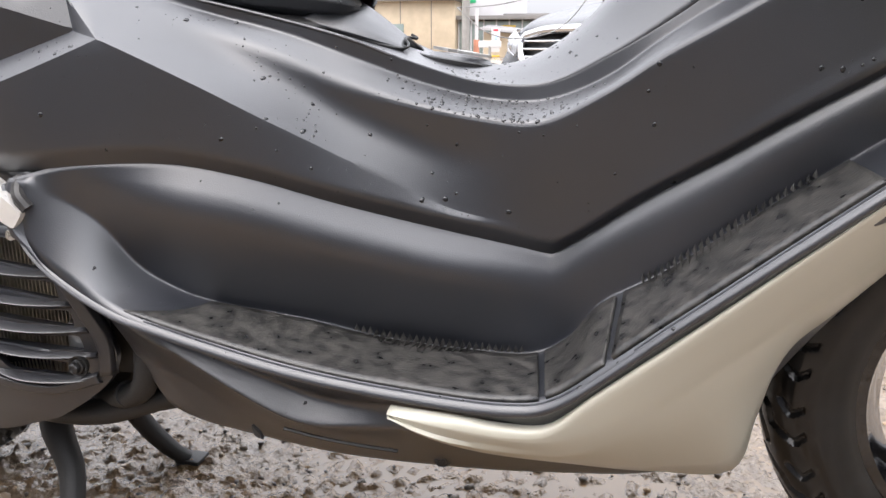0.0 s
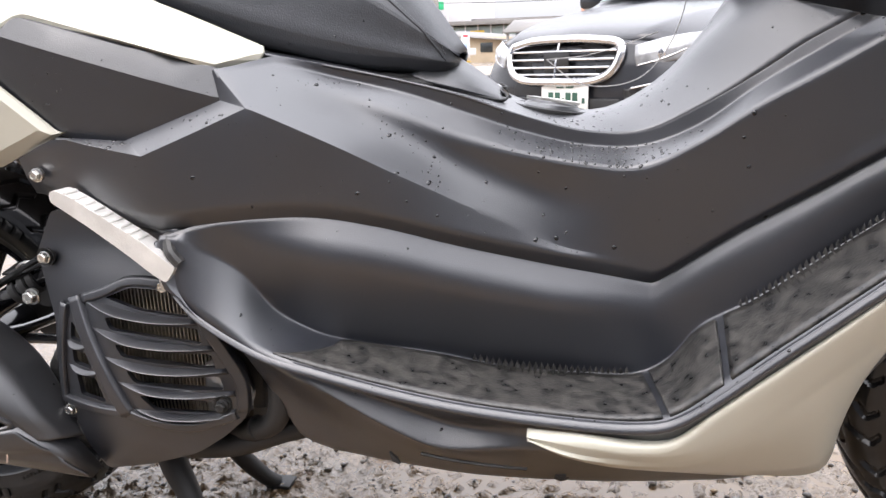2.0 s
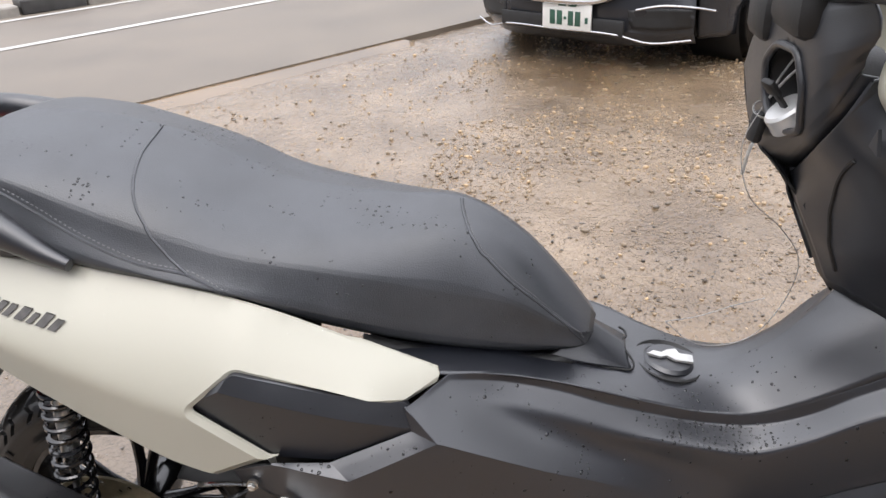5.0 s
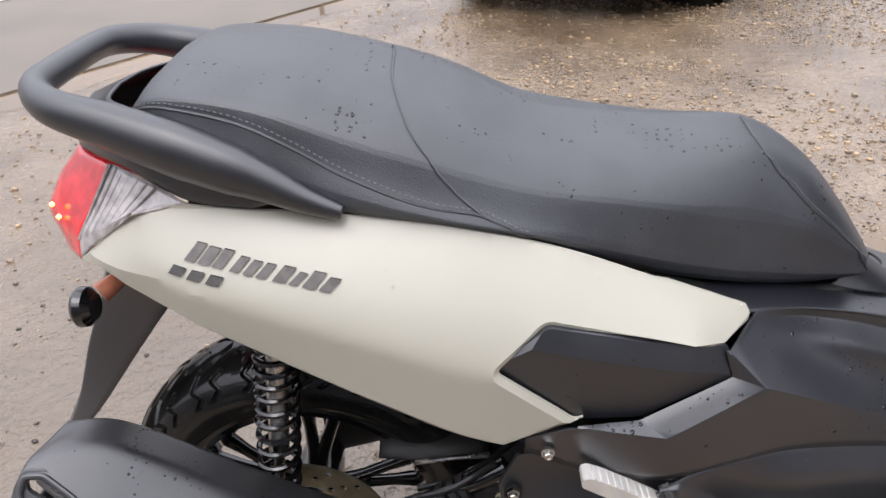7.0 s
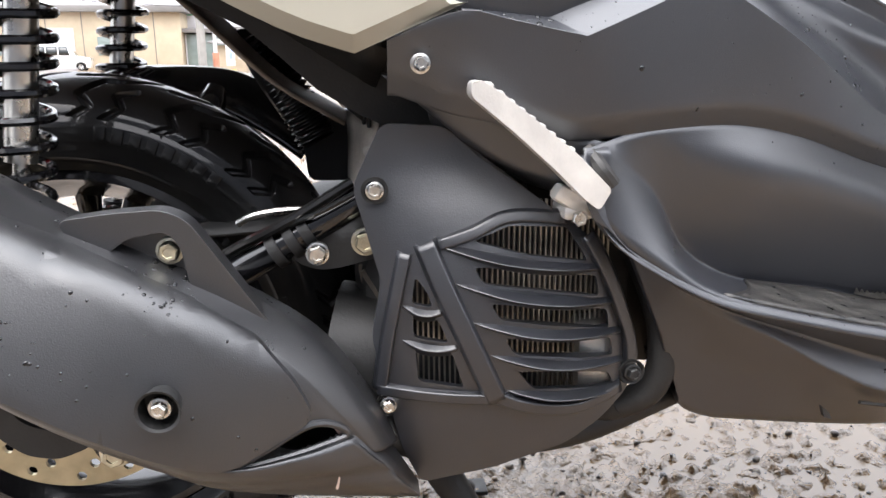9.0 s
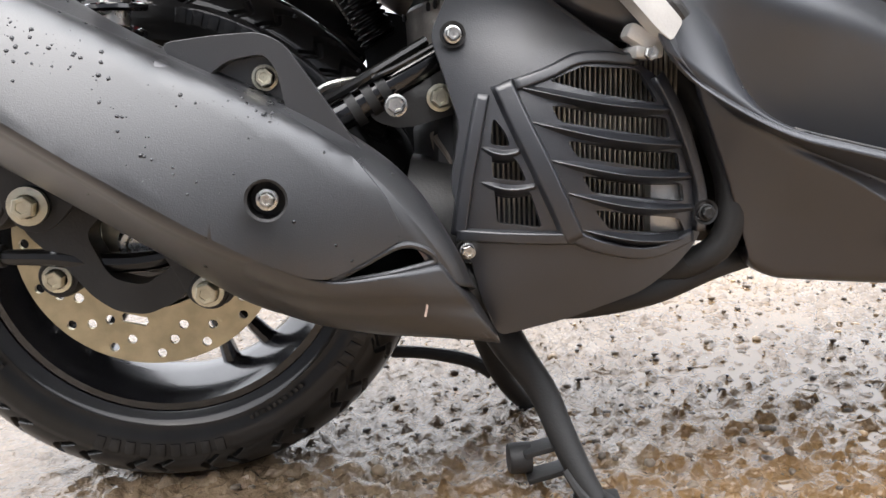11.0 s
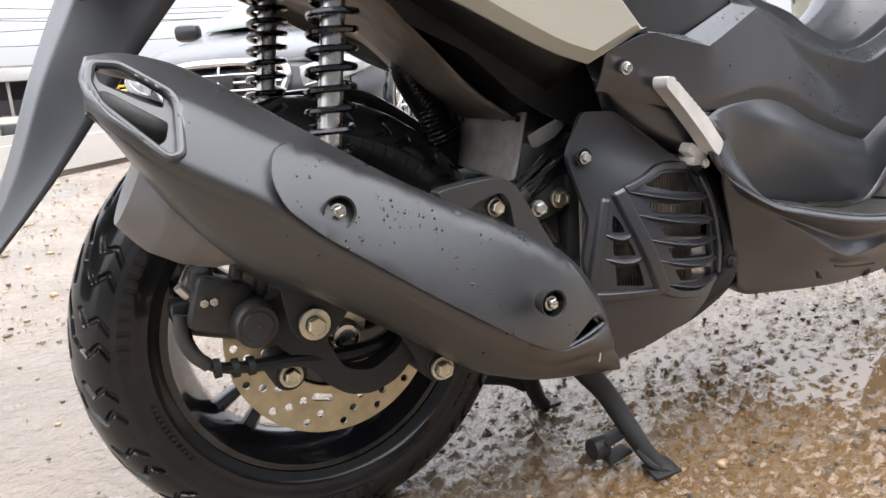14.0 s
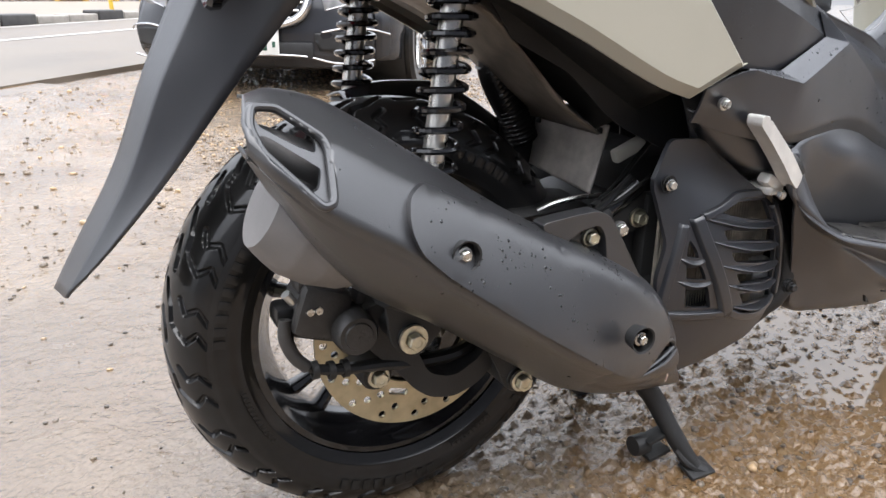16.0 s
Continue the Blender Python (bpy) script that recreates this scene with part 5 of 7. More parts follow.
part("bolt_boss", revolve([(.0005, -.200), (.0135, -.200), (.0155, -.196), (.0155, -.15)], 24, "y", (.068, 0, .221)), DARK, scooter)
part("bolt_boss", revolve([(.0005, -.140), (.015, -.140), (.017, -.136), (.017, -.09)], 24, "y", (-.061, 0, .224)), DARK, scooter)
part("hanger_plate", plate(rounded([(-.082, .365), (-.074, .322), (-.070, .288), (-.060, .272), (-.045, .268), (-.032, .276), (-.014, .296), (.010, .312), (.010, .345)], .006), (), .006, lambda x, z: -.1965), DARK, scooter, "flat black silencer hanger", bevel=.0015)
part("hanger_tab", plate(rounded([(.030, .262), (.046, .232), (.054, .212), (.068, .206), (.083, .211), (.092, .228), (.110, .240), (.100, .268)], .006), (), .006, lambda x, z: -.1985), DARK, scooter, "flat black silencer hanger tab", bevel=.0015)
bolt((.213, -.159, .350), .0068, STEEL, scooter, washer=.0088)
bolt((.249, -.146, .355), .0082, ZINC, scooter, washer=.011)

# silencer: can, shield, slotted end, bracket loop
muffler = new("muffler")
muffler.parent = scooter
tagged(muffler, "matte black silencer with wet heat shield")
CAN = material("silencer_grey", (.17, .163, .16), .5, .1, vary=.2, scale=15, bump=.002, bump_scale=600)
part("silencer_can", tube([(-.178, -.20, .430), (-.160, -.20, .421), (-.135, -.20, .410), (-.11, -.20, .398), (-.085, -.20, .386)], [.036, .049, .052, .048, .036], 40, 32), CAN, muffler, "dull grey silencer can")
part("tail_pipe", tube([(-.194, -.236, .494), (-.184, -.238, .488), (-.165, -.239, .476), (-.140, -.236, .462), (-.120, -.23, .45)], [.006, .011, .014, .015, .015], 20, 20), CAN, muffler, "grey rounded tail pipe")
part("exhaust_pipe", tube([(-.06, -.188, .364), (.04, -.188, .312), (.14, -.186, .262), (.22, -.178, .222), (.30, -.145, .20), (.38, -.06, .24)], [.045, .04, .034, .026, .018, .018], 40, 20), DARK, muffler)
M_IN = [(-.188, -.18, .512), (-.150, -.165, .500), (-.045, -.165, .442), (.04, -.165, .392), (.11, -.165, .355), (.173, -.165, .322), (.217, -.17, .290), (.256, -.18, .235), (.27, -.18, .205)]
M_TOP = [(-.197, -.240, .519), (-.176, -.222, .522), (-.140, -.213, .514), (-.109, -.212, .498), (-.045, -.212, .457), (.04, -.214, .403), (.10, -.216, .374), (.173, -.218, .336), (.217, -.222, .300), (.250, -.222, .246), (.262, -.212, .215)]
M_UP = [(-.204, -.262, .504), (-.180, -.270, .502), (-.140, -.270, .483), (-.085, -.268, .452), (-.021, -.264, .423), (.067, -.262, .379), (.135, -.260, .344), (.185, -.254, .308), (.222, -.245, .262), (.248, -.230, .222)]
M_LOW = [(-.203, -.273, .490), (-.188, -.290, .474), (-.156, -.298, .446), (-.093, -.299, .407), (-.064, -.299, .382), (.016, -.299, .324), (.060, -.296, .292), (.111, -.287, .262), (.152, -.274, .244), (.20, -.25, .228), (.245, -.228, .215)]
M_LIP = [(x - .001, y + .004, z - .006) for x, y, z in M_LOW]
M_BOT = [(-.200, -.264, .478), (-.186, -.266, .458), (-.160, -.264, .415), (-.117, -.252, .366), (-.05, -.236, .319), (.038, -.227, .257), (.115, -.216, .204), (.20, -.21, .186), (.281, -.203, .165)]
M_BIN = [(-.195, -.20, .475), (-.15, -.20, .40), (-.10, -.18, .34), (-.03, -.17, .30), (.05, -.165, .245), (.12, -.165, .205), (.2, -.165, .19), (.275, -.17, .175)]
bm = loft([M_IN, M_TOP, M_UP, M_LOW, M_LIP, M_BOT, M_BIN], 170, [.008, .004, .004, .006, .012], [0, .002, .002, 0, .004, 0], 14)
shield_tree = BVHTree.FromBMesh(bm)


def shield_y(x, z):
    hit = shield_tree.ray_cast(Vector((x, -1, z)), Vector((0, 1, 0)))[0]
    return hit.y if hit else shield_tree.find_nearest(Vector((x, -.26, z)))[0].y


slot_out = rounded([(-.199, .5005), (-.195, .5125), (-.178, .511), (-.149, .4905), (-.146, .483), (-.1515, .451), (-.160, .449), (-.194, .485)], .004)
nose_slot = [(.160, .2375), (.181, .2465), (.210, .2565), (.226, .2505), (.232, .2425), (.212, .2385), (.185, .2365)]
cut = [f for f in bm.faces if f.calc_center_median().y < -.235 and inside((f.calc_center_median().x, f.calc_center_median().z), slot_out)]
cut += [f for f in bm.faces if f.calc_center_median().y < -.205 and inside((f.calc_center_median().x, f.calc_center_median().z), nose_slot)]
bmesh.ops.delete(bm, geom=list(set(cut)), context="FACES")
shield = skin("heat_shield", bm, SHIELD, muffler, "matte black heat shield dotted with water", sharp=60)
# slotted grille let into the shield's end
e_h = [rounded([(-.1935, .5065), (-.189, .5095), (-.178, .507), (-.1535, .4885), (-.1555, .4805), (-.168, .486), (-.192, .5000)], .003), rounded([(-.194, .4945), (-.1885, .494), (-.1545, .471), (-.1590, .460), (-.1665, .457), (-.192, .484)], .003)]
hits = np.array([[x, z, 1.0, shield_y(x, z)] for x, z in slot_out])
flat_fit = np.linalg.lstsq(hits[:, :3], hits[:, 3], rcond=None)[0]


def end_y(x, z):
    return float(flat_fit[0] * x + flat_fit[1] * z + flat_fit[2])


mx, mz = -.172, .482
grown_slot = [(mx + (x - mx) * 1.10, mz + (z - mz) * 1.10) for x, z in slot_out]
part("slotted_end", plate(grown_slot, e_h, .005, lambda x, z: end_y(x, z) + .005, .008), SHIELD, muffler, "recessed slotted shield end", bevel=.0012)
edge = [(x, end_y(x, z) + .0022, z) for x, z in slot_out]
part("end_lip", tube(edge + edge[:2], .0034, 140, 10), SHIELD, muffler)
bm = loft([[(.10, -.2860, .2665), (.125, -.2835, .2535), (.16, -.273, .2385), (.20, -.262, .2385), (.236, -.242, .2395)], [(.10, -.262, .242), (.14, -.262, .224), (.18, -.254, .216), (.222, -.243, .212), (.262, -.220, .201)], [(.11, -.2130, .2075), (.15, -.219, .194), (.19, -.216, .184), (.24, -.211, .176), (.284, -.203, .167)]], 40, .010, .003, 6)
add_grid(bm, [[(.236, -.242, .2395), (.262, -.220, .201), (.284, -.203, .167)], [(.240, -.205, .239), (.268, -.19, .20), (.284, -.185, .17)]])
bmesh.ops.remove_doubles(bm, verts=bm.verts, dist=.0005)
skin("shield_nose", bm, SHIELD, muffler, "matte black shield nose with scuffed paint")
edge = [(x, shield_y(x, z) - .0005, z) for x, z in nose_slot]
part("slot_edge", tube(edge + edge[:2], .0026, 70, 8), SHIELD, muffler)
plate_out = rounded([(.212, .2625), (.200, .290), (.178, .320), (.135, .349), (.067, .384), (-.021, .427), (-.072, .4515), (-.089, .447), (-.096, .428), (-.090, .408), (-.064, .384), (.016, .326), (.085, .279), (.118, .258), (.145, .2435), (.160, .2405), (.181, .2485)], .010, 5)
shield_plate = part("shield_plate", plate(plate_out, (), .008, lambda x, z: shield_y(x, z) - .0068, .011), SHIELD, muffler, "raised matte black shield plate", bevel=.0036, sharp=45)
for at in ((-.050, -.2885, .399), (.128, -.296, .297)):
    x, y, z = at
    part("bolt_cup", revolve([(.0112, -.009), (.0128, -.010), (.0122, -.008), (.0105, .004), (.0005, .004)], 24, "y", (x, y, z)), DARK, muffler)
    bolt((x, y - .002, z), .0046, STEEL, muffler, washer=.0065)
loop = rounded([(.058, .394), (.090, .398), (.122, .400), (.137, .393), (.146, .380), (.183, .323), (.222, .285), (.208, .278), (.172, .310), (.130, .334), (.100, .354), (.070, .378)], .009)
bm = plate(loop, [rounded([(.085, .371), (.101, .382), (.124, .386), (.132, .376), (.137, .346), (.131, .337), (.106, .353)], .006)], .018, lambda x, z: -.236 + .05 * max(0, x - .14), .02)
part("bracket_loop", bm, SHIELD, muffler, "matte black bracket loop round a bolt", bevel=.0085)
part("loop_back", plate([(.075, .384), (.098, .390), (.126, .392), (.138, .378), (.146, .350), (.160, .330), (.125, .330), (.095, .352)], (), .004, lambda x, z: -.2225), SHIELD, muffler)
bolt((.123, -.2225, .371), .0066, ZINC, muffler, washer=.0088, label="zinc-plated flange bolt")
part("scuff", plate([(.213, .262), (.216, .262), (.229, .243), (.226, .241)], (), .001, lambda x, z: -.238), material("scraped_metal", (.55, .42, .36), .6, .3, vary=.2, scale=60), muffler, "scrape of bare metal")
part("scuff", plate([(.2225, .203), (.2248, .2125), (.2258, .2105), (.2242, .203)], (), .001, lambda x, z: -.2440), bpy.data.materials["scraped_metal"], muffler, "scrape of bare metal")

# radiator cover
def cover_y(x, z):
    return -.176 - .034 * max(0, 1 - ((x - .345) / .11) ** 2) * max(0, 1 - ((z - .285) / .13) ** 2) + .10 * max(0, z - .37) * .4


cover_out = rounded([(.262, .446), (.306, .444), (.381, .387), (.420, .358), (.450, .294), (.462, .262), (.452, .235), (.430, .216), (.401, .198), (.340, .178), (.287, .165), (.272, .20), (.259, .253), (.251, .291), (.259, .334), (.246, .381), (.240, .401)], .008)
slots = [[(.325, .364), (.352, .374), (.395, .371), (.411, .345), (.364, .353)], [(.325, .346), (.418, .334), (.421, .318), (.331, .334)], [(.336, .320), (.428, .307), (.431, .291), (.343, .308)],
         [(.346, .294), (.433, .283), (.436, .268), (.354, .281)], [(.356, .268), (.432, .255), (.440, .240), (.369, .252)],
         [(.283, .339), (.291, .328), (.295, .317), (.280, .319)], [(.281, .312), (.298, .309), (.306, .291), (.281, .294)], [(.282, .287), (.308, .284), (.317, .256), (.284, .260)]]
bm = plate(cover_out, [rounded(s, .004) for s in slots], .006, cover_y, .015)
cover = part("radiator_cover", bm, BODY_ROUGH, scooter, "black louvred radiator cover", bevel=.0018)


def blade(x0, z0, x1, z1, deep):
    """A wedge-shaped louvre that swells out from its pointed rear end."""
    us = np.linspace(0, 1, 7)
    swell_ = deep * np.interp(us, [0, .12, .35, .75, 1], [.12, .55, 1.0, .8, .45])
    tall = np.interp(us, [0, .15, .4, 1], [.0025, .0055, .0065, .0060])
    back, crest, under = [], [], []
    for u, sw_, h in zip(us, swell_, tall):
        x, z = x0 + (x1 - x0) * u, z0 + (z1 - z0) * u - .004 * math.sin(math.pi * u)
        y = cover_y(x, z)
        back.append((x, y + .004, z + h))
        crest.append((x, y - sw_, z + h * .1))
        under.append((x, y + .005, z - h))
    b = loft([back, crest, under], 18, .0018, 0, 3)
    return skin("louvre", b, BODY_ROUGH, cover, solid=.0015)


for x0, z0, x1, z1 in ((.298, .361, .419, .339), (.311, .334, .431, .312), (.323, .306, .441, .287), (.336, .281, .445, .262), (.349, .252, .444, .238)):
    blade(x0, z0, x1, z1, .0105)
for x0, z0, x1, z1 in ((.273, .317, .301, .313), (.272, .291, .312, .287)):
    blade(x0, z0, x1, z1, .006)


def flat_rib(path, width, high):
    """A raised band with bevelled flanks along a line on the cover."""
    c = spline([(x, 0, z) for x, z in path], 24)
    d = np.gradient(c, axis=0)
    nrm = np.stack([-d[:, 2], d[:, 1] * 0, d[:, 0]], 1) / np.linalg.norm(d, axis=1)[:, None]
    rows = []
    for o, h in ((-.5, -.002), (-.32, high), (.32, high), (.5, -.002)):
        q = c + nrm * (o * width)
        rows.append([(p[0], cover_y(p[0], p[2]) - h, p[2]) for p in q])
    return skin("cover_rib", loft(rows, 0, .0015, 0, 2), BODY_ROUGH, cover, solid=.002)


flat_rib([(.290, .364), (.300, .338), (.316, .302), (.341, .246)], .019, .0060)
flat_rib([(.410, .366), (.424, .342), (.440, .308), (.452, .275), (.452, .243)], .014, .0062)
flat_rib([(.276, .356), (.269, .325), (.262, .290), (.256, .250)], .012, .0045)
flat_rib([(.254, .251), (.29, .249), (.341, .247)], .012, .0050)
flat_rib([(.340, .249), (.360, .240), (.405, .231), (.445, .240)], .013, .0050)
flat_rib([(.300, .362), (.325, .370), (.350, .380), (.395, .378)], .011, .0035)
bm = bmesh.new()
for i in range(43):
    x = .262 + i * .0041
    box((.0012, .004, .160), (x, -.168, .308), 0, None, bm)
fins = part("radiator_core", bm, material("radiator_fins_metal", (.46, .42, .35), .42, .55, vary=.25, scale=60), cover, "fine dusty radiator fins")
tagged(fins, "fine dusty radiator fins", kind="stuff")
part("radiator", box((.20, .02, .15), (.36, -.14, .305), .004), DARK, scooter, "radiator behind its cover")
part("radiator_tank", box((.03, .03, .06), (.425, -.165, .262), .006), ALU, scooter, "bright radiator end tank")
for at in ((.256, -.181, .400), (.262, -.186, .238), (.444, -.205, .262)):
    part("bolt_cup", revolve([(.0078, -.002), (.0098, -.003), (.0095, 0), (.007, .004)], 20, "y", at), DARK, cover)
    bolt((at[0], at[1] - .001, at[2]), .0050, STEEL if at[0] < .4 else DARK, cover, washer=.0065)
bolt((.287, -.211, .487), .0048, STEEL, scooter, washer=.0066, label="bright body bolt")
part("hose", tube([(.39, -.115, .192), (.44, -.150, .205), (.478, -.165, .228), (.485, -.165, .27), (.47, -.15, .33), (.44, -.14, .38)], .012, 30, 14), DARK, scooter, "black coolant hose")
part("hose_band", tube([(.446, -.153, .2085), (.453, -.156, .2125)], .0135, 4, 16), DARK, scooter, "dark hose clip")
bolt((.262, -.17, .222), .011, ZINC, scooter)

# engine, cradle and belly tube
bm = box((.20, .22, .17), (.34, -.02, .27), .03)
box((.10, .18, .10), (.35, .02, .36), .03, None, bm)
tube([(.22, -.10, .25), (.30, -.11, .24), (.38, -.11, .25)], .06, 10, 16, bm)
part("engine", bm, DARK, scooter, "dark engine block")
part("frame_tube", tube([(.27, -.13, .192), (.34, -.142, .178), (.42, -.148, .186), (.48, -.145, .206), (.53, -.12, .21)], .013, 24, 12), DARK, scooter)
bm = loft([[(.255, -.05, .60), (.265, -.10, .55), (.285, -.15, .50), (.30, -.165, .44)], [(.30, -.04, .60), (.33, -.10, .55), (.36, -.15, .48), (.40, -.165, .40)]], 16, 0, 0, 2)
skin("inner_side", bm, DARK, scooter)
part("side_liner", plate([(.06, .60), (.10, .545), (.165, .513), (.192, .490), (.216, .468), (.249, .448), (.30, .425), (.40, .40), (.40, .56), (.25, .60)], (), .004, lambda x, z: -.115 + .05 * max(0, .2 - x), .03), DARK, scooter, "black inner side liner")
# belt case on the far side, with a bright-edged black cover
bm = tube([(.0, .13, .255), (.12, .14, .27), (.26, .14, .29), (.34, .14, .29)], [.075, .07, .085, .09], 20, 24, flat=.9)
part("belt_case", bm, DARK, scooter, "gloss black belt case")
bm = loft([[(.10, -.075, .347), (.15, -.085, .352), (.20, -.085, .355), (.235, -.075, .353)], [(.10, -.02, .360), (.15, -.02, .365), (.20, -.02, .365), (.235, -.02, .36)]], 12, 0, 0, 2)
skin("crankcase_top", bm, DARK, scooter, ref=(0, 0, 1))
part("bright_pipe", tube([(.147, -.10, .362), (.16, -.105, .369), (.19, -.105, .373), (.235, -.10, .371)], .003, 16, 8), STEEL, scooter)
part("wire_loom", tube([(.30, -.10, .43), (.27, -.105, .405), (.235, -.12, .385), (.19, -.13, .365), (.15, -.12, .34)], .0035, 24, 8), RUBBER, scooter)
part("connector", box((.045, .012, .016), (.272, -.095, .421), .003, Matrix.Rotation(radians(-22), 4, "Y")), material("pale_connector", (.40, .38, .33), .5), scooter, "pale plastic connector")

# inner mudguard, splash flap, intake bellows
SPLASH = material("muddy_grey_rubber", (.34, .31, .275), .45, scale=40, alt=(.50, .46, .41), bump=.006, bump_scale=300, detail=7)
bm = loft([[(-.05, .06, .60), (.06, .05, .575), (.12, .045, .53), (.18, .05, .475), (.235, .06, .44)], [(-.05, -.10, .60), (.06, -.105, .577), (.12, -.10, .528), (.18, -.095, .472), (.235, -.085, .438)]], 24, 0, .01, 8)
skin("inner_mudguard", bm, material("muddy_inner_plastic", (.09, .075, .062), .45, scale=25, alt=(.22, .185, .15), detail=8, bump=.004, bump_scale=120), scooter, "muddy inner mudguard", ref=(-1, 0, -1))
bm = loft([[(-.12, -.125, .665), (.0, -.155, .615), (.1, -.168, .572), (.2, -.17, .525), (.27, -.165, .495)], [(-.12, -.06, .62), (.0, -.06, .60), (.1, -.055, .565), (.19, -.05, .49), (.25, -.06, .44)]], 24, 0, 0, 3)
u = skin("under_tail", bm, DARK, scooter, ref=(0, -.3, -1))
mirrored(u, scooter)
bm = loft([[(.235, .045, .444), (.243, .01, .446), (.254, -.035, .445), (.262, -.069, .445)], [(.237, .050, .412), (.244, .01, .410), (.253, -.03, .406), (.258, -.062, .404)], [(.235, .055, .378), (.238, .01, .372), (.242, -.03, .367), (.245, -.063, .363)]], 16, .02, 0, 6)
flap = skin("splash_flap", bm, SPLASH, scooter, "muddy grey rubber splash flap", ref=(-1, -.3, 0), solid=.003)
for x, y, z in ((.236, .036, .438), (.258, -.060, .438), (.254, -.036, .439)):
    b = box((.004, .008, .008), (x - .002, y, z), .002)
    part("rivet", b, DARK, flap)
part("intake_bellows", tube([(.156 + .052 * u, .03, .515 - .10 * u) for u in np.linspace(0, 1, 55)], [.0185 + .003 * math.sin(i * 2.1) for i in range(55)], 120, 18), RUBBER, scooter, "black corrugated intake bellows")
part("intake_tube", tube([(.155, .03, .52), (.158, .03, .50), (.18, .03, .46), (.208, .03, .42)], .017, 16, 16), RUBBER, scooter)
HUG = material("wet_gloss_black_plastic", (.02, .02, .021), .12, vary=.3, scale=30, rough_vary=.06, coat=.6, spec=.8)
bm = loft([[(-.01, .055, .455), (.03, .056, .462), (.073, .056, .458), (.113, .056, .444), (.150, .056, .424), (.19, .056, .395)], [(-.015, .088, .478), (.02, .092, .487), (.068, .092, .489), (.127, .092, .483), (.171, .092, .460), (.215, .092, .43)], [(-.02, .12, .470), (.012, .125, .478), (.062, .125, .480), (.123, .125, .472), (.168, .125, .45), (.215, .125, .415)]], 30, .008, .002, 5)
skin("tyre_hugger", bm, HUG, scooter, "gloss black wet tyre hugger", ref=(0, -.3, 1))
part("hugger_boss", tube([(.108, .070, .462), (.104, .055, .447), (.100, .048, .436)], [.011, .014, .012], 8, 16), HUG, scooter)

# black plate added to close a see-through gap that has to stay dark
part("inner_gusset", plate(rounded([(.188, .452), (.252, .440), (.252, .372), (.196, .372)], .01), (), .004, lambda x, z: .058), DARK, scooter, "black plate added to fill the dark inner gap")

# shock absorbers
def shock(y, parent):
    s = new("shock_absorber")
    s.parent = parent
    top, low = Vector((.032, y, .66)), Vector((-.012, y, .325))
    ax = low - top
    at = lambda k: tuple(top + ax * k)
    part("damper", tube([at(.10), at(.72)], .0115, 4, 20), STEEL, s, "bright damper tube")
    part("rod", tube([at(.70), at(1.0)], .006, 4, 14), STEEL, s, "bright rod")
    part("upper_mount", tube([at(-.02), at(.10)], .024, 4, 20), DARK, s)
    part("lower_mount", tube([at(.93), at(1.03)], .014, 4, 16), DARK, s)
    coils, n = 19.5, 480
    d = ax.normalized()
    sx = d.cross(Vector((0, 1, 0))).normalized()
    sy = d.cross(sx)
    pts = []
    for i in range(n + 1):
        w = i / n
        k = .06 + .90 * (w ** 1.45)
        a = 2 * math.pi * coils * w
        pts.append(tuple(Vector(at(k)) + (sx * math.cos(a) + sy * math.sin(a)) * .0215))
    part("spring", tube(pts, .0034, 780, 7), GLOSS, s, "black coil spring")
    return s


shock(-.130, scooter)
shock(.110, scooter)

# tail: mudguard, lamp, indicator, grab rail
FS = [(-.185, 0, .62), (-.207, 0, .578), (-.238, 0, .512), (-.272, 0, .424), (-.310, 0, .345), (-.329, 0, .304)]
FB = [(-.165, -.045, .62), (-.187, -.035, .575), (-.222, -.034, .508), (-.258, -.034, .420), (-.296, -.035, .343), (-.316, -.034, .306)]
FB = [(x - .004, y - .010, z + .002) for x, y, z in FB]
FE = [(-.085, -.075, .60), (-.118, -.070, .562), (-.157, -.062, .514), (-.229, -.060, .421), (-.284, -.056, .352), (-.304, -.050, .328)]
FS, FB, FE = [[(x + float(np.interp(z, [.30, .45], [-.009, 0])), y, z + float(np.interp(z, [.30, .45], [.010, 0]))) for x, y, z in c] for c in (FS, FB, FE)]
bm = loft([FS, FB, FE], 36, .003, 0, 5)
bmesh.ops.mirror(bm, geom=bm.verts[:] + bm.edges[:] + bm.faces[:], axis="Y", merge_dist=0.001)
skin("rear_mudguard", bm, BODY_ROUGH, scooter, "long black plastic rear mudguard", ref=(-1, 0, 0))
RED = material("red_lens", (.55, .015, .02), .12, vary=.25, scale=60, rough_vary=.05, coat=.6)
nt = RED.node_tree
RED.node_tree.nodes["Principled BSDF"].inputs["Emission Color"].default_value = (1, .03, .04, 1)
RED.node_tree.nodes["Principled BSDF"].inputs["Emission Strength"].default_value = .10
CLEAR = material("ribbed_clear_lens", (.40, .37, .36), .08, vary=.25, scale=90, rough_vary=.05, coat=1.0)
lamp = new("tail_lamp")
lamp.parent = scooter
bm = loft([[(-.172, 0, .752), (-.168, -.04, .750), (-.112, -.098, .7525)], [(-.200, 0, .722), (-.196, -.045, .72), (-.133, -.107, .718)], [(-.222, 0, .688), (-.217, -.05, .686), (-.153, -.115, .690)], [(-.205, 0, .655), (-.195, -.07, .656), (-.156, -.121, .664)]], 20, .01, 0, 4)
bmesh.ops.mirror(bm, geom=bm.verts[:] + bm.edges[:] + bm.faces[:], axis="Y", merge_dist=0.001)
skin("red_lens", bm, RED, lamp, "lit red tail lens", ref=(-1, 0, 0))
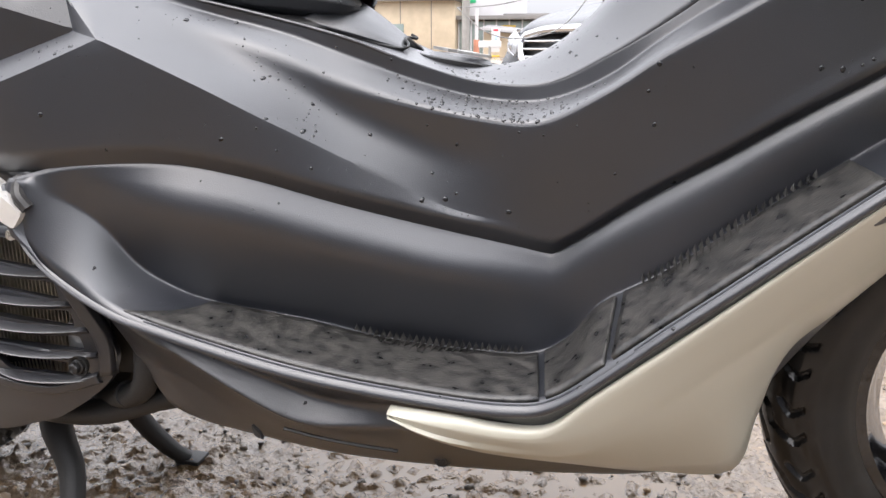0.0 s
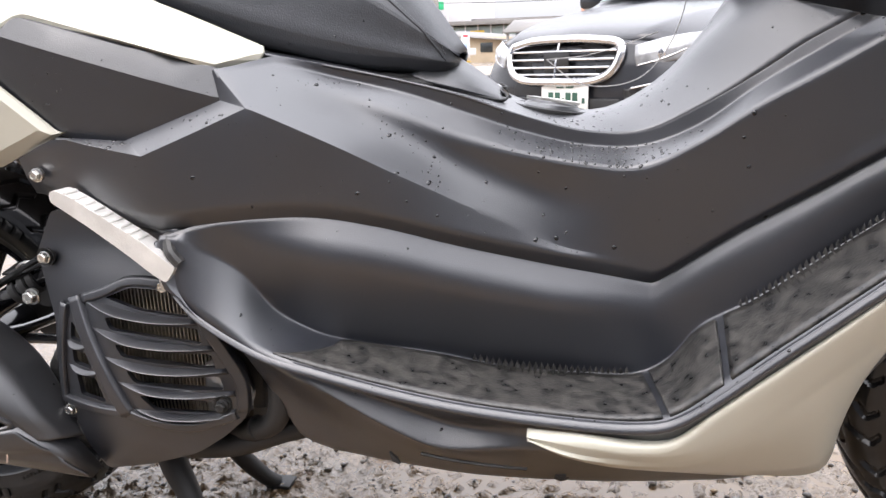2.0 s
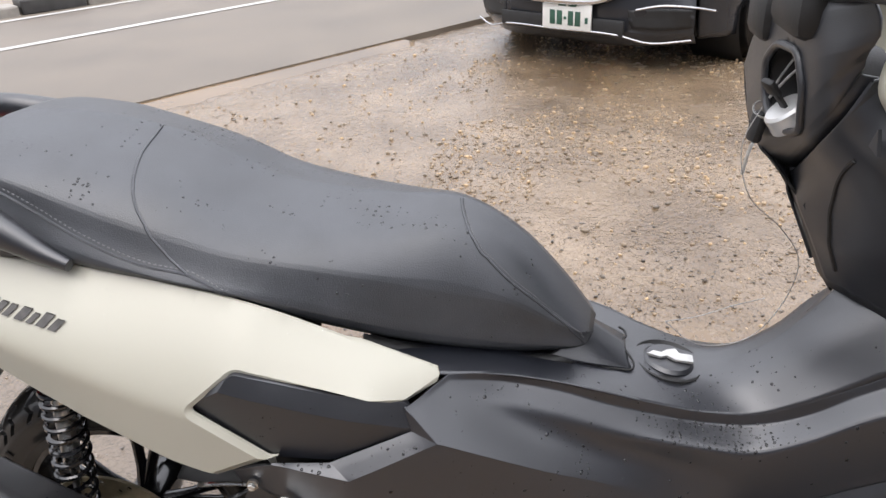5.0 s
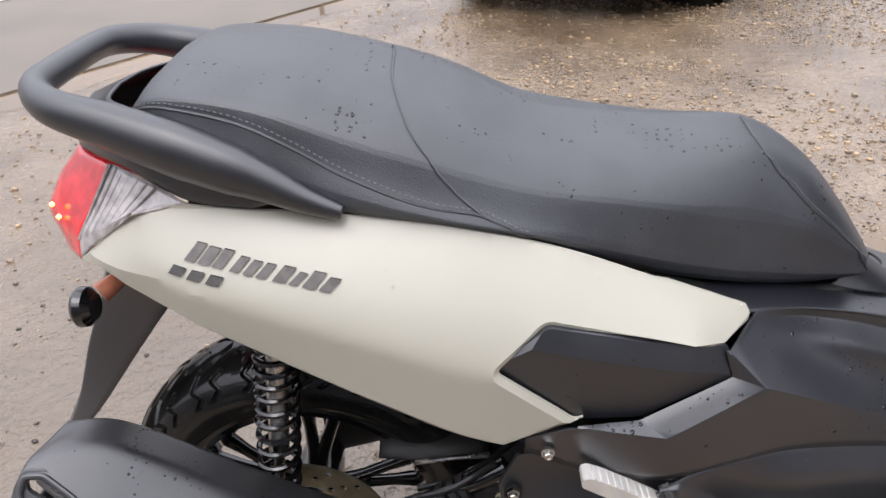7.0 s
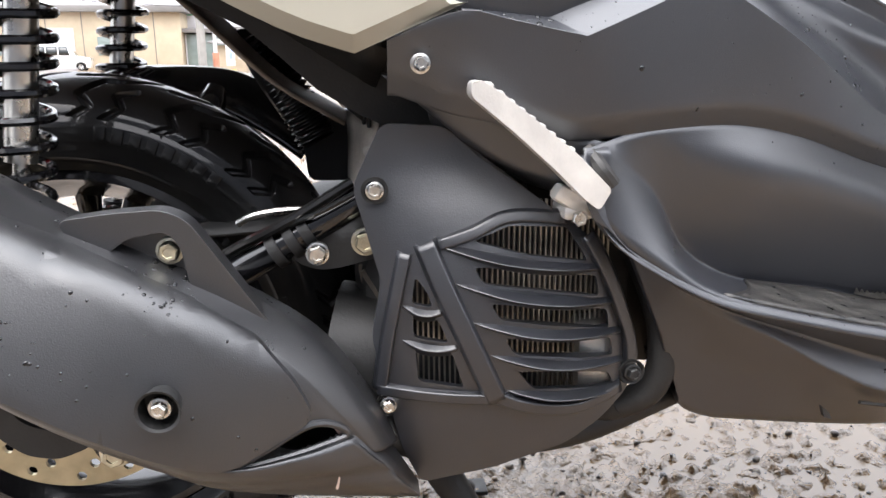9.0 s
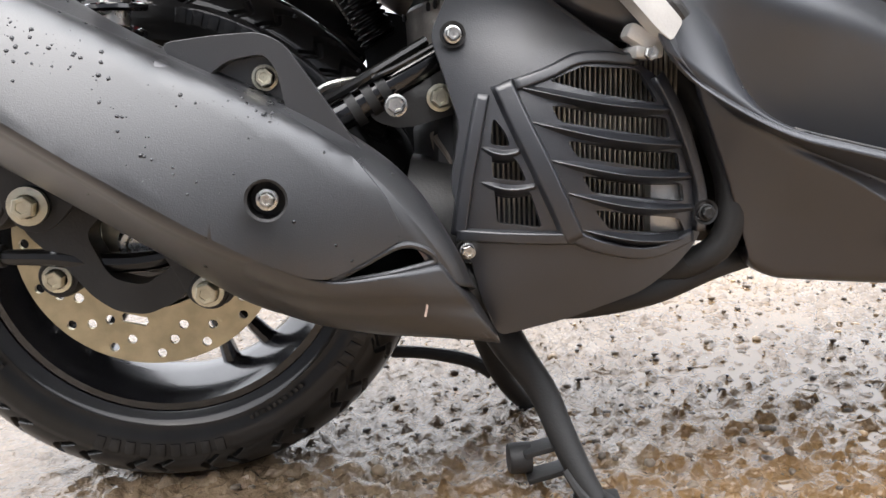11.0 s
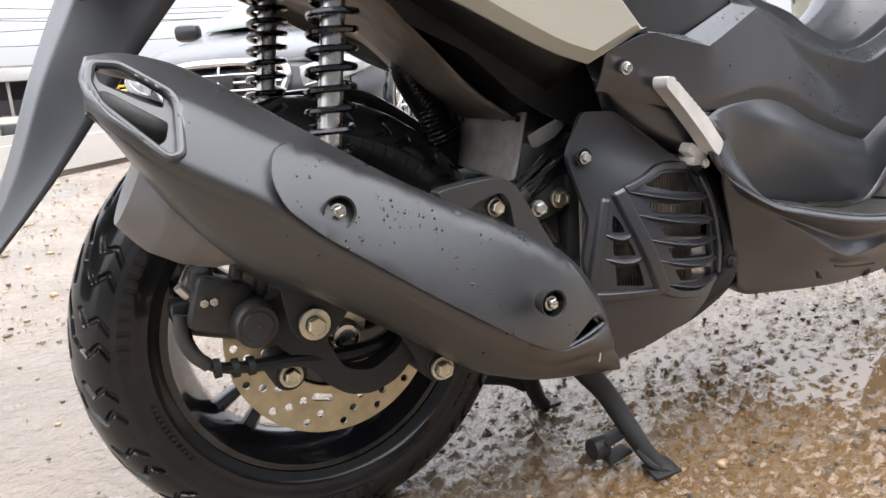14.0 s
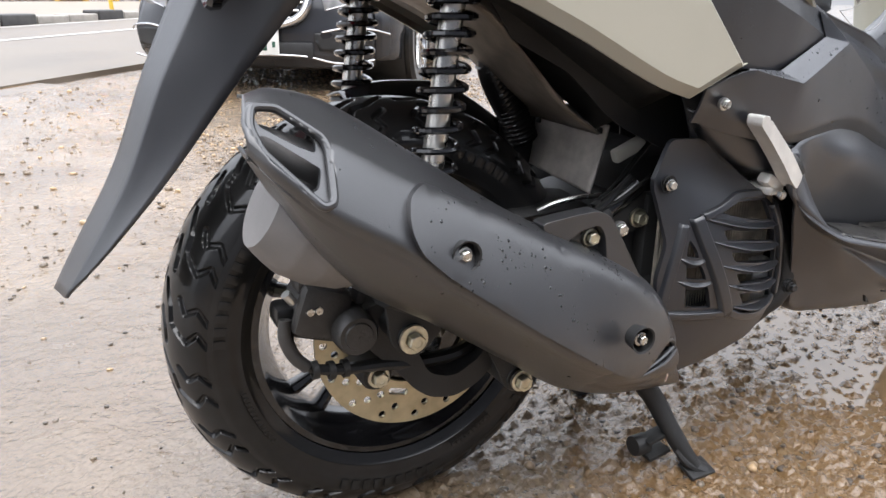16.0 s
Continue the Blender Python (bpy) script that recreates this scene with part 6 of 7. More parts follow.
for sy in (-1, 1):
    bm = loft([[(-.112, sy * .098, .7525), (-.085, sy * .116, .749), (-.033, sy * .138, .728)], [(-.133, sy * .107, .718), (-.10, sy * .126, .722), (-.060, sy * .141, .7245)], [(-.153, sy * .115, .690), (-.125, sy * .127, .700), (-.085, sy * .139, .722)], [(-.156, sy * .121, .664), (-.145, sy * .125, .676), (-.110, sy * .132, .700)]], 18, .004, 0, 4)
    cl = skin("clear_lens", bm, CLEAR, lamp, "ribbed clear indicator lens", ref=(0, sy, 0))
    for i in range(7):
        u = i / 6
        part("lens_rib", tube([(-.113 + .05 * u, sy * (.099 + .030 * u), .7525 - .012 * u), (-.154 + .055 * u, sy * (.117 + .020 * u), .684 + .025 * u)], .0016, 6, 6), CLEAR, cl)
GLOW = bpy.data.materials.new("lit_filament")
GLOW.use_nodes = True
GLOW.node_tree.nodes["Principled BSDF"].inputs["Emission Color"].default_value = (1, .25, .03, 1)
GLOW.node_tree.nodes["Principled BSDF"].inputs["Emission Strength"].default_value = 6
for p in ((-.1925, -.079, .7035), (-.1845, -.088, .694)):
    part("bulb", revolve([(.0004, -.003), (.003, 0), (.0004, .003)], 10, "x", p), GLOW, lamp)
bm = loft([[(-.172, 0, .755), (-.168, -.04, .753), (-.130, -.085, .756), (-.09, -.115, .754), (-.03, -.140, .731), (.03, -.150, .726)], [(-.165, 0, .79), (-.155, -.05, .787), (-.12, -.09, .785), (-.07, -.12, .778), (-.01, -.142, .755), (.05, -.152, .732)], [(-.13, 0, .80), (-.12, -.05, .80), (-.09, -.08, .80), (-.04, -.10, .79), (.0, -.12, .77), (.06, -.14, .74)]], 30, .01, 0, 4)
bmesh.ops.mirror(bm, geom=bm.verts[:] + bm.edges[:] + bm.faces[:], axis="Y", merge_dist=0.001)
skin("tail_cowl", bm, BODY_ROUGH, scooter, "black tail cowl over the lamp", ref=(-.5, -.2, 1))
rail_pts = [(.110, -.166, .727), (.080, -.161, .737), (.04, -.153, .755), (-.02, -.145, .778), (-.085, -.133, .800), (-.140, -.118, .815), (-.168, -.085, .822), (-.172, -.04, .824), (-.172, 0, .824)]
rail_pts += [(x, -y, z) for x, y, z in rail_pts[-2::-1]]
bm = tube(rail_pts, [.006, .013, .020, .022, .019, .016, .014, .013, .013, .013, .014, .016, .019, .022, .020, .013, .006], 90, 16, flat=1.15)
part("grab_rail", bm, BODY_ROUGH, scooter, "matte black one-piece grab rail")
for sy in (-1, 1):
    ind = new("rear_indicator")
    ind.parent = scooter
    part("stalk", tube([(-.150, sy * .066, .612), (-.160, sy * .080, .607), (-.168, sy * .088, .603)], [.009, .010, .012], 10, 14), material("salmon_lens", (.45, .17, .10), .3, vary=.15, scale=50), ind, "salmon orange indicator lens")
    part("housing", revolve([(.0005, .0), (.014, .001), (.021, -.006), (.022, -.014), (.019, -.018), (.017, -.012), (.0005, -.008)], 24, "x", (-.174, sy * .095, .592)), GLOSS, ind, "gloss black indicator housing")

# passenger peg
PEG = material("bare_cast_alloy", (.72, .70, .66), .38, .35, vary=.1, scale=40, bump=.003, bump_scale=500)
peg_out = rounded([(.316, .467), (.317, .476), (.323, .477), (.338, .468), (.392, .427), (.418, .402), (.409, .388), (.398, .396), (.376, .417), (.345, .444)], .004)
peg = part("passenger_peg", plate(peg_out, (), .020, lambda x, z: -.240 + .20 * (x - .31), 0), PEG, scooter, "bare aluminium folded passenger peg", bevel=.003)
for i in range(9):
    u = i / 8
    part("peg_tooth", box((.0042, .018, .0036), (.329 + .058 * u, -.227 + .012 * u, .4735 - .043 * u), .001, Matrix.Rotation(radians(36), 4, "Y")), PEG, peg)
bm = box((.030, .018, .013), (.396, -.195, .392), .004, Matrix.Rotation(radians(30), 4, "Y"))
box((.022, .035, .010), (.40, -.185, .383), .003, None, bm)
part("peg_bracket", bm, PEG, scooter, "aluminium peg bracket")
bolt((.398, -.208, .381), .0055, STEEL, scooter)
part("peg_spring", tube([(.405, -.20, .428), (.412, -.212, .415), (.420, -.212, .405)], .006, 8, 10), CAL, scooter)

# centre stand
stand = new("centre_stand")
stand.parent = scooter
part("leg", tube([(.292, -.075, .165), (.312, -.100, .128), (.337, -.115, .090), (.350, -.135, .055), (.362, -.155, .025), (.372, -.168, .006)], [.018, .017, .014, .013, .012, .010], 24, 14), DARK, stand, "muddy right stand leg")
bm = box((.040, .030, .006), (.374, -.170, .004), .002, Matrix.Rotation(radians(14), 4, "X"))
tube([(.352, -.15, .03), (.366, -.162, .012), (.386, -.174, .002)], [.010, .014, .011], 10, 12, bm, flat=.5)
part("foot", bm, DARK, stand)
bm = revolve([(.0005, 0), (.013, 0), (.014, .003), (.014, .02), (.0005, .02)], 18, "x", (.303, -.124, .030))
box((.035, .022, .005), (.332, -.130, .042), .001, Matrix.Rotation(radians(-12), 4, "Y"), bm)
box((.035, .022, .005), (.335, -.132, .018), .001, Matrix.Rotation(radians(-12), 4, "Y"), bm)
part("rubber_stop", bm, DARK, stand, "black rubber stop in its bracket")
part("leg", tube([(.292, .01, .165), (.305, .022, .11), (.325, .04, .055), (.348, .055, .018), (.362, .063, .004)], [.017, .016, .013, .012, .010], 20, 14), DARK, stand, "muddy left stand leg")
bm = box((.035, .03, .006), (.366, .066, .004), .002)
part("foot", bm, DARK, stand)
part("cross_tube", tube([(.288, -.09, .165), (.288, .03, .165)], .02, 6, 16), DARK, stand)
bm = tube([(.205, .062, .078), (.25, .06, .073), (.298, .052, .062), (.318, .045, .05)], [.007, .007, .008, .008], 14, 10)
part("pedal", bm, DARK, stand, "stand pedal bar")

# ---- across the road ----
def block(name, x0, x1, y0, y1, z0, z1, mat, parent, bevel=.01, label=""):
    b = box((x1 - x0, y1 - y0, z1 - z0), ((x0 + x1) / 2, (y0 + y1) / 2, (z0 + z1) / 2), bevel)
    return part(name, b, mat, parent, label)


BEIGE = material("beige_cladding", (.55, .45, .32), .7, vary=.08, scale=1.2, bump=.004, bump_scale=20)
PALE = material("pale_grey_panel", (.62, .61, .62), .6, vary=.05, scale=.6)
ROOF = material("grey_roof_sheet", (.20, .19, .18), .6, vary=.12, scale=.8)
# shade below the shed and depot roofs is put into this wall colour
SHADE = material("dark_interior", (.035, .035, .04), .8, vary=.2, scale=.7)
TEAL = material("green_sign_paint", (.03, .42, .18), .5, vary=.1, scale=3)
SIGN_RED = material("red_sign_paint", (.62, .05, .07), .5, vary=.1, scale=3)
TANK = material("orange_tank_paint", (.55, .24, .15), .5, vary=.18, scale=3)
YELLOW = material("yellow_paint", (.62, .42, .05), .5, vary=.1, scale=6)
POLE = material("grey_pole", (.30, .29, .27), .6, vary=.1, scale=4)

warehouse = thing("warehouse", "low beige clad warehouse with a long eave", "building")
block("wall", -36, -12.1, 57.9, 74, .1, 4.3, BEIGE, warehouse)
block("roof", -36.5, -11.6, 57.3, 74.5, 4.3, 4.75, ROOF, warehouse)
for i in range(9):
    block("panel_joint", -34 + i * 2.5, -33.94 + i * 2.5, 57.87, 57.9, .1, 4.3, ROOF, warehouse, .004)
for x in (-31, -25.5, -18):
    w = block("window", x, x + 1.8, 57.84, 57.9, 1.3, 2.6, GLASS_PALE, warehouse, .004)
block("roller_door", -23, -19.6, 57.83, 57.9, .1, 3.2, PALE, warehouse, .004)

shop = thing("shop", "single-storey glass-fronted shop with a white sign fascia", "building")
block("back_wall", -12.0, -5.0, 62, 66, .1, 3.0, BEIGE, shop)
block("roof", -12.4, -4.6, 58.2, 66.2, 2.9, 3.2, ROOF, shop)
for i in range(8):
    x = -12.0 + i * 1.0
    block("mullion", x - .05, x + .05, 58.85, 58.95, .2, 2.9, PALE, shop, .004)
    if i < 7:
        block("shop_pane", x + .05, x + .95, 58.89, 58.92, .3, 2.8, GLASS_PALE, shop, .002)
block("door_frame", -8.6, -7.5, 58.8, 58.84, .2, 2.5, YELLOW, shop, .004)
board = thing("signboard", "white signboard with unreadable green marks", "sign")
block("panel", -15.0, -8.8, 60.4, 60.6, 3.2, 6.6, PALE, board)
for i in range(5):
    block("mark", -14.2 + i * .7, -13.75 + i * .7, 60.36, 60.4, 4.25, 4.85, TEAL, board, .004)
for x in (-14.5, -9.3):
    part("post", tube([(x, 60.5, .2), (x, 60.5, 3.3)], .09, 4, 10), POLE, board)

store = thing("store", "pale grey flat-roofed store with red sign panels", "building")
block("wall", -40, -10.6, 73, 90, .1, 7.4, PALE, store)
block("parapet", -40.2, -10.4, 72.8, 90.2, 7.4, 7.7, ROOF, store)
for x0, x1, z0, z1 in ((-17.9, -14.5, 5.7, 6.7), (-13.9, -13.2, 5.8, 6.8), (-12.0, -10.8, 5.5, 6.4)):
    block("sign_panel", x0, x1, 72.9, 73.0, z0, z1, SIGN_RED, store, .01, "red sign panel")
for i in range(8):
    block("window", -38 + i * 3, -36.4 + i * 3, 72.94, 73.0, 1.2, 3.2, GLASS_DARK, store, .004)

barn = thing("shed", "dark open shed with a grey sheet roof", "shed")
bm = bmesh.new()
add_grid(bm, [[(-4.0, 40.5, 1.72), (1.4, 40.5, 1.75)], [(-3.6, 43, 2.42), (1.6, 43, 2.45)], [(-3.6, 46, 1.7), (1.6, 46, 1.7)]])
part("roof", bm, ROOF, barn, solid=.06)
block("back_wall", -3.7, 1.4, 45, 45.3, .1, 2.0, SHADE, barn)
for x in (-3.8, -2.1, -.4, 1.3):
    block("post", x, x + .14, 40.7, 40.84, .1, 1.8, POLE, barn)
block("low_wall", -3.7, 1.4, 41.2, 41.4, .1, .9, SHADE, barn)
hut = thing("hut", "small beige hut with a grey roof", "building")
block("wall", -8.2, -4.5, 49, 53, .1, 1.75, BEIGE, hut)
bm = bmesh.new()
add_grid(bm, [[(-8.6, 48.5, 1.95), (-4.1, 48.5, 1.5)], [(-8.6, 53.4, 2.35), (-4.1, 53.4, 1.9)]])
part("roof", bm, ROOF, hut, solid=.08)
block("window", -6.4, -5.6, 48.95, 49, .8, 1.4, GLASS_DARK, hut, .004)
long_roof = thing("depot", "long low depot with a dark roof", "building")
block("roof", -9, 14, 62, 74, 2.7, 3.5, ROOF, long_roof)
block("back_wall", -9, 14, 72, 72.4, .1, 2.8, SHADE, long_roof)
for i in range(9):
    block("post", -8.6 + i * 2.7, -8.4 + i * 2.7, 62.2, 62.4, .1, 2.7, POLE, long_roof)

rack = thing("tank_rack", "yellow steel rack under the orange tanks", "rack")
block("deck", -.1, 3.9, 38.4, 40.4, 1.9, 2.1, YELLOW, rack)
for x in (0.0, 1.2, 2.5, 3.7):
    for y in (38.5, 40.2):
        block("leg", x, x + .16, y, y + .16, .1, 1.95, YELLOW, rack)
block("brace", 0, 3.8, 38.45, 38.55, 1.15, 1.27, YELLOW, rack)


def tank(x):
    t_ = thing("tank", "round orange tank with a capped neck", "tank", (x, 39.3, 2.1), group="orange tanks on the rack")
    part("shell", revolve([(.0005, 0), (.42, 0), (.55, .06), (.56, .45), (.58, .5), (.56, .55), (.55, 1.0), (.42, 1.18), (.18, 1.25), (.17, 1.36), (.2, 1.38), (.2, 1.46), (.0005, 1.47)], 28, "z"), TANK, t_)
    for z in (.25, .75):
        part("band", revolve([(.555, z - .03), (.575, z), (.555, z + .03)], 28, "z"), TANK, t_)
    for k in range(6):
        a = k * math.pi / 3
        part("rib", tube([(.55 * math.cos(a), .55 * math.sin(a), .05), (.555 * math.cos(a), .555 * math.sin(a), 1.0)], .03, 4, 6), TANK, t_)
    return t_


first_tank = tank(.75)
for x in (1.95, 3.15):
    copy_thing(first_tank, pose(x, 39.3, 2.1, 0, 0, 20))


def pole(x, y, h, r, lean=0.0):
    p_ = thing("utility_pole", "grey concrete utility pole with a cross arm", "utility pole", (x, y, gz(y)), group="utility poles")
    part("shaft", tube([(0, 0, 0), (lean, 0, h)], [r, r * .7], 6, 12), POLE, p_)
    part("cross_arm", box((1.5, .09, .09), (lean * .93, 0, h * .93), .01), POLE, p_)
    for dx in (-.6, 0, .6):
        part("insulator", revolve([(.0005, .0), (.05, .0), (.03, .06), (.05, .1), (.0005, .14)], 10, "z", (lean * .93 + dx, 0, h * .93 + .045)), PALE, p_)
    return p_


pole(-5.2, 28.6, 9.0, .13)
pole(2.5, 44.2, 8.5, .14)
pole(-7.15, 38.5, 8.0, .15)
for z0, z1, y0 in ((3.55, 3.5, 27.5), (3.75, 3.35, 28.1), (3.0, 3.35, 28.6), (2.75, 2.75, 29.2), (4.3, 3.9, 29.5)):
    w_ = thing("power_line", "thin black overhead power line", "power line", group="overhead power lines")
    part("wire", tube([(-40, y0 - 9, z0 + 2.5), (-8, y0, z0), (4, y0 + 1.5, z1), (40, y0 + 6, z1 + 2.5)], .012, 60, 5), GREY_PLASTIC, w_)


def banner(x, y):
    b_ = thing("banner_flag", "white upright advertising banner on a weighted base", "banner", (x, y, gz(y)))
    part("cloth", box((.5, .02, 1.35), (0, 0, .95), .008), PALE, b_)
    part("stripe", box((.18, .024, .5), (.02, 0, .9), .004), material("pale_blue_print", (.35, .45, .70), .6), b_)
    part("mark", box((.3, .024, .12), (0, 0, 1.5), .004), SIGN_RED, b_)
    part("foot", box((.5, .4, .1), (0, 0, .05), .03), YELLOW, b_)
    return b_


banner(-6.5, 43.6)
post = thing("bollard", "orange and white traffic bollard", "bollard", (-4.8, 28.9, gz(28)))
part("shaft", tube([(0, 0, 0), (0, 0, 1.9)], .07, 4, 14), PALE, post)
part("sleeve", tube([(0, 0, .05), (0, 0, .75)], .12, 4, 14), TANK, post)
hoop = thing("barrier_hoop", "yellow tubular barrier hoop at the kerb", "barrier", (.75, 11.75, gz(11.7)))
part("tube", tube([(-.22, 0, 0), (-.22, 0, .32), (-.12, 0, .40), (.5, .4, .40), (.6, .45, .32), (.6, .45, 0)], .03, 30, 10), YELLOW, hoop)
small_sign = thing("low_sign", "low white road sign on a short post", "sign", (-1.53, 13.2, gz(13.2)))
part("post", tube([(0, 0, 0), (0, 0, .4)], .025, 3, 8), POLE, small_sign)
part("panel", box((.42, .03, .12), (0, 0, .44), .02), PALE, small_sign)

# ---- parked cars ----
def car_wheel(name, parent, x, y, z, r, w, side, spokes=12):
    """A road wheel whose face looks to side * y."""
    k = new(name)
    k.parent = parent
    k.location = (x, y, z)
    part("tyre", revolve([(r * .64, -w / 2), (r * .9, -w / 2), (r * .98, -w * .4), (r, -w * .2), (r, w * .2), (r * .98, w * .4), (r * .9, w / 2), (r * .64, w / 2)], 48, "y"), RUBBER, k)
    part("rim", revolve([(r * .64, -w / 2), (r * .67, -w / 2 - .004), (r * .6, -w * .4), (r * .58, w * .4), (r * .67, w / 2 + .004), (r * .64, w / 2)], 40, "y"), CHROME, k)
    part("brake", revolve([(.0005, side * w * .1), (r * .5, side * w * .1), (r * .5, side * w * .02)], 32, "y"), GREY_PLASTIC, k)
    for i in range(spokes):
        a = 2 * math.pi * i / spokes
        c, s = math.cos(a), math.sin(a)
        part("spoke", tube([(r * .08 * c, side * w * .36, r * .08 * s), (r * .35 * c, side * w * .42, r * .35 * s), (r * .63 * c, side * w * .46, r * .63 * s)], [.018, .012, .016], 6, 6), STEEL, k)
    part("hub_cap", revolve([(.0005, side * w * .48), (r * .12, side * w * .45), (r * .14, side * w * .3)], 16, "y"), CHROME, k)
    return k


sedan = thing("sedan", "wet black saloon car with a chrome grille", "car", (.63, 3.50, gz(3.5) - .015), -125)
# longitudinal lines of the shell, nose at x = 0, tail at -4.7
XC = [(.00, 0, .600), (-.08, 0, .665), (-.40, 0, .755), (-.85, 0, .830), (-1.22, 0, .885), (-1.75, 0, 1.16), (-2.15, 0, 1.29), (-2.9, 0, 1.31), (-3.6, 0, 1.15), (-4.1, 0, .93), (-4.6, 0, .88), (-4.7, 0, .70)]
XH = [(-.05, .42, .600), (-.12, .45, .655), (-.42, .52, .735), (-.85, .60, .805), (-1.22, .66, .865), (-1.78, .60, 1.14), (-2.15, .56, 1.26), (-2.9, .56, 1.28), (-3.6, .58, 1.12), (-4.1, .62, .91), (-4.55, .62, .86), (-4.65, .6, .70)]
XS = [(-.20, .66, .560), (-.30, .72, .60), (-.55, .79, .68), (-.9, .83, .755), (-1.25, .84, .80), (-1.8, .845, .815), (-2.3, .85, .825), (-3.0, .85, .835), (-3.6, .84, .84), (-4.1, .80, .83), (-4.5, .72, .78), (-4.62, .66, .66)]
XM = [(-.16, .70, .42), (-.30, .78, .44), (-.55, .83, .50), (-.9, .86, .54), (-1.25, .87, .55), (-1.8, .87, .55), (-2.3, .87, .55), (-3.0, .87, .55), (-3.6, .86, .56), (-4.1, .83, .56), (-4.5, .74, .54), (-4.64, .67, .5)]
XB = [(-.22, .68, .20), (-.34, .76, .20), (-.55, .80, .20), (-.9, .82, .20), (-1.25, .83, .20), (-1.8, .83, .20), (-2.3, .83, .20), (-3.0, .83, .20), (-3.6, .82, .20), (-4.1, .79, .22), (-4.5, .70, .26), (-4.6, .64, .3)]
bm = loft([XC, XH, XS, XM, XB], 90, [.03, .03, .05], 0, 5)
# wheel arches
bmesh.ops.delete(bm, geom=[f for f in bm.faces if any(math.hypot(f.calc_center_median().x - ax, f.calc_center_median().z - .31) < .345 for ax in (-.78, -3.55)) and f.calc_center_median().y > .6], context="FACES")
bmesh.ops.mirror(bm, geom=bm.verts[:] + bm.edges[:] + bm.faces[:], axis="Y", merge_dist=0.004)
body = part("body", bm, PAINT, sedan, "black wet car body", sharp=45, solid=.02, offset=-1, flip=outward(bm, (0, 0, 1)))
# front mask closing the nose between the hood and the lip
bm = loft([[(.00, 0, .600), (-.05, .42, .600), (-.20, .66, .560)], [(.035, 0, .50), (-.01, .42, .49), (-.15, .68, .45)], [(.05, 0, .36), (.01, .42, .355), (-.12, .70, .36)], [(.045, 0, .24), (.0, .42, .235), (-.14, .69, .24)], [(-.03, 0, .16), (-.06, .42, .16), (-.20, .68, .18)]], 24, .02, 0, 4)
bmesh.ops.mirror(bm, geom=bm.verts[:] + bm.edges[:] + bm.faces[:], axis="Y", merge_dist=0.004)
skin("bumper", bm, PAINT, sedan, "black front bumper", ref=(1, 0, 0), solid=.012)


def front(y, z, off=0.0):
    """A point on the nose at that side and height, off metres proud."""
    x = np.interp(z, [.16, .24, .36, .50, .60], [-.03, .045, .05, .035, .0]) - .11 * (abs(y) / .42) ** 2 * .45 - max(0, abs(y) - .42) * .55
    return (float(x) + off, y, z)


grille = new("grille")
grille.parent = sedan
gr = [(-.36, .585), (-.20, .612), (0, .618), (.20, .612), (.36, .585), (.375, .54), (.34, .45), (.26, .405), (0, .392), (-.26, .405), (-.34, .45), (-.375, .54)]
part("surround", tube([front(y, z, .03) for y, z in gr + gr[:1]], .024, 90, 10), CHROME, grille, "broad chrome grille surround")
bm = bmesh.new()
vs = [bm.verts.new(front(y, z, .012)) for y, z in gr]
bm.faces.new(vs)
part("grille_back", bm, GREY_PLASTIC, grille, solid=.004)
for z, w in ((.555, .35), (.512, .345), (.470, .325), (.432, .28)):
    part("grille_bar", tube([front(y, z, .03) for y in np.linspace(-w, w, 7)], .0105, 24, 8, flat=.7), CHROME, grille)
part("grille_post", tube([front(0, z, .034) for z in (.40, .5, .61)], .008, 6, 8), CHROME, grille)
part("radar_cover", box((.012, .17, .11), front(0, .50, .03), .004), GREY_PLASTIC, grille)
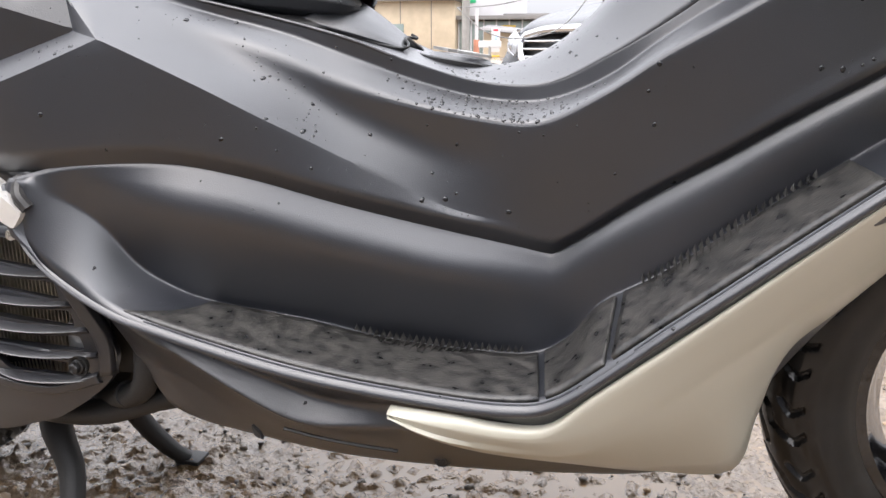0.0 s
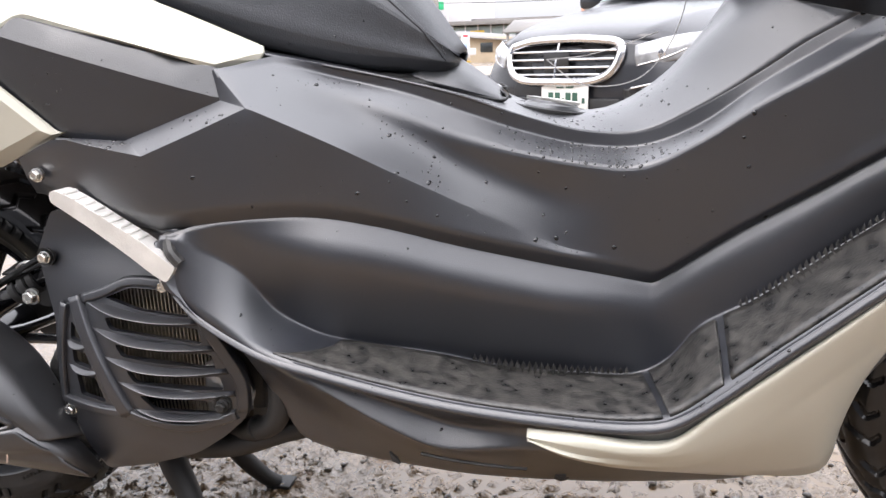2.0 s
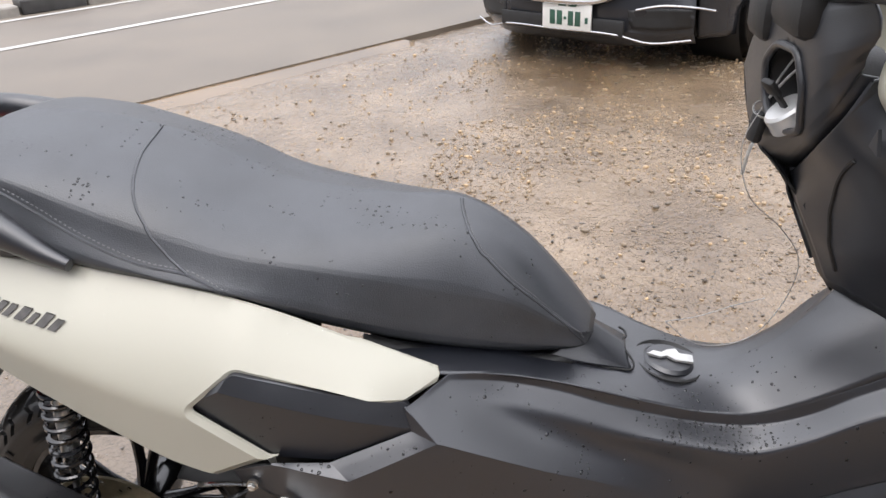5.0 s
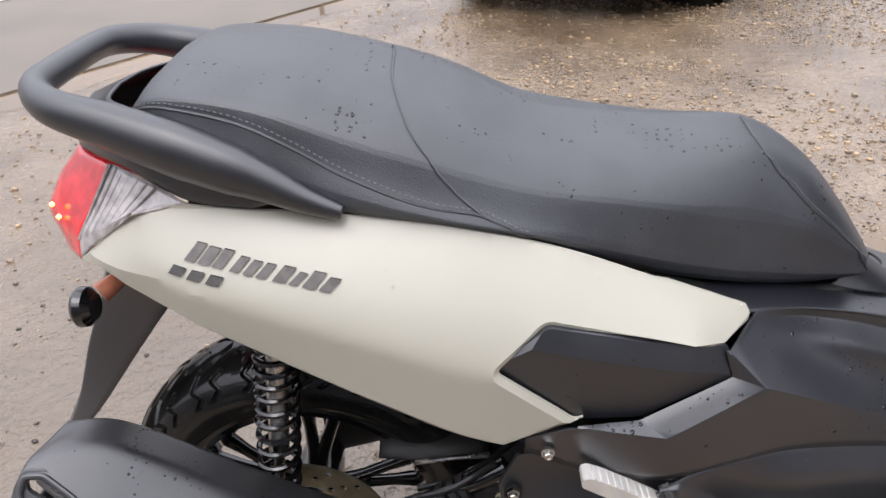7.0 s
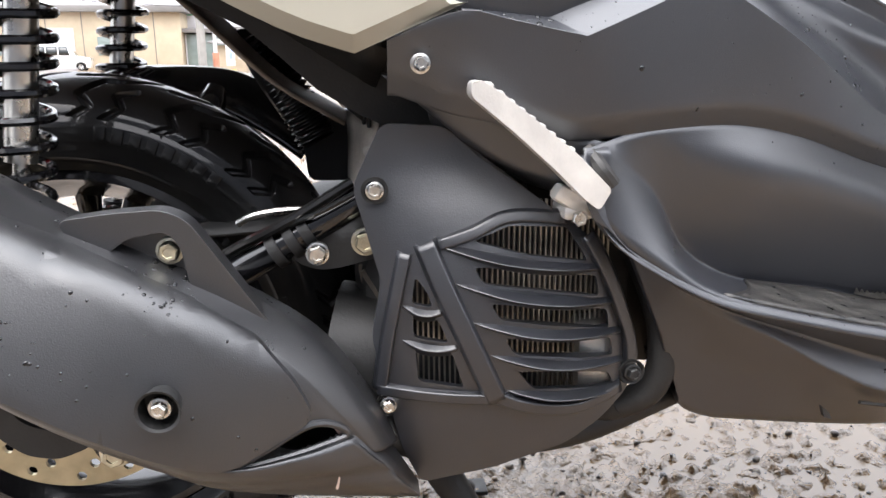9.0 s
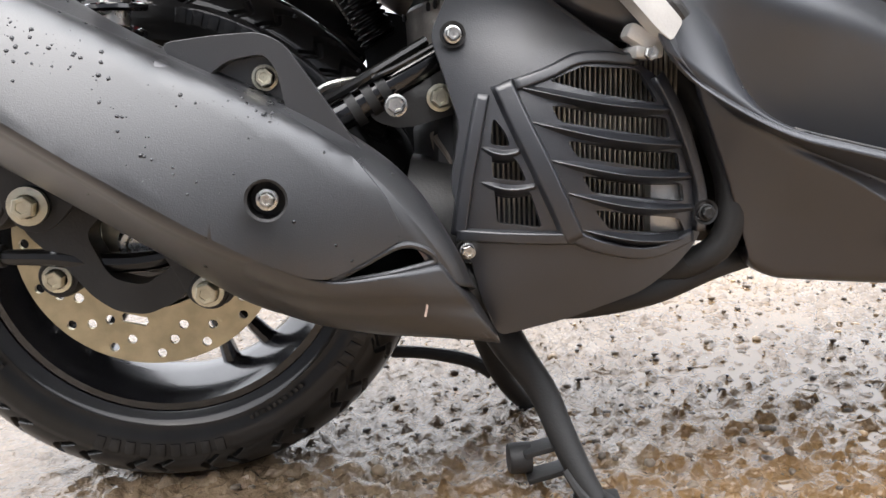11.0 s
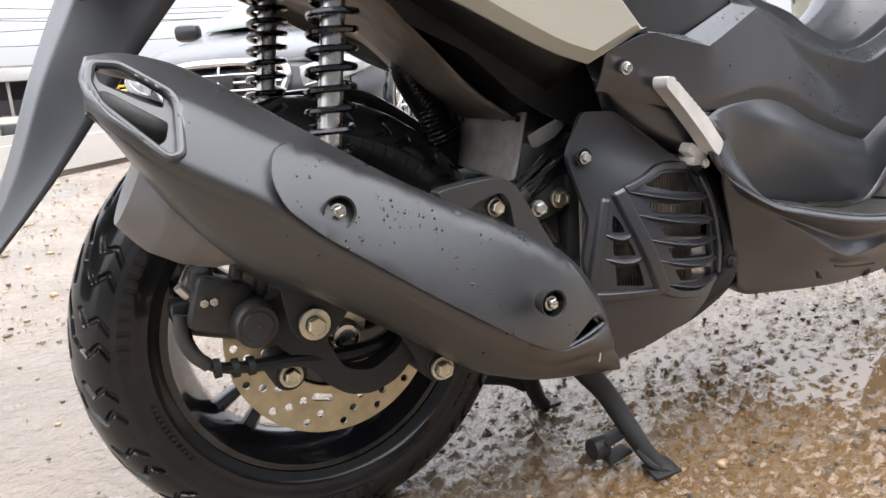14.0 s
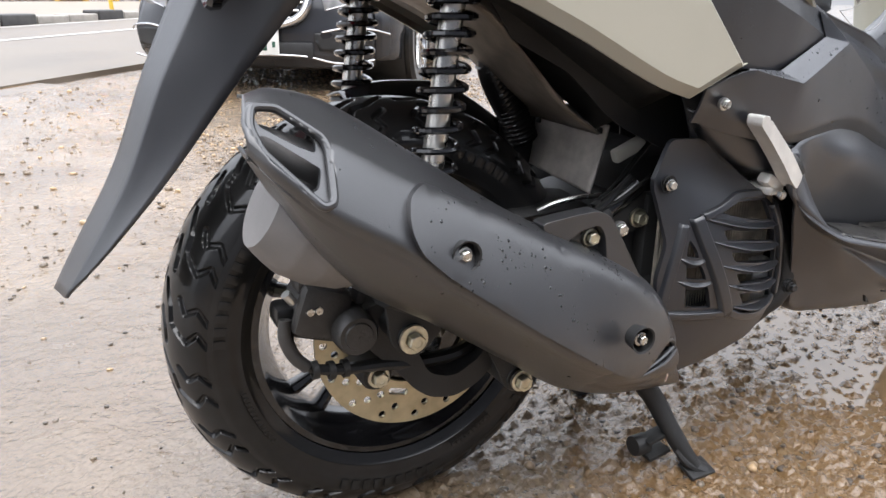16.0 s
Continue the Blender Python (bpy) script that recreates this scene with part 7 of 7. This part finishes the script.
for sy in (-1, 1):
    hl = new("headlight")
    hl.parent = sedan
    lens = [(.43, .575), (.52, .60), (.64, .615), (.72, .60), (.735, .565), (.66, .52), (.55, .495), (.46, .50)]
    bm = loft([[front(sy * .43, .575, .014), (-.13, sy * .55, .612), (-.27, sy * .69, .636), (-.40, sy * .765, .640)], [front(sy * .44, .520, .024), (-.085, sy * .56, .550), (-.215, sy * .70, .585), (-.38, sy * .792, .61)], [front(sy * .455, .455, .018), (-.085, sy * .56, .480), (-.19, sy * .69, .520), (-.35, sy * .792, .570)]], 20, .01, 0, 4)
    skin("lens", bm, HEADLAMP, hl, "clear headlight lens", ref=(1, 0, 0), solid=.006)
    part("light_strip", tube([front(sy * .46, .475, .028), (-.078, sy * .56, .505), (-.175, sy * .66, .56), (-.25, sy * .70, .60)], .004, 14, 8), CHROME, hl)
    part("projector", revolve([(.0005, .02), (.03, .015), (.036, 0)], 18, "x", (-.090, sy * .54, .535)), CHROME, hl)
    bm = loft([[front(sy * .40, .355, .012), (-.04, sy * .55, .365), (-.12, sy * .695, .36)], [front(sy * .40, .315, .012), (-.04, sy * .55, .32), (-.12, sy * .695, .325)], [front(sy * .42, .265, .012), (-.04, sy * .56, .26), (-.13, sy * .69, .27)]], 14, 0, 0, 3)
    skin("air_intake", bm, GREY_PLASTIC, sedan, "dark mesh air intake", ref=(1, 0, 0), solid=.004)
    part("trim_blade", tube([front(sy * .44, .36, .025), (-.03, sy * .56, .382), (-.10, sy * .69, .375), (-.20, sy * .765, .35)], .006, 20, 8), CHROME, sedan)
    mi = new("wing_mirror")
    mi.parent = sedan
    part("mirror_shell", box((.12, .2, .13), (-1.62, sy * .95, .93), .045), PAINT, mi)
    part("mirror_stem", tube([(-1.6, sy * .80, .86), (-1.62, sy * .90, .89)], .025, 5, 8), PAINT, mi)
part("lower_intake", box((.02, .8, .085), (.048, 0, .265), .01), GREY_PLASTIC, sedan, "dark lower air intake")
part("lip_trim", tube([(-.10, -.70, .215), (.0, -.52, .20), (.055, -.36, .235), (.068, 0, .238), (.055, .36, .235), (.0, .52, .20), (-.10, .70, .215)], .006, 40, 8), CHROME, sedan, "chrome lip trim")
np_ = new("number_plate")
np_.parent = sedan
part("plate", box((.012, .315, .158), (.070, .06, .318), .006), material("plate_white", (.78, .78, .74), .4, vary=.04, scale=20), np_, "white number plate with dark green bars")
PLATE_INK = material("plate_green_ink", (.03, .09, .06), .5)
for y, w, z, h in ((.135, .034, .30, .075), (.090, .034, .30, .075), (.055, .016, .30, .014), (.018, .034, .30, .075), (-.028, .034, .30, .075), (.19, .018, .295, .03), (.10, .05, .372, .022), (.035, .05, .372, .022)):
    part("bar", box((.003, w, h), (.0775, y, z), .0008), PLATE_INK, np_)
# glass
bm = loft([[(-1.20, 0, .90), (-1.23, .40, .885), (-1.27, .64, .872)], [(-1.80, 0, 1.195), (-1.82, .35, 1.18), (-1.84, .56, 1.145)]], 14, 0, 0, 4)
bmesh.ops.mirror(bm, geom=bm.verts[:] + bm.edges[:] + bm.faces[:], axis="Y", merge_dist=0.004)
bmesh.ops.translate(bm, vec=(.015, 0, .02), verts=bm.verts)
skin("windscreen", bm, GLASS_PALE, sedan, "pale reflecting windscreen", ref=(1, 0, 1), solid=.005)
for sy in (-1, 1):
    bm = loft([[(-1.72, sy * .80, .86), (-2.3, sy * .825, .87), (-3.0, sy * .82, .88), (-3.7, sy * .76, .90)], [(-2.0, sy * .635, 1.18), (-2.3, sy * .62, 1.22), (-3.0, sy * .62, 1.22), (-3.45, sy * .63, 1.14)]], 14, 0, 0, 3)
    skin("side_window", bm, GLASS_DARK, sedan, "dark side windows", ref=(0, sy, 0), solid=.005)
    for ax in (-.78, -3.55):
        car_wheel("wheel", sedan, ax, sy * .735, .31, .31, .21, sy)
part("floor_pan", box((4.2, 1.3, .12), (-2.35, 0, .25), .03), GREY_PLASTIC, sedan)
for sy in (-1, 1):
    for ax in (-.78, -3.55):
        part("wheel_arch", revolve([(.35, sy * .5), (.36, sy * .80)], 30, "y", (ax, 0, .31)), GREY_PLASTIC, sedan)


def boxy_car(label, at, turn, mat, L=3.6, W=1.55, H=1.5, tall=True):
    """A tall hatchback or van: shell with arches, glass all round, lamps, bumpers and wheels."""
    c = thing("hatchback", label, "car", at, turn)
    h1 = .56 * H if tall else .80
    nose = .95 if tall else .90
    S = [[(0, y, .35), (.02, y, .62), (-.05, y * .98, h1 - .06), (-.75, y * .97, h1)] for y in (0,)]
    half = W / 2
    roof = [(-nose, 0, h1 + .04), (-nose - .42, 0, H - .08), (-nose - .8, 0, H), (-L * .8, 0, H), (-L + .12, 0, H - .08)]
    roof_e = [(-nose + .02, half * .84, h1 + .02), (-nose - .40, half * .80, H - .12), (-nose - .8, half * .80, H - .04), (-L * .8, half * .80, H - .04), (-L + .12, half * .80, H - .12)]
    belt = [(-nose + .1, half * .98, h1 - .04), (-nose - .40, half, h1), (-nose - .8, half, h1 + .01), (-L * .8, half, h1 + .02), (-L + .04, half * .93, h1 + .02)]
    bm_ = loft([roof, roof_e, belt], 40, [.05], 0, 4)
    low = loft([[(-.02, half * .86, h1 - .12), (-.5, half * .97, h1 - .05), (-1.2, half, h1), (-2.2, half, h1 + .01), (-L * .8, half, h1 + .02), (-L + .04, half * .93, h1 + .02)], [(.0, half * .9, .55), (-.5, half, .56), (-1.2, half * 1.01, .56), (-2.2, half * 1.01, .56), (-L * .8, half * 1.01, .56), (-L + .01, half * .95, .56)], [(-.05, half * .88, .22), (-.5, half * .97, .2), (-1.2, half * .98, .2), (-2.2, half * .98, .2), (-L * .8, half * .98, .2), (-L + .05, half * .92, .25)]], 60, .03, 0, 5)
    axles = (-.62, -L + .62)
    bmesh.ops.delete(low, geom=[f for f in low.faces if any(math.hypot(f.calc_center_median().x - ax, f.calc_center_median().z - .28) < .33 for ax in axles)], context="FACES")
    bm_ = merge(bm_, low)
    hood = loft([[(-.02, 0, h1 - .10), (-.4, 0, h1 - .02), (-nose, 0, h1 + .04)], [(-.02, half * .86, h1 - .12), (-.4, half * .95, h1 - .06), (-nose + .05, half * .98, h1 - .03)]], 10, 0, 0, 3)
    bm_ = merge(bm_, hood)
    nose_ = loft([[(-.02, 0, h1 - .10), (-.02, half * .86, h1 - .12)], [(.03, 0, .55), (.0, half * .9, .55)], [(-.02, 0, .22), (-.05, half * .88, .22)]], 8, .02, 0, 3)
    bm_ = merge(bm_, nose_)
    rear = loft([[(-L + .12, 0, H - .08), (-L + .12, half * .80, H - .12)], [(-L + .02, 0, h1 + .02), (-L + .04, half * .93, h1 + .02)], [(-L, 0, .56), (-L + .01, half * .95, .56)], [(-L + .04, 0, .25), (-L + .05, half * .92, .25)]], 8, .02, 0, 3)
    bm_ = merge(bm_, rear)
    bmesh.ops.mirror(bm_, geom=bm_.verts[:] + bm_.edges[:] + bm_.faces[:], axis="Y", merge_dist=0.003)
    part("body", bm_, mat, c, sharp=45)
    for sy in (-1, 1):
        for x0, x1 in ((-nose - .30, -nose - .98), (-nose - 1.05, -nose - 1.75), (-nose - 1.82, -L + .3)):
            bm_ = loft([[(x0, sy * (half + .006), h1 + .04), (x1, sy * (half + .006), h1 + .05)], [(x0 - .16 if x0 > -nose - .5 else x0, sy * (half * .83 + .006), H - .14), (x1, sy * (half * .83 + .006), H - .13)]], 6, 0, 0, 2)
            skin("side_window", bm_, GLASS_DARK, c, "dark side window", ref=(0, sy, 0), solid=.004)
        part("tail_lamp", box((.03, .12, .3), (-L + .03, sy * half * .88, h1 - .14), .01), SIGN_RED, c, "red tail lamp")
        part("headlight", box((.03, .2, .14), (.0, sy * half * .68, h1 - .22), .02), GLASS_PALE, c)
        part("door_handle", box((.14, .02, .025), (-1.75, sy * (half + .012), h1 - .1), .006), CHROME, c)
        part("door_handle", box((.14, .02, .025), (-2.05, sy * (half + .012), h1 - .1), .006), CHROME, c)
        part("wing_mirror", box((.1, .14, .13), (-nose - .2, sy * (half + .09), h1 + .08), .03), mat, c)
        for ax in axles:
            car_wheel("wheel", c, ax, sy * (half - .1), .28, .28, .17, sy, 8)
    bm_ = loft([[(-nose + .03, -half * .78, h1 + .06), (-nose + .03, half * .78, h1 + .06)], [(-nose - .40, -half * .72, H - .1), (-nose - .40, half * .72, H - .1)]], 8, 0, 0, 3)
    skin("windscreen", bm_, GLASS_PALE, c, "pale windscreen", ref=(1, 0, 1), solid=.004)
    bm_ = loft([[(-L + .015, -half * .75, h1 + .06), (-L + .015, half * .75, h1 + .06)], [(-L + .11, -half * .7, H - .14), (-L + .11, half * .7, H - .14)]], 8, 0, 0, 3)
    skin("rear_window", bm_, GLASS_DARK, c, "dark rear window", ref=(-1, 0, 0), solid=.004)
    part("rear_bumper", box((.1, W * .96, .2), (-L + .02, 0, .36), .03), mat, c)
    part("floor_pan", box((L * .9, W * .7, .1), (-L / 2, 0, .25), .02), GREY_PLASTIC, c)
    return c


CAR_WHITE = material("white_car_paint", (.74, .74, .73), .2, vary=.03, scale=2, rough_vary=.03, coat=.8)
boxy_car("white small car parked at the depot", (-.2, 50.2, gz(12)), -70, CAR_WHITE, 3.4, 1.5, 1.45)
boxy_car("white small car parked beside another", (2.2, 50.0, gz(12)), -75, CAR_WHITE, 3.5, 1.5, 1.4)
boxy_car("white van parked before the warehouse", (-17.6, 55.0, gz(12)), 10, CAR_WHITE, 4.2, 1.6, 1.75)

# ---- rain beads on the machine ----
DROP = bpy.data.materials.new("water_bead")
DROP.use_nodes = True
pb = DROP.node_tree.nodes["Principled BSDF"]
pb.inputs["Base Color"].default_value, pb.inputs["Roughness"].default_value = (.9, .92, .95, 1), .03
pb.inputs["Transmission Weight"].default_value, pb.inputs["IOR"].default_value = 1.0, 1.33


DROP_DARK = material("water_bead_on_black", (.006, .0065, .0075), .03, vary=.1, scale=40, rough_vary=.01, spec=.6)


def beads(ob, n, size, where, seed, mat=None):
    """Flattened beads of water over the parts of a panel that where() allows."""
    rg = np.random.default_rng(seed)
    me_ = ob.data
    tri = [(p.center.copy(), p.normal.copy(), p.area, [me_.vertices[i].co for i in p.vertices]) for p in me_.polygons]
    wts = np.array([a * max(where(c, nn), 0) for c, nn, a, _ in tri])
    if wts.sum() <= 0:
        return None
    pick = rg.choice(len(tri), n, p=wts / wts.sum())
    V, F = [], []
    k, rings = 8, ((1.0, 0.0), (.86, .42), (.5, .72))
    for i in pick:
        c, nn, a, vs = tri[i]
        w = rg.random(len(vs))
        w /= w.sum()
        p = sum((v * float(q) for v, q in zip(vs, w)), Vector())
        r = size[0] * (size[1] / size[0]) ** (rg.random() ** 2.5)
        tx = nn.orthogonal().normalized()
        ty = nn.cross(tx)
        a0, st = rg.uniform(0, 6.28), rg.uniform(.75, 1.35)
        s = len(V)
        wob = rg.uniform(.72, 1.22, k)
        for q, h in rings:
            for j in range(k):
                t = a0 + 2 * math.pi * j / k
                V.append(tuple(p + tx * (r * q * wob[j] * math.cos(t) * st) + ty * (r * q * wob[j] * math.sin(t)) + nn * (r * .50 * h - .0002)))
        V.append(tuple(p + nn * r * .40))
        for g in range(2):
            for j in range(k):
                F.append((s + g * k + j, s + g * k + (j + 1) % k, s + (g + 1) * k + (j + 1) % k, s + (g + 1) * k + j))
        F += [(s + 2 * k + j, s + 2 * k + (j + 1) % k, s + 3 * k) for j in range(k)]
    m_ = bpy.data.meshes.new("rain_water")
    m_.from_pydata(V, [], F)
    m_.materials.append(mat or DROP_DARK)
    m_.shade_smooth()
    o = new("rain_water", m_)
    o.parent = ob
    tagged(o, "scattered beads of rain water", kind="stuff")
    return o


def patchy(c, k=14.0, cut=-.05):
    return max(noise.noise(c * k) - cut, 0)


beads(side_panel, 330, (.0006, .0026), lambda c, n: max(n.z + .1, .02) * patchy(c, 22, .02) + .012, 1)
beads(side_panel, 420, (.0005, .0020), lambda c, n: max(0, 1 - abs(c.x - .795) / .10) if n.z > .45 and c.y > -.115 else 0, 2)
beads(console, 420, (.0005, .0019), lambda c, n: max(n.z, 0) * (patchy(c, 22, .05) + (.5 * max(0, 1 - abs(c.x - .79) / .11) if c.y < -.02 else .01)) if c.x > .62 else 0, 3)
beads(seat, 1500, (.0005, .0019), lambda c, n: max(n.z + .1, .05) * patchy(c, 17, .05) if c.x > .1 else .1 * patchy(c), 4)
beads(shield, 520, (.0005, .0019), lambda c, n: max(n.z + .1, 0) * patchy(c, 24, .08) + .006, 5)
beads(shield_plate, 240, (.0005, .0019), lambda c, n: (max(n.z, .05) * patchy(c, 30, .10) + .004) if n.y < -.2 else 0, 9)
beads(tail_cover, 60, (.0006, .0016), lambda c, n: max(n.z, 0) if n.y < 0 else 0, 6, DROP)
beads(foot_board, 120, (.0005, .0017), lambda c, n: max(n.z, 0) if c.y < -.15 else 0, 7)
beads(inset, 40, (.0005, .0013), lambda c, n: patchy(c, 25, .1) if n.y < 0 else 0, 8)
